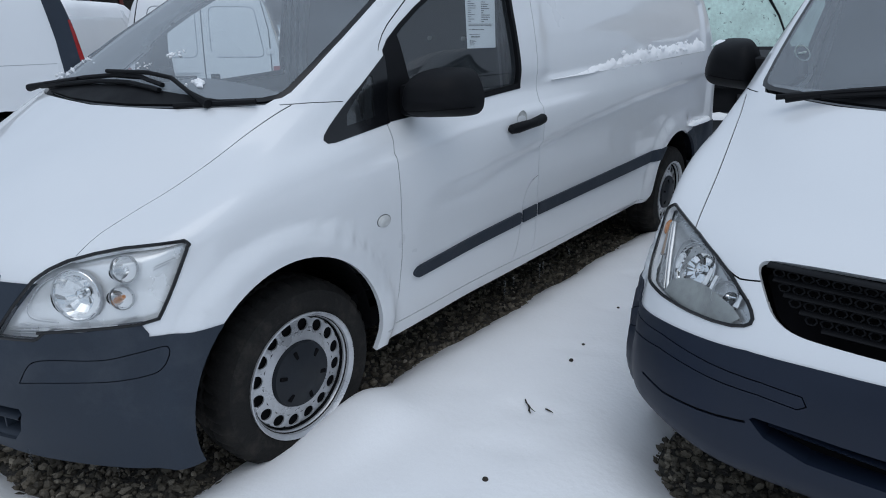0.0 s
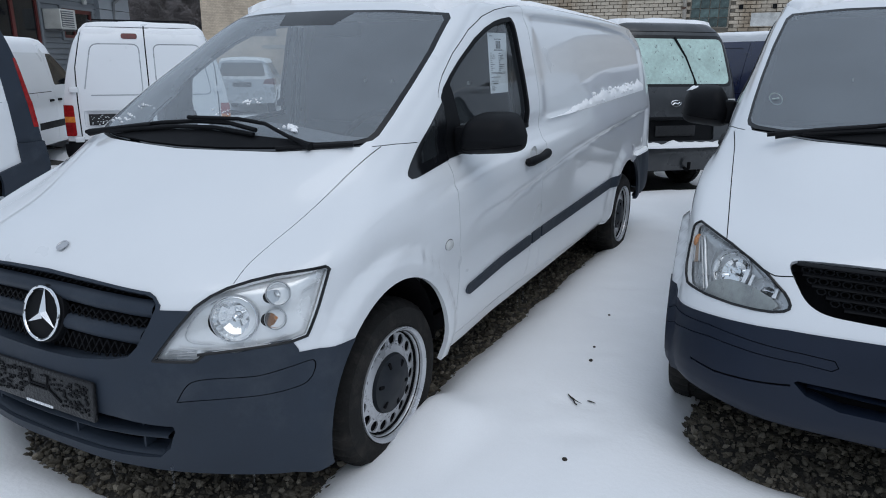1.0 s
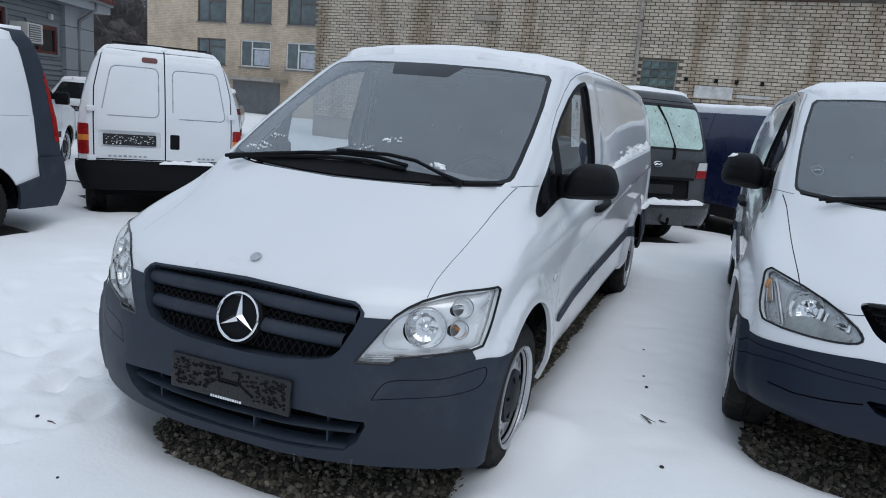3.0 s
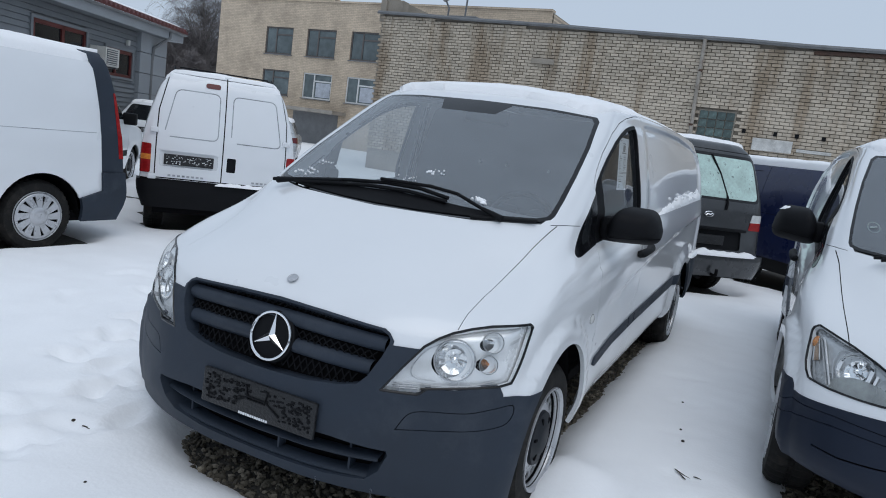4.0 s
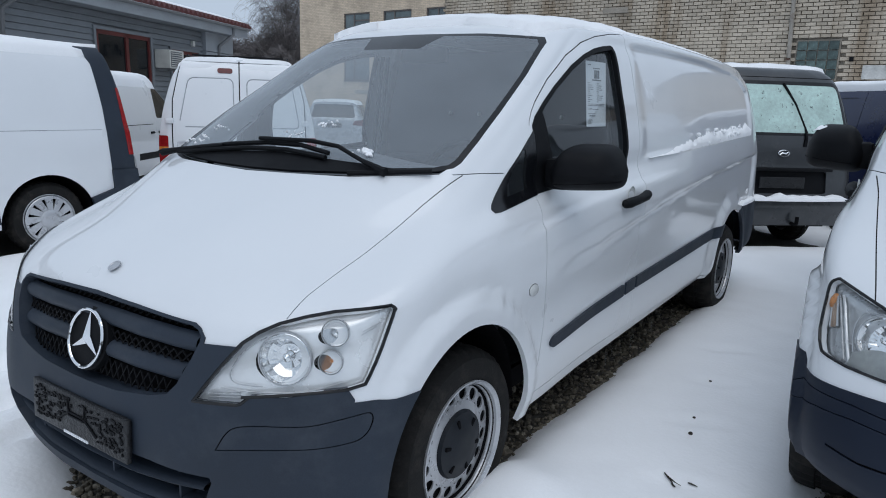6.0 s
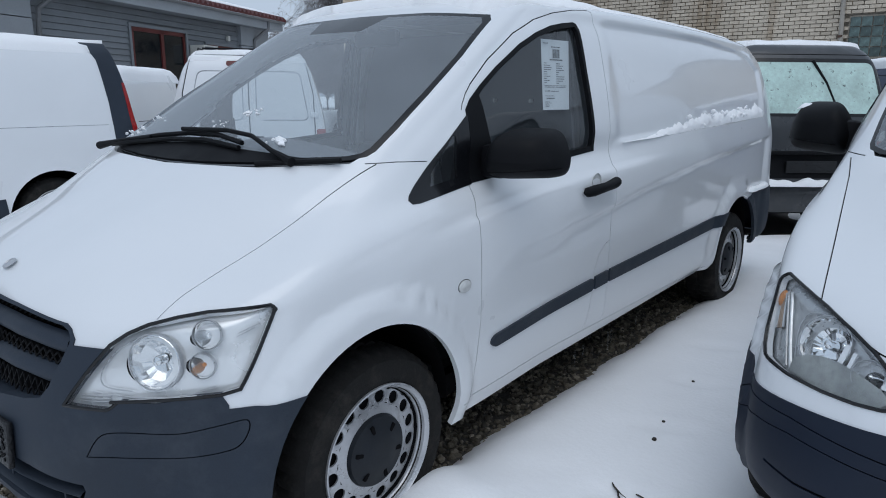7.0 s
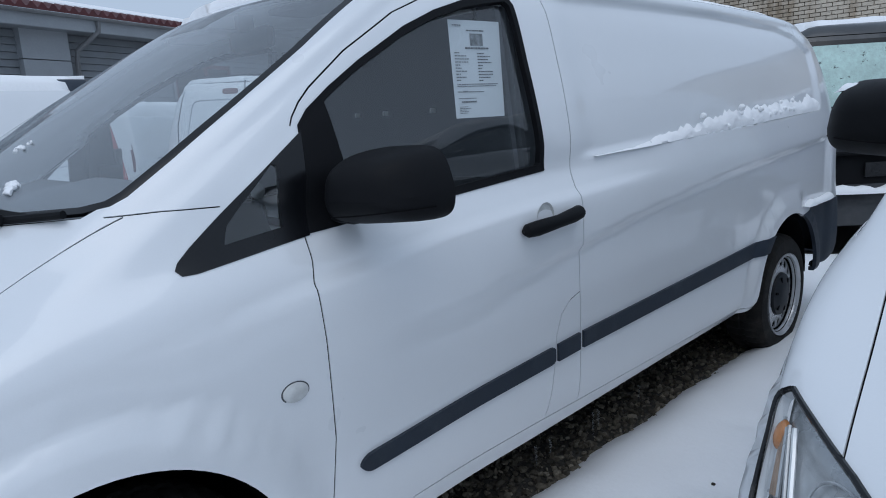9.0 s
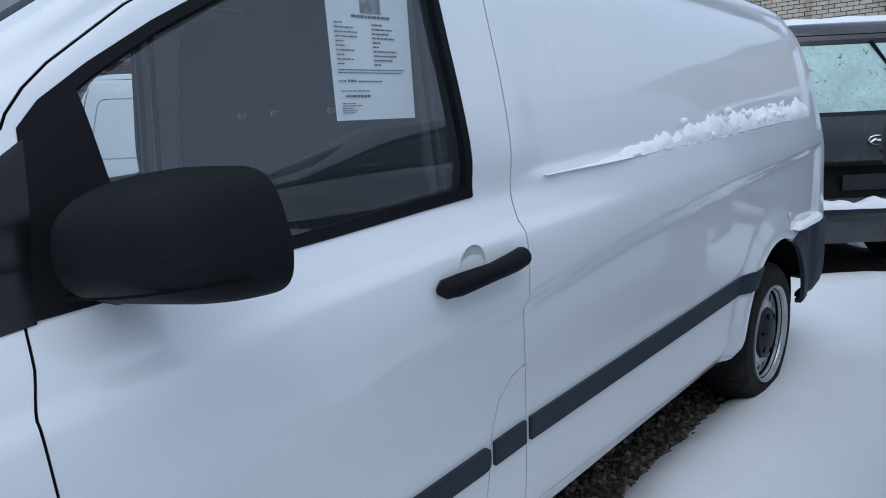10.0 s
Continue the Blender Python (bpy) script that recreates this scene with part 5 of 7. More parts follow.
# ---- other parked vehicles: rear at y = 0, nose towards +y ----
def boxy_net(w, length, levels, rr=0.12, rf=0.35):
    """Rings of a van body. levels: height, how far sides, rear and nose draw in."""
    net = []
    for z, dx, a, b in levels:
        x, y0, y1 = w - dx, a, length - b
        row = [(0, y0), (x * 0.5, y0 + 0.005), (x - rr * 1.6, y0 + 0.015), (x - rr * 0.45, y0 + 0.015 + rr * 0.3), (x - 0.01, y0 + rr * 1.4)]
        row += [(x, y0 + (y1 - y0) * t) for t in (0.2, 0.4, 0.6, 0.8)]
        row += [(x - 0.02, y1 - rf), (x - rf * 0.5, y1 - rf * 0.25), (x * 0.4, y1 - 0.02), (0, y1)]
        net.append([(p, q, z) for p, q in row])
    z, _, a, b = levels[-1]
    net.append([(0, a + 0.25 + (length - a - b - 0.6) * t, z + 0.03) for t in np.linspace(0, 1, 13)])
    return net


def cut_all(faces, outlines, axis, where):
    got = []
    for o in outlines:
        i, faces = cut(faces, o, axis, where)
        got += i
    return got, faces


def rect(x0, x1, z0, z1, r=0.0, n=3):
    o = [(x0, z0), (x1, z0), (x1, z1), (x0, z1)]
    return rounded(o, r, n) if r else o


def closed(o):
    return o + [o[0]]


def plate(parent, x, y, z, w=0.52, h=0.115, seed=1, frost=True):
    pl = new("plate_holder")
    pl.parent = parent
    pl.matrix_basis = pose(x, y, z)
    bm = bmesh.new()
    box(bm, -w / 2, w / 2, -0.012, 0, -h / 2, h / 2, 0.005)
    part("holder_frame", bm, HOLDER, pl, "empty black number plate holder")
    rnd = random.Random(seed)
    bm = bmesh.new()
    for k in range(70):
        a, b = rnd.uniform(-w / 2 + 0.02, w / 2 - 0.02), rnd.uniform(-h / 2 + 0.012, h / 2 - 0.012)
        s = rnd.uniform(0.003, 0.008)
        box(bm, a - s, a + s, -0.016, -0.011, b - s * 0.5, b + s * 0.5)
    part("holder_relief", bm, SNOW_GREY if frost else HOLDER, pl)["kind"] = "stuff"


SNOW_GREY = surface("frost_grey", (0.66, 0.67, 0.68), 0.7, grain=80, spread=0.3, blotch=20, blotch_amount=0.4)
# silver paint and lettering, and the shade lines painted along pressed white metal
SILVER_PAINT_AND_SHADE = surface("silver_paint_and_shade", (0.40, 0.42, 0.44), 0.3, metal=0.4, grain=200, spread=0.03, blotch=3, blotch_amount=0.06, coat=0.4)
SLATE_PAINT = surface("slate_paint", (0.028, 0.031, 0.035), 0.32, grain=200, spread=0.03, blotch=3, blotch_amount=0.12, coat=0.4, dirt=((0.06, 0.062, 0.065), 5.0, 0.5, 0.8))
BLUE_PAINT = surface("dark_blue_paint", (0.010, 0.017, 0.062), 0.3, grain=200, spread=0.03, blotch=3, blotch_amount=0.1, coat=0.4)
FROST = surface("frosted_rear_glass", (0.50, 0.66, 0.61), 0.55, grain=25, spread=0.12, blotch=4, blotch_amount=0.15, bump=0.4, bump_scale=60, dirt=((0.03, 0.045, 0.045), 16.0, 0.60, 0.67))
TINT = surface("dark_window", (0.010, 0.012, 0.014), 0.08, blotch=5, blotch_amount=0.2)


def lumps(name, label, pts, h, w, seed):
    """A ragged ridge of snow along points."""
    bm = bmesh.new()
    rows = []
    p = spline(pts, 8)
    for i, q in enumerate(p):
        e = min(i, len(p) - 1 - i) / 3
        s = min(1, 0.15 + e) * (0.8 + 0.5 * noise.noise(Vector((i * 0.37, seed, 0))))
        d = p[min(i + 1, len(p) - 1)] - p[max(i - 1, 0)]
        nrm = np.array([d[1], -d[0], 0]) / max(math.hypot(d[0], d[1]), 1e-6)
        row = []
        for k in range(8):
            a = math.pi * k / 7
            off = nrm * w / 2 * math.cos(a) * (0.8 + 0.4 * s)
            row.append(bm.verts.new((q[0] + off[0], q[1] + off[1], q[2] + h * s * math.sin(a) + 0.004 * noise.noise(Vector((i, k, seed))))))
        rows.append(row)
    for a, b in zip(rows, rows[1:]):
        for k in range(7):
            bm.faces.new((a[k], a[k + 1], b[k + 1], b[k]))
    bmesh.ops.recalc_face_normals(bm, faces=bm.faces)
    ob = part(name, bm, SNOW, None, "", True)
    return tagged(ob, label, "snow", kind="stuff")


def roof_snow(faces, m, depth, label, zmin, seed, ymin=0.1):
    top, _ = cut(faces, [(-0.95, ymin), (0.95, ymin), (0.95, 5.4), (-0.95, 5.4)], "z", lambda c, n: c[2] > zmin and n[2] > 0.3)
    snow_faces(top, lambda p: depth, "roof_snow", label, m, seed)


def wheels(parent, w, ys, cover, r=0.335):
    for y in ys:
        for s in (1, -1):
            arch_liner(parent, y, s, 0.40, 0.34, w - 0.05)
            steel_wheel(parent, s * (w - 0.03), y, r, s, cover)


def grey_sided_van():
    """White panel van seen from its closed rear doors."""
    m = pose(-4.244, 3.012, 0, 0, 0, 50.3)
    van = thing("panel_van", "white panel van with closed rear doors and dark bumper", "van", m)
    f = shell(boxy_net(0.86, 4.1, [(0.36, 0.06, 0.02, 0.1), (0.55, 0.0, -0.02, 0), (0.72, 0.0, 0.0, 0.0), (1.0, 0.0, 0.0, 0.05), (1.25, 0.03, 0.02, 0.7), (1.5, 0.09, 0.06, 1.1), (1.72, 0.16, 0.11, 1.5),
                                   (1.84, 0.25, 0.16, 1.7), (1.90, 0.36, 0.24, 1.8)], 0.10), [3, 3, 4, 4, 4, 4, 4, 3, 2], [4, 5, 5, 5, 6, 8, 8, 8, 8, 5, 4, 3])
    for y in (0.75, 3.3):
        _, f = cut(f, arc2(y, 0.335, 0.40, 28), "x")
    rear = lambda c, n: c[1] < 0.30 and n[1] < -0.3
    b, f = cut(f, [(-1, 0.2), (1, 0.2), (1, 0.68), (-1, 0.68)], "y", lambda c, n: c[1] < 0.35)
    b2, b = cut(b, [(-1, 0.655), (1, 0.655), (1, 0.68), (-1, 0.68)], "y")
    panel("rear_bumper", b, BLACK_PLASTIC, van, "black plastic rear bumper", 0.03, 0.05)
    panel("rear_apron", b2, BLACK_PLASTIC, van, "", 0.0)
    for s in (1, -1):
        q = rect(0.745, 0.90, 0.735, 1.06, 0.02)
        t, f = cut(f, q if s > 0 else mirror2(q), "y", lambda c, n: c[1] < 0.16)
        lo, hi = cut(t, rect(-1, 1, 0.7, 0.85), "y")
        am, hi = cut(hi, rect(-1, 1, 0.88, 0.94), "y")
        tl = panel("tail_lamp", hi, RED_LENS, van, "red and amber tail lamp", 0.006, 0.02)
        panel("lower_lens", lo, RED_LENS, tl, "", 0.006, 0.02)
        panel("indicator", am, AMBER, tl, "amber band", 0.004, 0.02)
    hl, f = cut(f, rect(-0.215, -0.055, 1.745, 1.80, 0.025), "y", rear)
    panel("brake_light", hl, RED_DARK, van, "dark red high brake light", 0.006, 0.012)
    pr, f = cut(f, rect(-0.655, -0.035, 0.825, 1.0, 0.03), "y", rear)
    panel("plate_recess", pr, WHITE, van, "", -0.018, 0.0)
    plate(van, -0.345, 0.0, 0.905, 0.53, 0.12, 3)
    hd, f = cut(f, rect(0.065, 0.165, 0.82, 0.985, 0.015), "y", rear)
    panel("door_handle", hd, BLACK_PLASTIC, van, "black recessed door handle", -0.01, 0.0)
    gaps = []
    lines = [[(0.015, 0.69), (0.015, 1.885)], [(-0.70, 0.69), (-0.70, 1.1), (-0.69, 1.45), (-0.60, 1.86)], [(0.73, 0.69), (0.73, 1.1), (0.72, 1.45), (0.63, 1.86)], [(-0.70, 0.69), (0.73, 0.69)], [(-0.60, 1.865), (0.63, 1.865)]]
    for ln in lines:
        for o in strip(ln, 0.013):
            i, f = cut(f, o, "y", rear)
            gaps += i
    panel("door_gap", gaps, GAP, van, "", -0.008)
    # grey strips put the shade of the pressed door edges into colour
    edge_shade = []
    for x0, x1 in ((-0.60, -0.05), (0.095, 0.665)):
        k = 1 if x0 < 0 else -1
        o = rounded([(x0 - (0.03 if k > 0 else 0), 1.16), (x1, 1.16), (x1 - (0.0 if k > 0 else 0.09), 1.69), (x0 + (0.08 if k > 0 else 0.0), 1.69)], 0.07, 4)
        for a in strip(closed(o)[4:], 0.012):
            i, f = cut(f, a, "y", rear)
            edge_shade += i
    panel("pressing_shade", edge_shade, SILVER_PAINT_AND_SHADE, van, "", -0.007)
    lo2, f = cut(f, [(-2, 0.3), (5, 0.3), (5, 0.62), (-2, 0.62)], "x", lambda c, n: abs(n[0]) > 0.8)
    panel("side_cladding", lo2, BLACK_PLASTIC, van, "", 0.008, 0.01)
    panel("body", f, WHITE, van, "", 0, 0.02)
    for s in (-1, 1):
        for z in (0.70, 1.22):
            bm = bmesh.new()
            box(bm, s * 0.725 - 0.045, s * 0.725 + 0.045, -0.02, 0.03, z - 0.03, z + 0.03, 0.012)
            hg = part("hinge", bm, WHITE, van, "", True)
            if z > 1:
                hg.location.y = 0.02
    for s in (-1, 1):
        bm = bmesh.new()
        tube(bm, [(s * 0.55, 0.35, 1.90), (s * 0.55, 0.45, 1.945), (s * 0.55, 2.0, 1.955), (s * 0.55, 2.2, 1.91)], 0.009, 6)
        part("roof_rail", bm, BLACK_PLASTIC, van)
    bm = bmesh.new()
    tube(bm, [(-0.5, 0.40, 1.945), (0.5, 0.40, 1.945)], 0.009, 6)
    for x in (-0.25, 0.25):
        tube(bm, [(x, 0.40, 1.945), (x, 0.42, 1.90)], 0.01, 5)
    part("roof_bar", bm, BLACK_PLASTIC, van)
    for x0, x1 in ((-0.56, -0.18), (0.36, 0.56)):
        bm = bmesh.new()
        x = x0
        while x < x1:
            box(bm, x, x + 0.03, -0.004, 0.004, 0.715, 0.735)
            x += 0.05
        part("rear_lettering", bm, SILVER_PAINT_AND_SHADE, van, "silver unreadable lettering")["kind"] = "stuff"
    wheels(van, 0.82, (0.75, 3.3), False)
    bm = bmesh.new()
    box(bm, -0.7, 0.7, 0.1, 3.9, 0.28, 0.40)
    part("underbody", bm, GAP, van)
    roof_snow(f, m, 0.025, "thin snow on the van roof", 1.80, 3)
    p = [m @ Vector(v) for v in ((-0.05, -0.035, 0.655), (0.15, -0.04, 0.66), (0.35, -0.035, 0.658), (0.55, -0.02, 0.655))]
    lumps("bumper_snow", "lump of snow lying on the bumper", [tuple(v) for v in p], 0.045, 0.07, 4)


RED_DARK = surface("dark_red_lens", (0.10, 0.010, 0.012), 0.15, blotch=20, blotch_amount=0.2)


def long_van():
    """White panel van seen from the side, its rear with tall red lamps."""
    m = pose(-5.36, 1.93, 0, 0, 0, 180)
    van = thing("panel_van", "white panel van with black rear pillar and wheel cover", "van", m)
    f = shell(boxy_net(0.95, 5.17, [(0.28, 0.05, 0.06, 0.1), (0.50, 0.0, 0.0, 0), (0.75, 0.0, 0.02, 0.05), (1.13, 0.0, 0.06, 0.3), (1.16, 0.006, 0.065, 0.4), (1.5, 0.03, 0.12, 1.0), (1.75, 0.07, 0.18, 1.35),
                                   (1.87, 0.14, 0.22, 1.5), (1.92, 0.30, 0.30, 1.6)], 0.09), [3, 4, 4, 1, 5, 4, 3, 3, 2], [3, 3, 4, 5, 7, 12, 12, 12, 12, 5, 4, 3])
    for y in (0.89, 4.07):
        _, f = cut(f, arc2(y, 0.335, 0.41, 36), "x")
    sideways = lambda c, n: abs(c[0]) > 0.55
    b, f = cut_all(f, [[(-0.3, 0.1), (0.54, 0.1), (0.54, 0.50), (0.29, 0.58), (-0.3, 0.58)], [(-0.3, 0.58), (0.29, 0.58), (0.30, 0.76), (-0.3, 0.76)]], "x", None)
    panel("rear_bumper", b, GREY_PLASTIC, van, "dark plastic rear bumper", 0.03, 0.04)
    for s in (1, -1):
        wh = lambda c, n, s=s: c[0] * s > 0.4
        t, f = cut(f, [(-0.2, 0.90), (0.115, 0.90), (0.195, 1.54), (-0.2, 1.58)], "x", wh)
        panel("tail_lamp", t, RED_LENS, van, "tall red tail lamp", 0.010, 0.02)
        t, f = cut_all(f, [[(-0.2, 0.76), (0.295, 0.76), (0.34, 1.35), (-0.2, 1.35)], [(-0.2, 1.35), (0.34, 1.35), (0.40, 1.75), (-0.2, 1.75)], [(-0.2, 1.75), (0.40, 1.75), (0.49, 1.905), (-0.2, 1.905)]],
                       "x", lambda c, n, s=s: c[0] * s > 0.5)
        panel("rear_pillar", t, GREY_PLASTIC, van, "black rear pillar trim", 0.006, 0.02)
        for y0, y1 in ((1.33, 1.69), (1.715, 2.77)):
            t, f = cut(f, [(y0 - 0.03 if y0 < 1.5 else y0, 0.335), (y1, 0.335), (y1, 0.505), (y0, 0.525)], "x", lambda c, n, s=s: c[0] * s > 0.6)
            panel("side_moulding", t, GREY_PLASTIC, van, "", 0.008, 0.012)
        # the side crease's shade is painted as a thin grey strip
        seam = []
        for o in strip([(0.37, 1.145), (3.47, 1.125)], 0.006):
            i, f = cut(f, o, "x", lambda c, n, s=s: c[0] * s > 0.6)
            seam += i
        panel("crease_shade", seam, SILVER_PAINT_AND_SHADE, van, "", -0.003)
    panel("body", f, WHITE, van, "", 0, 0.02)
    wheels(van, 0.93, (0.89, 4.07), True)
    bm = bmesh.new()
    box(bm, -0.8, 0.8, 0.15, 4.6, 0.26, 0.36)
    part("underbody", bm, GAP, van)
    roof_snow(f, m, 0.045, "snow on the long van roof", 1.82, 5)


def slate_minibus():
    """Dark grey minibus with a snowed-up rear window."""
    m = pose(0.79, 6.15, 0, 0, 0, 43)
    van = thing("minibus", "dark grey minibus with frosted rear window", "van", m)
    f = shell(boxy_net(0.88, 4.4, [(0.34, 0.06, 0.0, 0.1), (0.50, 0.0, -0.03, 0), (0.62, 0.0, -0.02, 0), (0.95, 0.0, 0.03, 0.0), (1.22, 0.015, 0.05, 0.2), (1.5, 0.05, 0.13, 0.9), (1.80, 0.12, 0.24, 1.4),
                                   (1.94, 0.22, 0.33, 1.7), (1.99, 0.36, 0.45, 1.8)], 0.14), [3, 3, 4, 4, 4, 4, 3, 3, 2], [4, 5, 5, 6, 6, 8, 8, 8, 8, 4, 4, 3])
    for y in (0.85, 3.6):
        _, f = cut(f, arc2(y, 0.335, 0.38, 24), "x")
    rear = lambda c, n: c[1] < 0.5 and n[1] < -0.25
    w, f = cut(f, rounded([(-0.76, 1.27), (0.76, 1.27), (0.70, 1.84), (-0.70, 1.84)], 0.08), "y", rear)
    g, rim = cut(w, rounded([(-0.72, 1.30), (0.72, 1.30), (0.66, 1.80), (-0.66, 1.80)], 0.07), "y")
    panel("rear_window", g, FROST, van, "greenish rear window under frost", 0.004)
    panel("window_rim", rim, BLACK_GLOSS, van, "", 0.002)
    b, f = cut(f, rect(-1, 1, 0.2, 0.60), "y", lambda c, n: c[1] < 0.4)
    panel("rear_bumper", b, SLATE_PAINT, van, "dark grey rear bumper", 0.07, 0.08)
    for s in (1, -1):
        q = rounded([(0.62, 0.93), (0.92, 0.93), (0.92, 1.13), (0.66, 1.13)], 0.02)
        t, f = cut(f, q if s > 0 else mirror2(q), "y", lambda c, n: c[1] < 0.4)
        r, c = cut(t, rect(-1, 1, 0.90, 1.03), "y")
        tl = panel("tail_lamp", r, RED_LENS, van, "red and clear tail lamp", 0.008, 0.02)
        panel("clear_lens", c, SILVER_WHITE, tl, "", 0.008, 0.02)
    pr, f = cut(f, rect(-0.52, 0.52, 0.66, 0.90, 0.03), "y", rear)
    panel("plate_recess", pr, BLACK_PLASTIC, van, "", -0.02)
    plate(van, 0.0, 0.005, 0.775, 0.52, 0.12, 9, False)
    bm = bmesh.new()
    box(bm, -0.55, 0.55, -0.035, 0.03, 0.90, 0.935, 0.01)
    part("tailgate_bar", bm, BLACK_PLASTIC, van, "", True)
    gaps = []
    for o in strip([(-0.80, 0.64), (-0.80, 1.2), (-0.72, 1.88), (0.72, 1.88), (0.80, 1.2), (0.80, 0.64)], 0.008):
        i, f = cut(f, o, "y", rear)
        gaps += i
    panel("door_gap", gaps, GAP, van, "", -0.008)
    sg = []
    for y0, y1 in ((0.45, 1.5), (1.6, 2.5)):
        i, f = cut(f, [(y0, 1.28), (y1, 1.28), (y1, 1.72), (y0, 1.72)], "x", lambda c, n: abs(n[0]) > 0.7)
        sg += i
    panel("side_glass", sg, TINT, van, "", 0.002)
    panel("body", f, SLATE_PAINT, van, "", 0, 0.02)
    bm = bmesh.new()
    tube(bm, [(0.063 * math.cos(2 * math.pi * i / 24), 0, 0.034 * math.sin(2 * math.pi * i / 24)) for i in range(25)], 0.006, 6)
    tube(bm, [(-0.052, 0, -0.018), (-0.02, 0, 0.004), (0.02, 0, -0.004), (0.052, 0, 0.018)], [0.004, 0.009, 0.009, 0.004], 6)
    e = part("emblem", bm, CHROME, van, "oval chrome emblem", True)
    e.matrix_basis = pose(0, 0.028, 1.085, -5)
    bm = bmesh.new()
    tube(bm, [(0.24, 0.055, 1.16), (0.25, 0.045, 1.25), (0.24, 0.085, 1.36)], [0.03, 0.016, 0.012], 6)
    tube(bm, [(0.26, 0.07, 1.30), (0.15, 0.165, 1.60), (0.02, 0.23, 1.82)], 0.014, 6)
    part("rear_wiper", bm, BLACK_PLASTIC, van)
    bm = bmesh.new()
    tube(bm, [(0.12, -0.02, 0.36), (0.12, -0.12, 0.34), (0.12, -0.16, 0.36), (0.12, -0.16, 0.43)], 0.02, 8)
    part("tow_hook", bm, GAP, van)
    wheels(van, 0.84, (0.85, 3.6), False, 0.325)
    bm = bmesh.new()
    box(bm, -0.7, 0.7, 0.2, 4.1, 0.27, 0.40)
    part("underbody", bm, GAP, van)
    roof_snow(f, m, 0.045, "snow on the minibus roof", 1.945, 8, 0.42)
    p = [m @ Vector(v) for v in ((-0.78, 0.01, 0.592), (-0.4, -0.055, 0.592), (0, -0.07, 0.592), (0.4, -0.055, 0.592), (0.80, 0.01, 0.592))]
    lumps("bumper_snow", "thick snow lying on the minibus bumper", [tuple(v) for v in p], 0.075, 0.13, 6)
    rnd = random.Random(5)
    for k in range(9):
        bm = bmesh.new()
        x = rnd.uniform(0.3, 0.85)
        tube(bm, [(x, -0.05, 0.36), (x, -0.05, 0.36 - rnd.uniform(0.05, 0.14))], [0.006, 0.001], 5)
        part("icicle", bm, LENS, van)


def blue_van():
    m = pose(2.75, 8.2, 0, 0, 0, 45)
    van = thing("panel_van", "dark blue van with snow on its roof", "van", m)
    f = shell(boxy_net(0.92, 4.7, [(0.30, 0.05, 0.05, 0.1), (0.55, 0.0, 0.0, 0), (1.0, 0.0, 0.02, 0.05), (1.25, 0.01, 0.04, 0.6), (1.6, 0.07, 0.08, 1.1), (1.82, 0.13, 0.12, 1.5),
                                   (1.92, 0.24, 0.2, 1.7)], 0.1), [3, 4, 3, 4, 4, 3, 2], [3, 3, 4, 5, 6, 8, 8, 8, 8, 4, 4, 3])
    for y in (1.5, 3.8):
        _, f = cut(f, arc2(y, 0.335, 0.39, 24), "x")
    sd = lambda c, n: abs(n[0]) > 0.6
    g = []
    for o in (rounded([(2.55, 1.27), (3.35, 1.27), (3.05, 1.74), (2.58, 1.74)], 0.05), rounded([(1.35, 1.27), (2.40, 1.27), (2.38, 1.74), (1.37, 1.74)], 0.05)):
        i, f = cut(f, o, "x", sd)
        g.append(i)
    for s in (1, -1):
        panel("front_window", [q for q in g[0] if q[0][0][0] * s > 0], TINT, van, "dark side window", -0.004)
        panel("side_panel", [q for q in g[1] if q[0][0][0] * s > 0], BLUE_PAINT, van, "", -0.012)
    gaps = []
    for ln in ([(2.47, 0.4), (2.47, 1.80)], [(1.28, 0.4), (1.28, 1.8)], [(0.3, 1.12), (3.3, 1.12)]):
        for o in strip(ln, 0.008):
            i, f = cut(f, o, "x", sd)
            gaps += i
    panel("door_gap", gaps, GAP, van, "", -0.008)
    b, f = cut(f, [(-0.5, 0.1), (5, 0.1), (5, 0.48), (-0.5, 0.48)], "x")
    panel("lower_cladding", b, BLACK_PLASTIC, van, "", 0.004, 0.02)
    panel("body", f, BLUE_PAINT, van, "", 0, 0.02)
    wheels(van, 0.88, (1.5, 3.8), False)
    roof_snow(f, m, 0.05, "snow on the blue van roof", 1.84, 12)


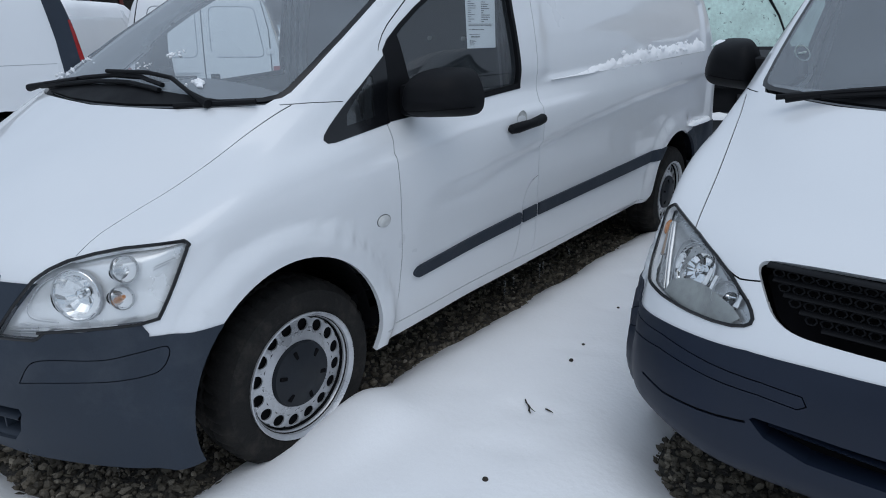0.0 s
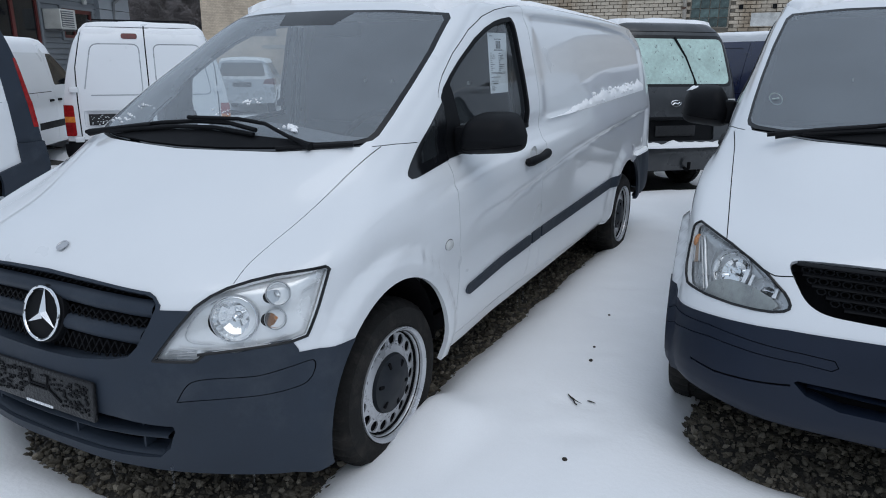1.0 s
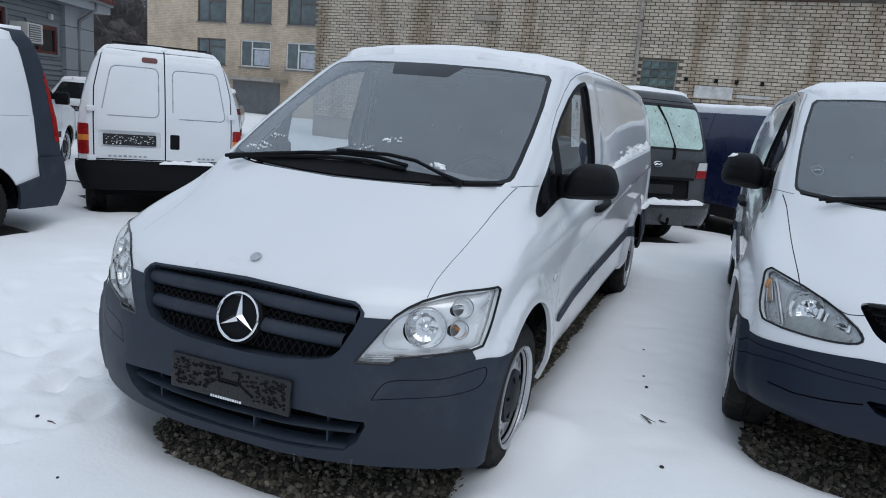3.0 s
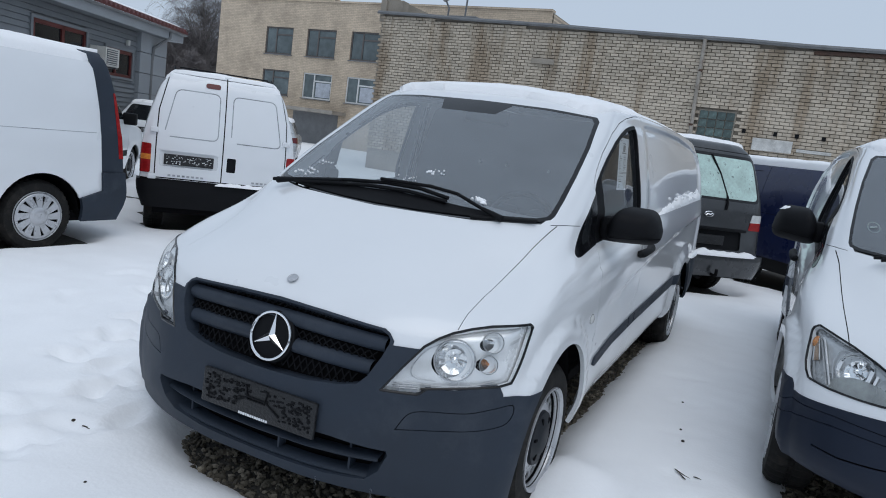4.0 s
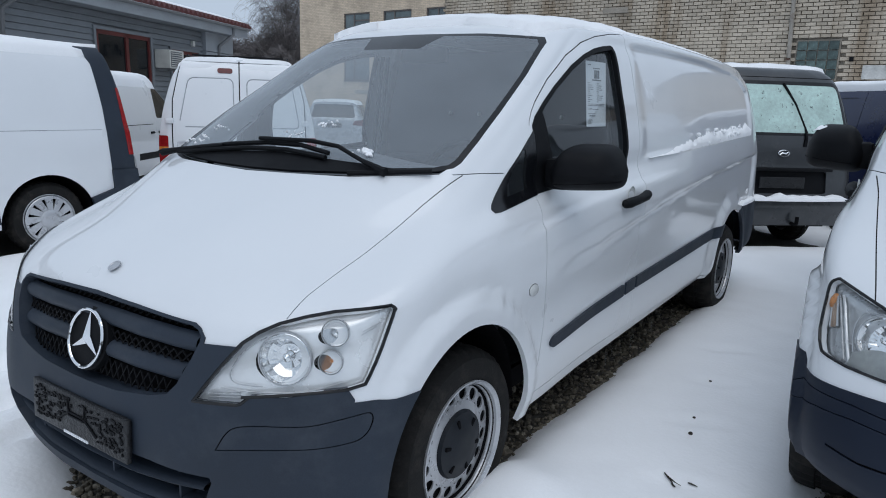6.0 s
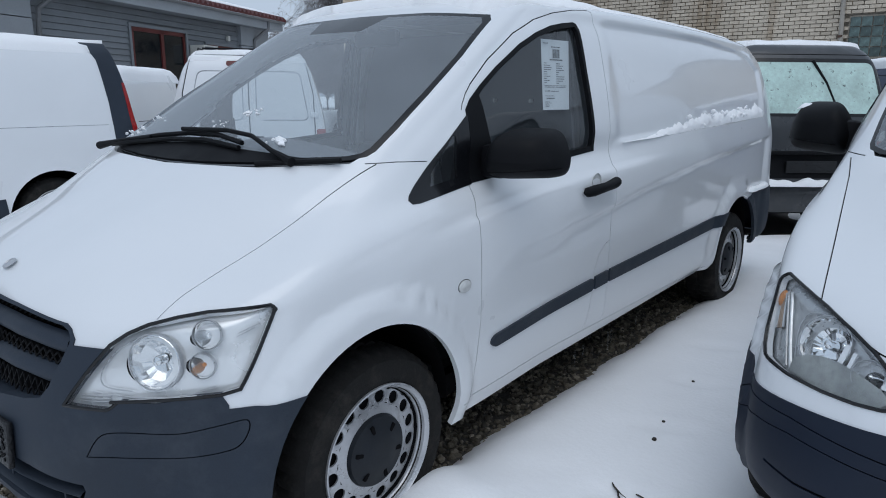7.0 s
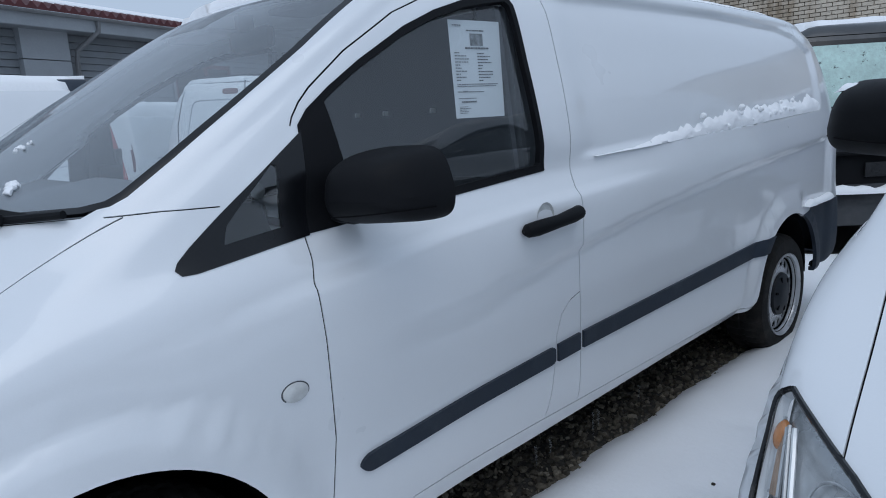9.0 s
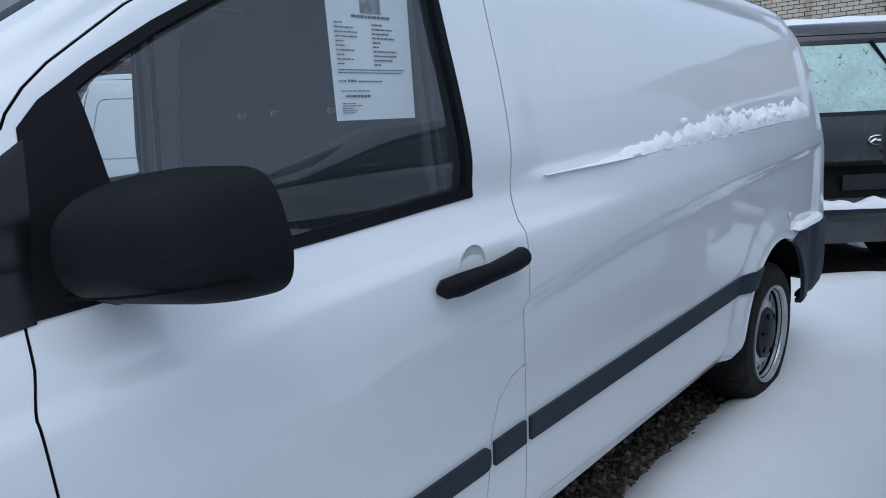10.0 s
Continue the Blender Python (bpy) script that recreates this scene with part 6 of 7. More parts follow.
def small_van():
    m = pose(-7.62, 2.30, 0, 0, 0, 37)
    van = thing("small_van", "white compact van with snow on its side", "van", m)
    f = shell(boxy_net(0.88, 4.2, [(0.28, 0.05, 0.05, 0.1), (0.55, 0.0, 0.0, 0), (0.95, 0.0, 0.02, 0.05), (1.12, 0.015, 0.04, 0.9), (1.4, 0.07, 0.08, 1.3), (1.66, 0.14, 0.14, 1.7),
                                   (1.78, 0.26, 0.25, 1.9)], 0.1), [3, 4, 3, 4, 4, 3, 2], [3, 3, 4, 5, 6, 8, 8, 8, 8, 4, 4, 3])
    for y in (0.75, 3.4):
        _, f = cut(f, arc2(y, 0.32, 0.38, 24), "x")
    sd = lambda c, n: abs(n[0]) > 0.5
    w, f = cut(f, rounded([(1.95, 1.14), (2.95, 1.14), (2.55, 1.58), (2.0, 1.60)], 0.05), "x", sd)
    for s in (1, -1):
        panel("front_window", [q for q in w if q[0][0][0] * s > 0], TINT, van, "dark side window", -0.006)
    mo, f = cut(f, [(1.2, 0.52), (2.9, 0.52), (2.9, 0.62), (1.2, 0.62)], "x", sd)
    panel("side_moulding", mo, BLACK_PLASTIC, van, "", 0.006, 0.01)
    b, f = cut(f, [(-0.3, 0.1), (0.4, 0.1), (0.3, 0.62), (-0.3, 0.62)], "x")
    panel("rear_bumper", b, BLACK_PLASTIC, van, "", 0.01, 0.02)
    gaps = []
    for ln in ([(1.88, 0.35), (1.88, 1.68)], [(2.92, 0.4), (2.98, 1.1)], [(0.5, 1.05), (1.8, 1.05)]):
        for o in strip(ln, 0.009):
            i, f = cut(f, o, "x", sd)
            gaps += i
    panel("door_gap", gaps, GAP, van, "", -0.008)
    for s in (1, -1):
        t, f = cut(f, [(-0.1, 0.9), (0.05, 0.9), (0.10, 1.30), (-0.1, 1.30)], "x", lambda c, n, s=s: c[0] * s > 0.78)
        panel("tail_lamp", t, RED_DARK, van, "dull red tail lamp", 0.006, 0.02)
        for y in (1.72, 2.02):
            bm = bmesh.new()
            tube(bm, [(s * 0.885, y - 0.06, 0.92), (s * 0.91, y, 0.925), (s * 0.885, y + 0.06, 0.92)], 0.018, 6)
            part("handle", bm, BLACK_PLASTIC, van, "", True)
        bm = bmesh.new()
        box(bm, -0.02, 0.20, -0.05, 0.09, -0.10, 0.10, 0.03)
        mr = part("wing_mirror", bm, BLACK_PLASTIC, van, "black wing mirror", True)
        mr.matrix_basis = pose(s * 0.86 - (0 if s > 0 else 0.18), 2.72, 1.16)
    panel("body", f, WHITE, van, "", 0, 0.02)
    wheels(van, 0.85, (0.75, 3.4), False, 0.32)
    roof_snow(f, m, 0.05, "snow on the small van roof", 1.62, 21)


def estate_car(m, paint, label, seed):
    car = thing("estate_car", label, "car", m)
    f = shell(boxy_net(0.88, 4.5, [(0.30, 0.06, 0.06, 0.1), (0.52, 0.0, 0.0, 0), (0.80, 0.0, 0.03, 0.02), (0.96, 0.03, 0.06, 0.25), (1.0, 0.05, 0.10, 1.3), (1.25, 0.16, 0.28, 1.75), (1.42, 0.24, 0.45, 2.0),
                                   (1.48, 0.36, 0.6, 2.1)], 0.16), [3, 4, 3, 2, 4, 3, 2, 2], [3, 3, 4, 5, 6, 7, 7, 7, 7, 4, 4, 3])
    for y in (0.8, 3.55):
        _, f = cut(f, arc2(y, 0.31, 0.36, 24), "x")
    w, f = cut(f, rounded([(-0.62, 1.02), (0.62, 1.02), (0.54, 1.38), (-0.54, 1.38)], 0.06), "y", lambda c, n: c[1] < 0.7)
    panel("rear_window", w, TINT, car, "dark rear window", 0.002)
    sw, f = cut(f, [(0.55, 1.04), (3.1, 1.04), (2.5, 1.37), (0.75, 1.37)], "x", lambda c, n: abs(n[0]) > 0.5)
    panel("side_glass", sw, TINT, car, "", 0.002)
    for s in (1, -1):
        q = [(0.55, 0.82), (0.95, 0.80), (0.95, 0.98), (0.62, 0.94)]
        t, f = cut(f, q if s > 0 else mirror2(q), "y", lambda c, n: c[1] < 0.5)
        panel("tail_lamp", t, RED_DARK, car, "dull red tail lamp", 0.006, 0.02)
    panel("body", f, paint, car, "", 0, 0.02)
    plate(car, 0, 0.015, 0.80, 0.5, 0.12, seed)
    wheels(car, 0.84, (0.8, 3.55), False, 0.31)
    roof_snow(f, m, 0.04, "snow on the car roof", 1.38, seed, 0.5)


grey_sided_van()
long_van()
slate_minibus()
blue_van()
small_van()
estate_car(pose(-12.3, 8.35, 0, 0, 0, 24), WHITE, "white estate car parked by the grey building", 31)
estate_car(pose(-11.7, 11.9, 0.05, 0, 0, 38), SILVER_PAINT_AND_SHADE, "silver estate car under snow before the brick block", 32)


lumps("mirror_snow", "small cap of snow on the wing mirror", [(1.58, 1.80, 1.405), (1.63, 1.79, 1.412), (1.69, 1.785, 1.408)], 0.022, 0.07, 31)
lumps("bumper_snow", "crumbs of snow lying above the bumper end", [(0.918, 3.62, 0.795), (0.925, 3.78, 0.80), (0.92, 3.95, 0.80), (0.90, 4.10, 0.80)], 0.035, 0.05, 33)


# ---- price sheet behind the side window ----
def price_sheet():
    sheet = thing("price_sheet", "white printed sheet hanging behind the van window", "paper")
    a, b, c, d = Vector((0.752, 1.088, 1.392)), Vector((0.752, 1.308, 1.392)), Vector((0.716, 1.335, 1.688)), Vector((0.716, 1.105, 1.684))
    def at(u, v, off=0.0):
        return (a * (1 - u) + b * u) * (1 - v) + (d * (1 - u) + c * u) * v + Vector((off, 0, 0))
    bm = bmesh.new()
    n = 8
    g = [[bm.verts.new(at(i / n, j / n, 0.002 * math.sin(3 * i / n))) for i in range(n + 1)] for j in range(n + 1)]
    for j in range(n):
        for i in range(n):
            bm.faces.new((g[j][i], g[j][i + 1], g[j + 1][i + 1], g[j + 1][i]))
    part("sheet", bm, PAPER, sheet)
    rnd = random.Random(3)
    bm = bmesh.new()
    def bar(u0, u1, v, h):
        q = [at(u, w, 0.0035) for u, w in ((u0, v - h / 2), (u1, v - h / 2), (u1, v + h / 2), (u0, v + h / 2))]
        bm.faces.new([bm.verts.new(p) for p in q])
    def words(u0, u1, v, h):
        u = u0
        while u < u1 - 0.01:
            w = min(rnd.uniform(0.02, 0.06), u1 - u)
            bar(u, u + w, v, h)
            u += w + 0.008
    words(0.06, 0.22, 0.945, 0.012)
    words(0.32, 0.66, 0.895, 0.014)
    words(0.27, 0.75, 0.715, 0.018)
    for k in range(10):
        v = 0.665 - 0.031 * k
        words(0.06, 0.06 + rnd.uniform(0.08, 0.28), v, 0.009)
        words(0.50, 0.50 + rnd.uniform(0.08, 0.30), v - 0.004, 0.011)
    words(0.06, 0.88, 0.345, 0.008)
    words(0.06, 0.84, 0.325, 0.008)
    words(0.06, 0.14, 0.268, 0.009)
    words(0.16, 0.26, 0.270, 0.016)
    words(0.28, 0.58, 0.266, 0.009)
    words(0.07, 0.43, 0.20, 0.007)
    words(0.12, 0.43, 0.165, 0.016)
    for k in range(5):
        words(0.07, 0.07 + rnd.uniform(0.1, 0.24), 0.115 - 0.016 * k, 0.006)
    part("print", bm, INK, sheet)
    bm = bmesh.new()
    q = [at(u, w, 0.0035) for u, w in ((0.38, 0.74), (0.63, 0.74), (0.63, 0.865), (0.38, 0.865))]
    bm.faces.new([bm.verts.new(p) for p in q])
    part("picture", bm, INK_GREY, sheet)
    bm = bmesh.new()
    tube(bm, [at(0.5, 1.0), at(0.5, 1.05) + Vector((0.004, 0, 0)), Vector((0.718, 1.225, 1.722))], 0.004, 6)
    part("hook", bm, BLACK_PLASTIC, sheet)
    return sheet


PAPER = surface("paper", (0.80, 0.82, 0.84), 0.7, grain=50, spread=0.01, blotch=6, blotch_amount=0.02)
INK = surface("ink", (0.10, 0.10, 0.11), 0.8, blotch_amount=0.1)
INK_GREY = surface("printed_picture", (0.22, 0.23, 0.24), 0.8, grain=70, spread=0.5, blotch=30, blotch_amount=0.5)
price_sheet()


# ---- ground, snow and gravel ----
BARE = [(0.05, 1.68, 0.69, 2.42, 0), (2.70, 2.95, 0.82, 2.46, 0), (-5.40, -0.75, 0.92, 2.45, 0),
        (-5.80, 4.33, 0.80, 1.75, 50.3), (-0.60, 7.65, 0.82, 1.9, 43), (1.2, 9.8, 0.85, 1.9, 45), (-8.85, 3.93, 0.78, 1.8, 37), (-13.2, 10.3, 0.78, 1.9, 24), (-12.0, 14.2, 0.75, 1.9, 38)]


def bare_distance(x, y):
    """How far outside the snow-free ground under the vehicles a place lies."""
    best = 9.0
    for cx, cy, hx, hy, a in BARE:
        c, s = math.cos(radians(a)), math.sin(radians(a))
        u, v = (x - cx) * c + (y - cy) * s, -(x - cx) * s + (y - cy) * c
        r = 0.30
        qx, qy = abs(u) - hx + r, abs(v) - hy + r
        d = math.hypot(max(qx, 0), max(qy, 0)) + min(max(qx, qy), 0) - r
        best = min(best, d)
    return best


PRINTS = []
rnd = random.Random(11)
for k in range(44):
    t = k / 43
    PRINTS.append((-0.95 - 1.6 * t + rnd.uniform(-0.25, 0.25), -1.25 + 2.6 * t + rnd.uniform(-0.3, 0.3), rnd.uniform(0, 3.1), rnd.uniform(0.018, 0.045)))
for k in range(12):
    PRINTS.append((rnd.uniform(-3.2, -1.0), rnd.uniform(-1.5, 2.5), rnd.uniform(0, 3.1), rnd.uniform(0.008, 0.02)))
for x, y in ((1.22, 2.3), (1.30, 1.75), (1.45, 0.60), (1.36, 1.20), (1.5, 0.35)):
    PRINTS.append((x, y, 0.4, 0.010))


def snow_height(x, y):
    d = bare_distance(x, y)
    # snow driven against the front wheel
    pile = math.exp(-((x - 0.99) / 0.15) ** 4 - ((y - 0.20) / (0.24 if y < 0.2 else 0.16)) ** 2) if abs(x - 1.0) < 0.5 and abs(y - 0.24) < 0.8 else 0.0
    d += 0.014 * noise.noise(Vector((x * 9, y * 9, 0))) + 0.05 * noise.noise(Vector((x * 2.2, y * 2.2, 4))) + 0.007 * noise.noise(Vector((x * 26, y * 26, 1))) + 0.10 * pile
    t = min(max((d + 0.05) / 0.30, 0), 1)
    h = -0.045 + 0.135 * (t * (2 - t)) + 0.07 * pile
    if d > 0:
        h += 0.030 * noise.noise(Vector((x * 0.9, y * 0.9, 2))) * min(d, 1) + 0.006 * noise.noise(Vector((x * 6, y * 6, 7)))
        # wheel tracks along the lane
        for tx in (-2.55, -1.75):
            w = (x - tx - 0.25 * math.sin(y * 0.5)) / 0.13
            if abs(w) < 2.5:
                h -= 0.016 * math.exp(-w * w)
        for px, py, a, deep in PRINTS:
            ux, uy = x - px, y - py
            if abs(ux) < 0.4 and abs(uy) < 0.4:
                c, s = math.cos(a), math.sin(a)
                e = ((ux * c + uy * s) / 0.15) ** 2 + ((-ux * s + uy * c) / 0.065) ** 2
                h += -deep * math.exp(-e * e) + 0.35 * deep * math.exp(-((e - 1.8) ** 2) * 2)
    return h


def axis_steps(lo, hi, step, far):
    out = [lo - s for s in reversed(far)] + list(np.arange(lo, hi, step)) + [hi + s for s in far]
    return out


FAR = [0.3, 0.7, 1.3, 2.2, 3.5, 5.5, 9, 15, 25, 45, 80, 150, 300]
GRAVEL = surface("gravel_bed", (0.060, 0.056, 0.050), 0.9, grain=60, spread=0.4, blotch=9, blotch_amount=0.35, bump=0.9, bump_scale=55)
xs = axis_steps(-4.6, 3.9, 0.035, FAR)
ys = axis_steps(-2.6, 6.6, 0.04, FAR)
verts = [(x, y, snow_height(x, y) if -20 < x < 20 and -20 < y < 25 else 0.09) for y in ys for x in xs]
nx = len(xs)
polys = [(j * nx + i, j * nx + i + 1, (j + 1) * nx + i + 1, (j + 1) * nx + i) for j in range(len(ys) - 1) for i in range(nx - 1)]
me = bpy.data.meshes.new("snow_cover")
me.from_pydata(verts, [], polys)
me.polygons.foreach_set("use_smooth", [True] * len(me.polygons))
tagged(hang("snow_cover", me, SNOW, None), "trodden snow lying over the gravel yard", "snow", kind="structure")
bm = bmesh.new()
box(bm, -310, 310, -310, 310, -0.3, 0.0)
tagged(part("ground", bm, GRAVEL, None), "wet brown gravel yard", "ground", kind="structure")

STONE = surface("gravel_stone", (0.14, 0.126, 0.104), 0.75, grain=120, spread=0.25, blotch=20, blotch_amount=0.2)
nt = STONE.node_tree
geo = nt.nodes.new("ShaderNodeNewGeometry")
isl = ramp(nt, geo.outputs["Random Per Island"], [(0.0, (0.35, 0.33, 0.30)), (0.5, (0.85, 0.82, 0.75)), (0.85, (1.3, 1.25, 1.15)), (1.0, (2.2, 2.15, 2.05))])
pb = nt.nodes["Principled BSDF"]
old = pb.inputs["Base Color"].links[0].from_socket
mx = nt.nodes.new("ShaderNodeMix")
mx.data_type, mx.blend_type = "RGBA", "MULTIPLY"
mx.inputs[0].default_value = 1
nt.links.new(old, mx.inputs[6])
nt.links.new(isl, mx.inputs[7])
nt.links.new(mx.outputs[2], pb.inputs["Base Color"])


def gravel(name, label, zones, count, seed):
    rnd = random.Random(seed)
    ico = bmesh.new()
    bmesh.ops.create_icosphere(ico, subdivisions=1, radius=1)
    base = np.array([v.co for v in ico.verts])
    tri = [[v.index for v in f.verts] for f in ico.faces]
    ico.free()
    verts, faces = [], []
    total = sum((x1 - x0) * (y1 - y0) for x0, x1, y0, y1 in zones)
    for x0, x1, y0, y1 in zones:
        for k in range(int(count * (x1 - x0) * (y1 - y0) / total)):
            x, y = rnd.uniform(x0, x1), rnd.uniform(y0, y1)
            if bare_distance(x, y) > 0.06:
                continue
            s = 0.0045 + 0.015 * rnd.random() ** 2.2
            m = np.array(Euler((rnd.uniform(0, 6), rnd.uniform(0, 6), rnd.uniform(0, 6))).to_matrix())
            sc = np.array([s * rnd.uniform(0.8, 1.5), s * rnd.uniform(0.7, 1.1), s * rnd.uniform(0.45, 0.75)])
            jit = 1 + np.random.RandomState(k % 97).uniform(-0.22, 0.22, (len(base), 1))
            p = (base * jit) * sc
            if rnd.random() < 0.35:
                p = p @ m.T
            else:
                a = rnd.uniform(0, 6)
                p = p @ np.array([[math.cos(a), math.sin(a), 0], [-math.sin(a), math.cos(a), 0], [0, 0, 1]])
            p = p + (x, y, 0.002 + 0.5 * sc[2])
            b = len(verts)
            verts.extend(map(tuple, p))
            faces.extend([b + i for i in t] for t in tri)
    me = bpy.data.meshes.new(name)
    me.from_pydata(verts, [], faces)
    tagged(hang(name, me, STONE, None), label, "gravel", kind="stuff")


gravel("gravel", "loose brown gravel bared under the vans", [(-0.85, 0.98, -0.95, 0.0), (0.30, 0.95, 0.0, 4.2), (-0.85, 0.30, 0.0, 0.5), (1.7, 3.6, 0.42, 1.5), (1.7, 2.1, 1.5, 3.0)], 24000, 3)

# ---- small litter on the snow ----
BARK = surface("twig_bark", (0.035, 0.028, 0.022), 0.9, blotch_amount=0.2)


def twig(x, y, size, turn, seed):
    rnd = random.Random(seed)
    bm = bmesh.new()
    z = snow_height(x, y) + 0.006
    p = Vector((x, y, z))
    pts = [p.copy()]
    a = turn
    for k in range(4):
        a += rnd.uniform(-0.5, 0.5)
        p = p + Vector((math.cos(a), math.sin(a), rnd.uniform(-0.05, 0.08))) * size / 4
        pts.append(p.copy())
    tube(bm, pts, [0.0025, 0.0035, 0.003, 0.002, 0.001], 5)
    ob = part("twig", bm, BARK, None)
    tagged(ob, "dark bit of twig lying on snow", "twig", group="twigs on the snow")


def pebble(x, y, r, seed):
    bm = bmesh.new()
    bmesh.ops.create_icosphere(bm, subdivisions=2, radius=r)
    for v in bm.verts:
        v.co *= 1 + 0.3 * noise.noise(v.co * 60 + Vector((seed, 0, 0)))
        v.co.z *= 0.7
        v.co += Vector((x, y, snow_height(x, y) + r * 0.2))
    ob = part("pebble", bm, BARK, None)
    tagged(ob, "dark pebble lying on the snow", "stone", group="pebbles on the snow")


twig(1.38, 0.64, 0.10, -0.5, 1)
twig(1.44, 0.58, 0.07, 2.0, 2)
twig(1.47, 0.64, 0.04, 0.2, 3)
twig(-0.94, -0.90, 0.05, 0.5, 4)
for i, (x, y, r) in enumerate([(1.262, 1.765, 0.008), (1.325, 1.245, 0.008), (1.36, 1.055, 0.011), (1.53, 0.15, 0.010), 
                               (-1.0, -0.90, 0.009), (-1.3, -1.09, 0.008), (-0.5, -1.19, 0.006), (-1.92, -0.79, 0.008)]):
    pebble(x, y, r, i)


# ---- buildings ----
BRICK = surface("silicate_brick", (0.51, 0.445, 0.36), 0.9, grain=60, spread=0.08, blotch=0.7, blotch_amount=0.12, per_object=0.10, dirt=((0.27, 0.235, 0.19), 0.55, 0.56, 0.8))
nt = BRICK.node_tree
geo = nt.nodes.new("ShaderNodeNewGeometry")
isl = ramp(nt, geo.outputs["Random Per Island"], [(0.0, (0.84, 0.83, 0.81)), (0.5, (1.0, 1.0, 1.0)), (1.0, (1.12, 1.11, 1.10))])
tcg = nt.nodes.new("ShaderNodeNewGeometry").outputs["Position"]
mpg = nt.nodes.new("ShaderNodeMapping")
mpg.inputs["Scale"].default_value = (1.3, 1.0, 0.16)
nt.links.new(tcg, mpg.inputs[0])
run = node(nt, "ShaderNodeTexNoise", Scale=1.0, Detail=6.0, Roughness=0.65)
nt.links.new(mpg.outputs[0], run.inputs["Vector"])
streak = ramp(nt, run.outputs[0], [(0.38, (0.66, 0.60, 0.54)), (0.52, (1.0, 1.0, 1.0))])
pb = nt.nodes["Principled BSDF"]
old = pb.inputs["Base Color"].links[0].from_socket
mx = nt.nodes.new("ShaderNodeMix")
mx.data_type, mx.blend_type = "RGBA", "MULTIPLY"
mx.inputs[0].default_value = 1
nt.links.new(old, mx.inputs[6])
nt.links.new(isl, mx.inputs[7])
m3 = nt.nodes.new("ShaderNodeMix")
m3.data_type, m3.blend_type = "RGBA", "MULTIPLY"
m3.inputs[0].default_value = 1
nt.links.new(mx.outputs[2], m3.inputs[6])
nt.links.new(streak, m3.inputs[7])
nt.links.new(m3.outputs[2], pb.inputs["Base Color"])
MORTAR = surface("mortar", (0.275, 0.245, 0.205), 0.95, grain=30, spread=0.15, blotch=0.8, blotch_amount=0.25)
METAL = surface("weathered_zinc", (0.16, 0.165, 0.17), 0.5, metal=0.3, grain=20, spread=0.1, blotch=2, blotch_amount=0.2)
RUST = surface("rusty_steel", (0.075, 0.042, 0.030), 0.8, grain=30, spread=0.3, blotch=4, blotch_amount=0.3)
PATCH = surface("whitewash", (0.55, 0.55, 0.53), 0.85, grain=20, spread=0.1, blotch=4, blotch_amount=0.25, dirt=((0.3, 0.28, 0.25), 3.0, 0.5, 0.8))
BLOCKS = surface("glass_block", (0.075, 0.11, 0.105), 0.2, grain=12, spread=0.25, blotch=6, blotch_amount=0.3, per_object=0.35)
PIPE = surface("painted_pipe", (0.30, 0.275, 0.24), 0.6, grain=20, spread=0.1, blotch=3, blotch_amount=0.2, dirt=((0.12, 0.08, 0.06), 4.0, 0.55, 0.8))


def roof_at(x):
    return 5.50 - 0.0275 * x


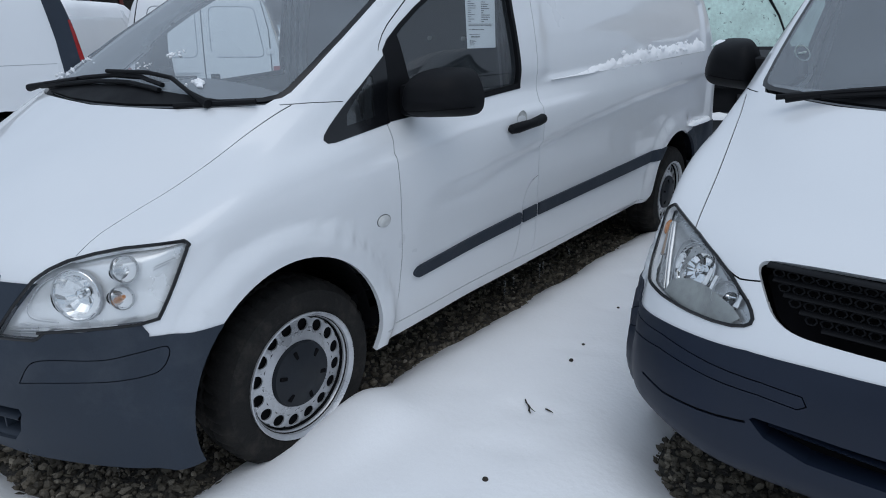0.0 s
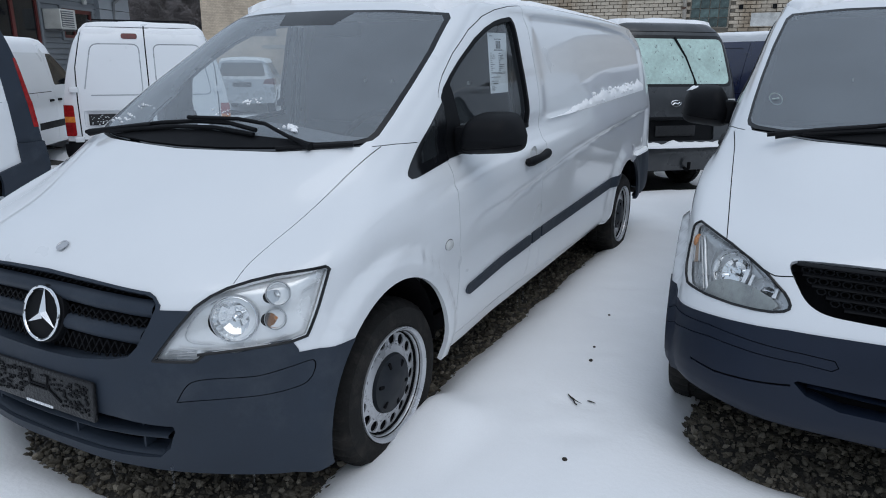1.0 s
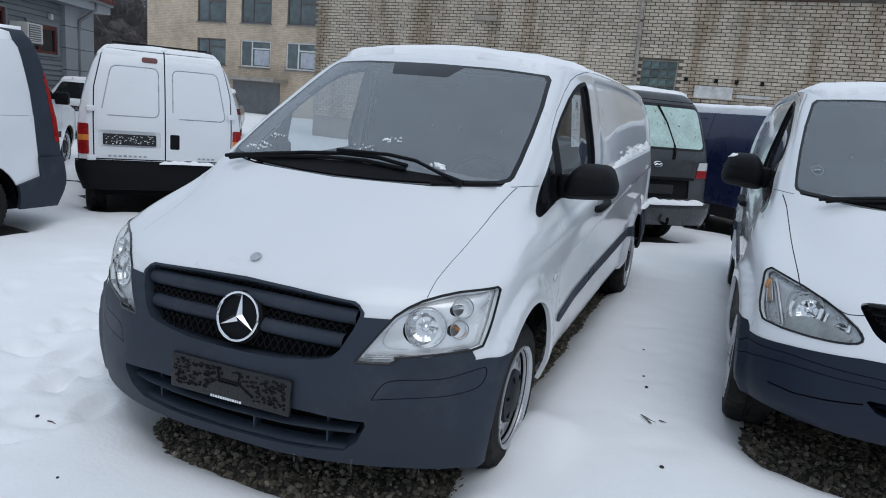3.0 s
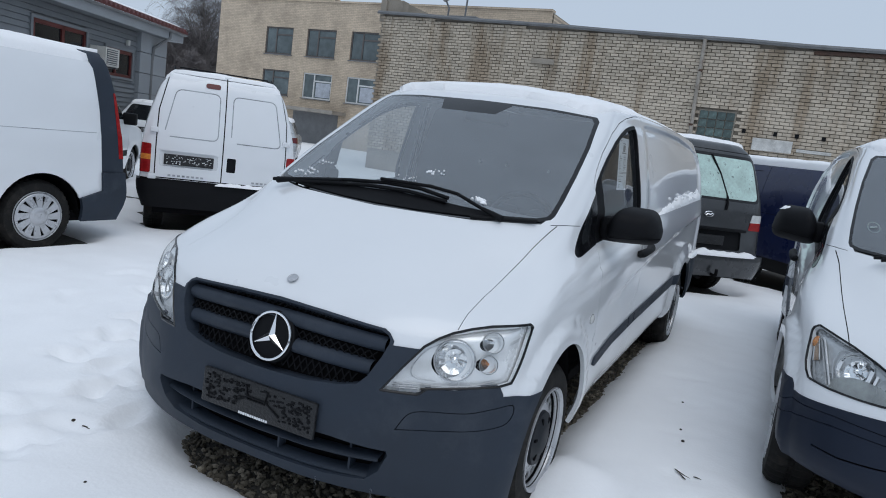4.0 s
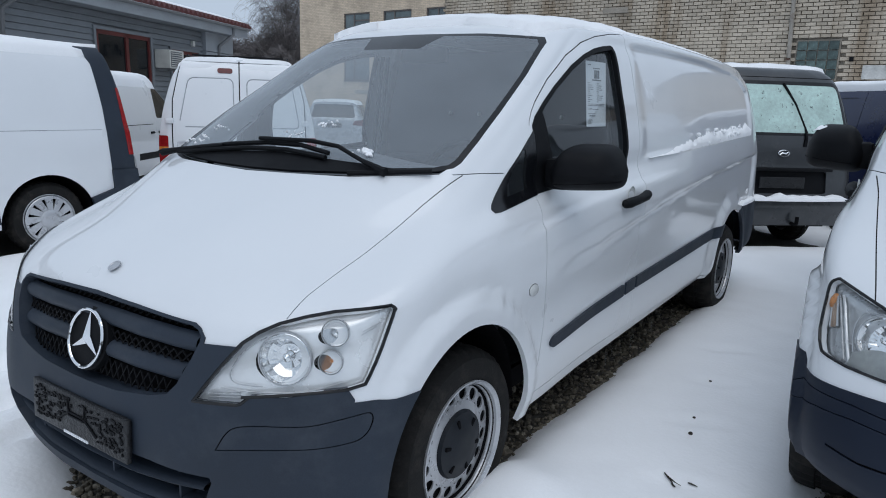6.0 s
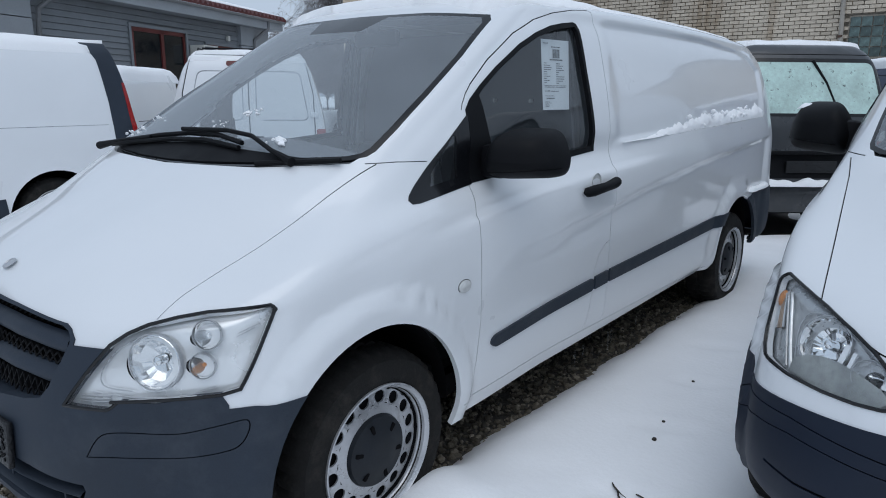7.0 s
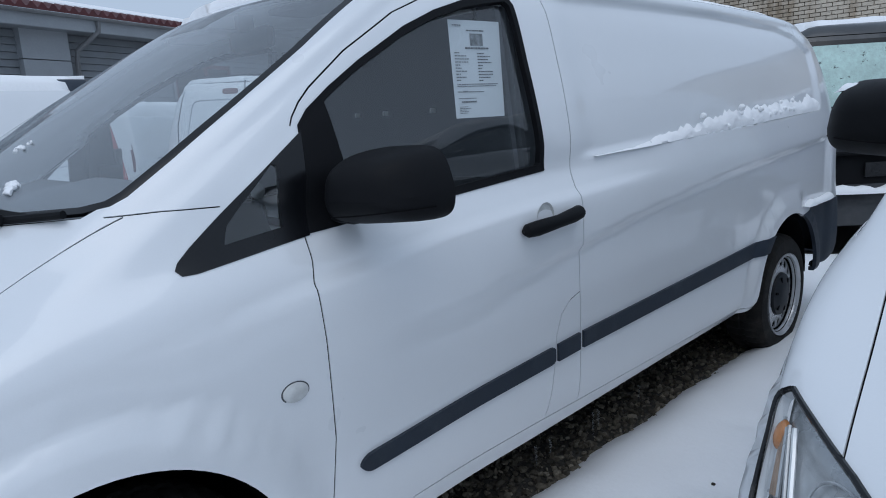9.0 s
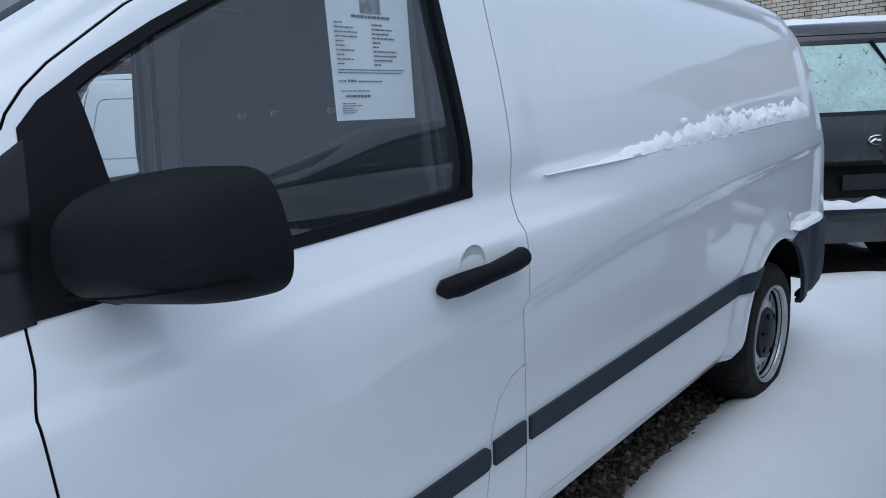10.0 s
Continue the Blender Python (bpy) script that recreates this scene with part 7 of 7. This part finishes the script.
def brick_hall():
    hall = thing("brick_hall", "long hall of pale weathered silicate brick", "building", pose(0, 19, 0))
    bm = bmesh.new()
    v = [bm.verts.new(p) for p in ((-13.1, 0.05, 0), (30, 0.05, 0), (30, 0.05, roof_at(30)), (-13.1, 0.05, roof_at(-13.1)), (-13.1, 12, 0), (30, 12, 0), (30, 12, roof_at(30)), (-13.1, 12, roof_at(-13.1)))]
    for q in ((0, 1, 2, 3), (5, 4, 7, 6), (4, 0, 3, 7), (1, 5, 6, 2), (3, 2, 6, 7)):
        bm.faces.new([v[i] for i in q])
    wall = part("wall", bm, MORTAR, hall, "mortar wall behind the bricks")
    bm = bmesh.new()
    n = 24
    top = []
    for i in range(n + 1):
        x = -13.2 + 43.2 * i / n
        z = roof_at(x) + 0.012 * math.sin(i * 2.1)
        top.append([bm.verts.new((x, y, z + dz)) for y, dz in ((-0.16, -0.06), (-0.18, 0.0), (-0.10, 0.07), (0.4, 0.09))])
    for a, b in zip(top, top[1:]):
        for k in range(3):
            bm.faces.new((a[k], b[k], b[k + 1], a[k + 1]))
    part("roof_edge", bm, METAL, hall, "dark metal roof flashing")
    bm = bmesh.new()
    box(bm, -13.2, -12.95, 0.0, 4, roof_at(-13) - 0.3, 6.55, 0.02)
    box(bm, -12.95, -12.3, 0.1, 0.5, roof_at(-12.6), 6.35)
    part("parapet", bm, MORTAR, hall, "raised end of the wall")
    bm = bmesh.new()
    tube(bm, [(-1.52, -0.14, roof_at(-1.5) - 0.03), (-1.50, -0.12, 4.2), (-1.44, -0.12, 2.8), (-1.42, -0.12, 0.4)], 0.055, 10)
    p = part("downpipe", bm, PIPE, hall, "rusty painted downpipe", True)
    for z in (4.6, 3.0, 1.6):
        bm = bmesh.new()
        lathe(bm, [(0.058, -0.03), (0.066, -0.03), (0.066, 0.03), (0.058, 0.03)], "z", 12, (-1.50 + 0.02 * (4.8 - z), -0.12, z))
        part("pipe_clip", bm, RUST, p)
    # glass block window
    win = new("glass_block_window")
    win.parent = hall
    win["label"] = "window of dark greenish glass blocks"
    bm = bmesh.new()
    box(bm, -1.32, -0.26, -0.02, 0.05, 2.45, 3.50)
    part("joint", bm, MORTAR, win)
    proto = bpy.data.meshes.new("glass_block")
    bm = bmesh.new()
    box(bm, -0.115, 0.115, -0.055, 0.0, -0.115, 0.115, 0.012)
    bm.to_mesh(proto)
    bm.free()
    proto.materials.append(BLOCKS)
    for i in range(4):
        for j in range(4):
            o = new("glass_block", proto)
            o.parent = win
            o.location = (-1.165 + 0.25 * i, 0.0, 2.60 + 0.25 * j)
    # the black block far left stands for a low window
    for x0, x1, z0, z1, mat, nm in ((0.30, 1.36, 2.48, 2.83, PATCH, "whitewashed_patch"), (1.48, 2.36, 2.55, 2.64, PATCH, "timber_lintel"), (1.40, 3.6, 5.26, 5.36, RUST, "rusty_beam"), (-10.72, -9.5, 3.0, 3.46, BLACK_PLASTIC, "low_window"), (-6.9, -6.1, 4.45, 4.62, MORTAR, "patched_brick")):
        bm = bmesh.new()
        box(bm, x0, x1, -0.09, 0.02, z0, z1, 0.01)
        part(nm, bm, mat, hall)
    for x in (0.02, 0.86, 1.42, 2.1):
        bm = bmesh.new()
        box(bm, x - 0.05, x + 0.05, -0.075, 0.02, 2.93, 3.04)
        part("wall_socket", bm, BLACK_PLASTIC, hall)
    # lamps on the roof
    for x, h, lean in ((-9.9, 1.25, -0.55), (-10.6, 0.75, -0.25)):
        bm = bmesh.new()
        tube(bm, [(x, 0.5, roof_at(x)), (x + 0.02, 0.5, roof_at(x) + h * 0.6), (x + lean * 0.6, 0.45, roof_at(x) + h)], 0.035, 8)
        lamp = part("lamp_post", bm, METAL, hall, "thin steel lamp arm on the roof")
        bm = bmesh.new()
        box(bm, -0.12, 0.12, -0.10, 0.10, -0.30, 0.30, 0.04, pose(x + lean * 0.8, 0.42, roof_at(x) + h + 0.2, 0, -28, 0))
        part("lamp_head", bm, STEEL, lamp, "", True)
    bm = bmesh.new()
    box(bm, -10.4, -9.3, 0.2, 0.9, roof_at(-10), roof_at(-10) + 0.16, 0.03)
    part("lamp_base", bm, METAL, hall)
    return hall, wall


def bricks(hall, wall):
    """The bricks of the yard wall: those about the window one by one, the rest joined."""
    def free(x, z):
        return not (-1.36 < x < -0.22 and 2.40 < z < 3.52) and z < roof_at(x) - 0.10
    proto = bpy.data.meshes.new("brick")
    bm = bmesh.new()
    box(bm, -0.122, 0.122, -0.03, 0.06, -0.042, 0.042, 0.004)
    bm.to_mesh(proto)
    bm.free()
    proto.materials.append(BRICK)
    rnd = random.Random(9)
    verts, faces, single = [], [], 0
    course = 0
    z = 0.9
    while z < 6.0:
        off = 0.13 * (course % 2)
        x = -13.0 + off
        while x < 9.0:
            if free(x, z):
                y = rnd.uniform(-0.006, 0.006)
                w = 0.122 * rnd.uniform(0.97, 1.01)
                if -4.2 < x < 2.6 and 2.5 < z < 4.4 and single < 300 and rnd.random() < 0.9:
                    o = new("brick", proto)
                    o.parent = wall
                    o.location = (x, y, z)
                    single += 1
                else:
                    b = len(verts)
                    for a in (-w, w):
                        for c in (-0.042, 0.042):
                            verts.append((x + a * 0.985, y - 0.03, z + c * 0.95))
                            verts.append((x + a, y + 0.055, z + c))
                    faces += [[b + i for i in q] for q in ((0, 4, 6, 2), (0, 2, 3, 1), (4, 5, 7, 6), (2, 6, 7, 3), (0, 1, 5, 4))]
            x += 0.26
        z += 0.1
        course += 1
    me = bpy.data.meshes.new("brickwork")
    me.from_pydata(verts, [], faces)
    o = hang("brickwork", me, BRICK, hall, "courses of pale weathered bricks")
    o["kind"] = "stuff"


FAR_BRICK = bpy.data.materials.new("far_brick")
FAR_BRICK.use_nodes = True
nt = FAR_BRICK.node_tree
pb = nt.nodes["Principled BSDF"]
tc = nt.nodes.new("ShaderNodeTexCoord").outputs["Object"]
mp = nt.nodes.new("ShaderNodeMapping")
mp.inputs["Rotation"].default_value = (radians(90), 0, 0)
nt.links.new(tc, mp.inputs[0])
bt = node(nt, "ShaderNodeTexBrick", Scale=1.0, **{"Mortar Size": 0.008, "Brick Width": 0.30, "Row Height": 0.105})
bt.inputs["Color1"].default_value = (0.60, 0.50, 0.385, 1)
bt.inputs["Color2"].default_value = (0.50, 0.415, 0.325, 1)
bt.inputs["Mortar"].default_value = (0.33, 0.285, 0.23, 1)
nt.links.new(mp.outputs[0], bt.inputs[0])
nz = node(nt, "ShaderNodeTexNoise", Scale=0.5, Detail=8.0, Roughness=0.7)
nt.links.new(tc, nz.inputs["Vector"])
st = ramp(nt, nz.outputs[0], [(0.35, (0.72, 0.70, 0.68)), (0.6, (1.05, 1.03, 1.0))])
mx = nt.nodes.new("ShaderNodeMix")
mx.data_type, mx.blend_type = "RGBA", "MULTIPLY"
mx.inputs[0].default_value = 1
nt.links.new(bt.outputs[0], mx.inputs[6])
nt.links.new(st, mx.inputs[7])
nt.links.new(mx.outputs[2], pb.inputs["Base Color"])
pb.inputs["Roughness"].default_value = 0.9
PANE = surface("dull_pane", (0.10, 0.125, 0.13), 0.12, grain=3, spread=0.2, blotch=0.8, blotch_amount=0.3, per_object=0.3)
FRAME_WHITE = surface("white_frame", (0.62, 0.63, 0.62), 0.5, blotch_amount=0.08)
FRAME_BROWN = surface("brown_frame", (0.095, 0.085, 0.08), 0.6, blotch_amount=0.15)
CURTAIN = surface("pale_curtain", (0.42, 0.45, 0.50), 0.8, grain=20, spread=0.15, blotch=3, blotch_amount=0.2)


def far_block():
    b = thing("brick_block", "two-storey tan brick office block", "building", pose(0, 34, 0))
    bm = bmesh.new()
    cols = [(-36.4, 1.9), (-32.7, 2.42), (-29.06, 2.42), (-25.43, 2.42), (-21.8, 2.42)]
    box(bm, -37.2, -12, 0.16, 12, 0, 9.30)
    core = part("core", bm, FAR_BRICK, b)
    zs = [0, 3.05, 4.74, 5.80, 7.62, 9.34]
    xs = [-37.2]
    for x, w in cols[1:]:
        xs += [x, x + w]
    xs.append(-12)
    for j in range(5):
        for i in range(len(xs) - 1):
            if i % 2 == 1 and j in (1, 3):
                continue
            bm = bmesh.new()
            box(bm, xs[i], xs[i + 1], 0, 0.3, zs[j], zs[j + 1])
            part("wall_panel", bm, FAR_BRICK, core)
    bm = bmesh.new()
    for x0, x1, dz in ((-37.3, -34.5, 0.10), (-34.5, -27.0, 0.28), (-27.0, -12, 0.12)):
        box(bm, x0, x1, -0.06, 0.5, 9.34, 9.34 + dz)
    part("parapet", bm, FAR_BRICK, b)
    for j, (z0, z1) in enumerate(((3.05, 4.74), (5.80, 7.62))):
        for i, (x, w) in enumerate(cols[1:]):
            win = new("window")
            win.parent = b
            bright = j == 0 and i in (1, 2)
            fm = FRAME_WHITE if bright else FRAME_BROWN
            bm = bmesh.new()
            for a0, a1, c0, c1 in ((x, x + 0.09, z0, z1), (x + w - 0.09, x + w, z0, z1), (x + 0.09, x + w - 0.09, z1 - 0.09, z1), (x + 0.09, x + w - 0.09, z0, z0 + 0.09), (x + w * 0.36, x + w * 0.36 + 0.10, z0 + 0.09, z1 - 0.09), (x + w * 0.36 + 0.10, x + w - 0.09, z1 - 0.55, z1 - 0.46)):
                box(bm, a0, a1, 0.06, 0.14, c0, c1)
            part("frame", bm, fm, win)
            bm = bmesh.new()
            box(bm, x + 0.1, x + w - 0.1, 0.10, 0.12, z0 + 0.1, z1 - 0.1)
            part("pane", bm, PANE, win)
            if bright:
                bm = bmesh.new()
                box(bm, x + w * 0.45, x + w - 0.15, 0.085, 0.095, z0 + 0.15, z1 - 0.6)
                part("curtain", bm, CURTAIN, win)
            bm = bmesh.new()
            box(bm, x - 0.05, x + w + 0.05, -0.10, 0.055, z0 - 0.06, z0 - 0.005)
            part("sill", bm, METAL, win)
    bm = bmesh.new()
    box(bm, -30.2, -25.2, -1.5, 0.1, 2.15, 2.38, 0.03)
    part("canopy", bm, PIPE, b, "concrete entrance canopy")
    bm = bmesh.new()
    box(bm, -29.6, -25.8, -0.03, 0.1, 0, 2.15)
    part("entrance", bm, METAL, b, "grey glazed entrance")
    return b


SIDING = surface("grey_siding", (0.175, 0.19, 0.205), 0.55, grain=40, spread=0.05, blotch=2, blotch_amount=0.1, per_object=0.06)
PALE_PANEL = surface("pale_grey_panel", (0.27, 0.29, 0.31), 0.5, grain=30, spread=0.04, blotch=2, blotch_amount=0.08)
RED_TILE = surface("dark_red_roof_tile", (0.075, 0.012, 0.014), 0.4, grain=30, spread=0.1, blotch=4, blotch_amount=0.2)
RED_FRAME = surface("red_brown_frame", (0.10, 0.018, 0.016), 0.4, blotch_amount=0.2)
AC_WHITE = surface("aged_white_casing", (0.50, 0.50, 0.47), 0.5, grain=40, spread=0.06, blotch=5, blotch_amount=0.12)


def low_office():
    """Single-storey building in grey siding; local x runs along its yard front, y inwards."""
    m = Matrix.Translation((-11.26, 2.30, 0)) @ pose(0, 0, 0, 0, 0, 114.2)
    b = thing("low_office", "single-storey building in grey siding, red tiled roof", "building", m)
    L0, L1 = -9.0, 9.75
    bm = bmesh.new()
    box(bm, L0, L1, 0.06, 9, 0, 3.32)
    wall = part("wall", bm, SIDING, b, "wall behind the siding")
    z = 0.25
    holes = [(4.05, 5.95, 1.0, 2.88), (6.80, 8.05, 2.0, 2.68)]
    while z < 3.25:
        spans = [(L0, L1 - 1.35)]
        for x0, x1, h0, h1 in holes:
            if h0 < z + 0.1 and z < h1:
                spans = [s for a, c in spans for s in ((a, min(c, x0)), (max(a, x1), c)) if s[1] - s[0] > 0.05]
        for a, c in spans:
            bm = bmesh.new()
            v = [bm.verts.new(p) for p in ((a, 0.0, z), (c, 0.0, z), (c, 0.028, z + 0.118), (a, 0.028, z + 0.118), (a, 0.06, z), (c, 0.06, z), (c, 0.06, z + 0.118), (a, 0.06, z + 0.118))]
            for q in ((0, 1, 2, 3), (4, 5, 1, 0), (3, 2, 6, 7)):
                bm.faces.new([v[i] for i in q])
            part("siding_board", bm, SIDING, wall)
        z += 0.125
    for x0, x1 in ((8.30, 9.78), (0.45, 1.40)):
        col = new("pilaster")
        col.parent = b
        col["label"] = "pale grey panelled pilaster"
        for k in range(6):
            bm = bmesh.new()
            box(bm, x0, x1, -0.10, 0.05, 0.02 + 0.55 * k, 0.02 + 0.55 * k + 0.535, 0.006)
            part("panel", bm, PALE_PANEL, col)
    bm = bmesh.new()
    box(bm, L0 - 0.3, L1 + 0.35, -0.42, -0.36, 3.27, 3.52, 0.01)
    part("fascia", bm, PALE_PANEL, b, "pale grey fascia board")
    bm = bmesh.new()
    box(bm, L0 - 0.3, L1 + 0.35, -0.36, 0.06, 3.27, 3.30)
    part("soffit", bm, SIDING, b)
    bm = bmesh.new()
    # half-round gutter
    g = [(-0.47 + 0.06 * math.cos(radians(a)), 3.53 + 0.06 * math.sin(radians(a))) for a in range(180, 361, 30)]
    pr = [[bm.verts.new((x, p, q)) for p, q in g] for x in (L0 - 0.3, L1 + 0.35)]
    for k in range(len(g) - 1):
        bm.faces.new((pr[0][k], pr[1][k], pr[1][k + 1], pr[0][k + 1]))
    part("gutter", bm, METAL, b)
    for x in (9.22, 1.80):
        bm = bmesh.new()
        tube(bm, [(x, -0.46, 3.50), (x, -0.44, 3.30), (x - 0.28, -0.14, 2.95), (x - 0.28, -0.10, 2.6), (x - 0.28, -0.10, 0.2)], 0.045, 8)
        part("downpipe", bm, METAL, b, "grey downpipe with swan neck", True)
    # tiled roof with rolls, snow above its rim
    bm = bmesh.new()
    nroll = 96
    rows = []
    for i in range(nroll * 8 + 1):
        x = L0 - 0.35 + (L1 + 0.75 - L0) * i / (nroll * 8)
        w = 0.045 * (1 + math.sin(i * math.pi / 4))
        rows.append([bm.verts.new((x, y, zz + w * k)) for y, zz, k in ((-0.52, 3.535, 0.0), (-0.52, 3.575, 1), (-0.30, 3.635, 1), (4.5, 4.66, 1))])
    for a, c in zip(rows, rows[1:]):
        for k in range(3):
            bm.faces.new((a[k], c[k], c[k + 1], a[k + 1]))
    part("roof", bm, RED_TILE, b, "dark red corrugated metal tiles", True)
    bm = bmesh.new()
    rows = []
    for i in range(60):
        x = L0 - 0.3 + (L1 + 0.6 - L0) * i / 59
        e = -0.34 + 0.05 * noise.noise(Vector((x * 2, 0, 3)))
        rows.append([bm.verts.new((x, y, zz)) for y, zz in ((e, 3.66), (e + 0.03, 3.735), (0.5, 3.95), (2.4, 4.38), (4.5, 4.80))])
    for a, c in zip(rows, rows[1:]):
        for k in range(4):
            bm.faces.new((a[k], c[k], c[k + 1], a[k + 1]))
    o = part("roof_snow", bm, SNOW, None, "", True)
    o.matrix_world = m
    tagged(o, "blanket of snow on the tiled roof", "snow", kind="stuff")
    for k, (x0, x1, h0, h1) in enumerate(holes):
        win = new("window")
        win.parent = b
        win["label"] = "dark window in a red-brown frame"
        bm = bmesh.new()
        box(bm, x0, x1, 0.035, 0.055, h0, h1)
        part("pane", bm, TINT, win)
        bm = bmesh.new()
        for a, c, d, e in ((x0, x0 + 0.09, h0, h1), (x1 - 0.07, x1, h0, h1), (x0, x1, h1 - 0.09, h1), (x0, x1, h0, h0 + 0.07)) + (((x0 + 1.0, x0 + 1.1, h0, h1),) if k == 0 else ((x0 + 0.45, x0 + 0.52, h0, h1),)):
            box(bm, a, c, 0.0, 0.05, d, e)
        part("frame", bm, RED_FRAME, win)
        bm = bmesh.new()
        for a, c, d, e in ((x0 - 0.07, x0, h0, h1 + 0.07), (x1, x1 + 0.07, h0, h1 + 0.07), (x0, x1, h1, h1 + 0.07), (x0 - 0.07, x1 + 0.07, h0 - 0.06, h0)):
            box(bm, a, c, -0.03, 0.05, d, e)
        part("casing", bm, SIDING, win)
    return b, m


def ac_unit(m):
    u = thing("air_conditioner", "aged white window air conditioner on the wall", "air conditioner", m @ pose(6.40, 0, 2.40))
    bm = bmesh.new()
    box(bm, -0.30, 0.30, -0.42, 0.0, -0.22, 0.22, 0.015)
    part("casing", bm, AC_WHITE, u)
    bm = bmesh.new()
    box(bm, -0.26, 0.20, -0.428, -0.418, -0.18, 0.18, 0.0)
    part("grille", bm, BULKHEAD, u, "grey louvred grille")
    for k in range(7):
        bm = bmesh.new()
        box(bm, -0.25, 0.19, -0.440, -0.428, -0.165 + 0.05 * k, -0.145 + 0.05 * k)
        part("louvre", bm, AC_WHITE, u)
    for x in (-0.245, 0.245):
        bm = bmesh.new()
        box(bm, x - 0.025, x + 0.025, -0.40, 0.0, -0.26, -0.22)
        part("bracket", bm, METAL, u)


hall, wall = brick_hall()
far_block()
_, office_m = low_office()
ac_unit(office_m)
bm = bmesh.new()
box(bm, -0.05, 0.05, -0.08, 0.0, -0.07, 0.07, 0.01)
wl_ = part("wall_lamp", bm, AC_WHITE, None)
wl_.matrix_world = office_m @ pose(7.75, 0, 2.90)
tagged(wl_, "small white box lamp on the siding", "lamp")


# ---- bare trees ----
TREE_BARK = surface("birch_bark", (0.14, 0.135, 0.13), 0.9, grain=6, spread=0.3, blotch=1.5, blotch_amount=0.4)
TWIG_GREY = surface("frosted_twigs", (0.17, 0.155, 0.155), 0.9, grain=4, spread=0.2, blotch=1, blotch_amount=0.2)


def bare_tree(height, seed, droop):
    rnd = random.Random(seed)
    tv, tf, cv, cf = [], [], [], []
    def limb(V, F, p, d, length, r, sides, steps, bend, sag):
        pts = []
        for k in range(steps + 1):
            pts.append((p.copy(), r * (1 - 0.75 * k / steps)))
            d = (d + Vector((rnd.uniform(-bend, bend), rnd.uniform(-bend, bend), rnd.uniform(-bend, bend) - sag))).normalized()
            p = p + d * length / steps
        u = Vector((1, 0, 0)) if abs(d.x) < 0.8 else Vector((0, 1, 0))
        prev = None
        for q, rr in pts:
            a = d.cross(u).normalized()
            c = d.cross(a)
            ring = list(range(len(V), len(V) + sides))
            for s in range(sides):
                t = 2 * math.pi * s / sides
                V.append(tuple(q + (a * math.cos(t) + c * math.sin(t)) * rr))
            if prev:
                F.extend((prev[s], prev[(s + 1) % sides], ring[(s + 1) % sides], ring[s]) for s in range(sides))
            prev = ring
        return pts
    trunk = limb(tv, tf, Vector((0, 0, 0)), Vector((0, 0, 1)), height * 0.92, height * 0.014, 8, 12, 0.05, 0)
    for k in range(84):
        i = rnd.randint(2, 11)
        e = rnd.random()
        p = trunk[i][0].lerp(trunk[i + 1][0], e)
        r = trunk[i][1] * (1 - e) + trunk[i + 1][1] * e
        a = rnd.uniform(0, 6.28)
        up = rnd.uniform(1.0, 2.3)
        d = Vector((math.cos(a), math.sin(a), up)).normalized()
        l1 = height * rnd.uniform(0.20, 0.36) * (1.42 - 0.068 * i)
        b1 = limb(tv, tf, p, d, l1, r * 0.45, 5, 6, 0.14, 0.01 * droop)
        for n in range(12):
            q, rq = b1[rnd.randint(1, 6)]
            a2 = rnd.uniform(0, 6.28)
            d2 = (d * 0.6 + Vector((math.cos(a2), math.sin(a2), rnd.uniform(-0.2, 0.6)))).normalized()
            b2 = limb(cv, cf, q, d2, l1 * rnd.uniform(0.22, 0.45), max(rq * 0.35, 0.013), 3, 4, 0.2, 0.04 * droop)
            for t in range(11):
                q3, r3 = b2[rnd.randint(1, 4)]
                a3 = rnd.uniform(0, 6.28)
                d3 = (d2 * 0.4 + Vector((math.cos(a3), math.sin(a3), rnd.uniform(-0.7, 0.2)))).normalized()
                limb(cv, cf, q3, d3, l1 * rnd.uniform(0.12, 0.36), 0.0115, 3, 3, 0.2, 0.42 * droop)
    tree = thing("birch_tree", "bare winter birch with fine hanging twigs", "tree", group="bare trees behind the yard")
    for nm, V, F, mat in (("trunk", tv, tf, TREE_BARK), ("crown", cv, cf, TWIG_GREY)):
        me = bpy.data.meshes.new(nm)
        me.from_pydata(V, [], F)
        hang(nm, me, mat, tree)
    return tree


t1 = bare_tree(13.4, 3, 1.0)
t1.matrix_world = pose(-45.5, 40.4, 0, 0, 0, 20)
t2 = bare_tree(6.3, 8, 0.5)
t2.matrix_world = pose(-47.5, 36.5, 0)
for x, y, a, s in ((-52, 41, 60, 0.95), (-49.0, 37.0, 140, 0.9), (-54, 43, 200, 1.1), (-51, 38, 300, 1.0), (-44.5, 38.5, 100, 0.9), (-46.5, 42, 10, 1.05), (-50.5, 45, 330, 1.1), (-57, 42, 70, 1.0), (-48.2, 40, 220, 1.15)):
    t = copy_thing(t2, pose(x, y, 0, 0, 0, a))
    t.scale = (s, s, s)


# ---- plain unseen walls added behind the yard, to darken reflections ----
CLOSING = surface("unseen_wall_grey", (0.22, 0.215, 0.21), 0.9, grain=3, spread=0.15, blotch=0.3, blotch_amount=0.25)
for nm, x0, x1, y0, y1 in (("unseen_wall_south", -34, 24, -17.4, -17), ("unseen_wall_east", 20, 20.4, -17, 19)):
    bm = bmesh.new()
    box(bm, x0, x1, y0, y1, 0, 3.0)
    tagged(part(nm, bm, CLOSING, None), "plain grey wall added out of view to darken reflections", "wall", kind="structure")

bricks(hall, wall)
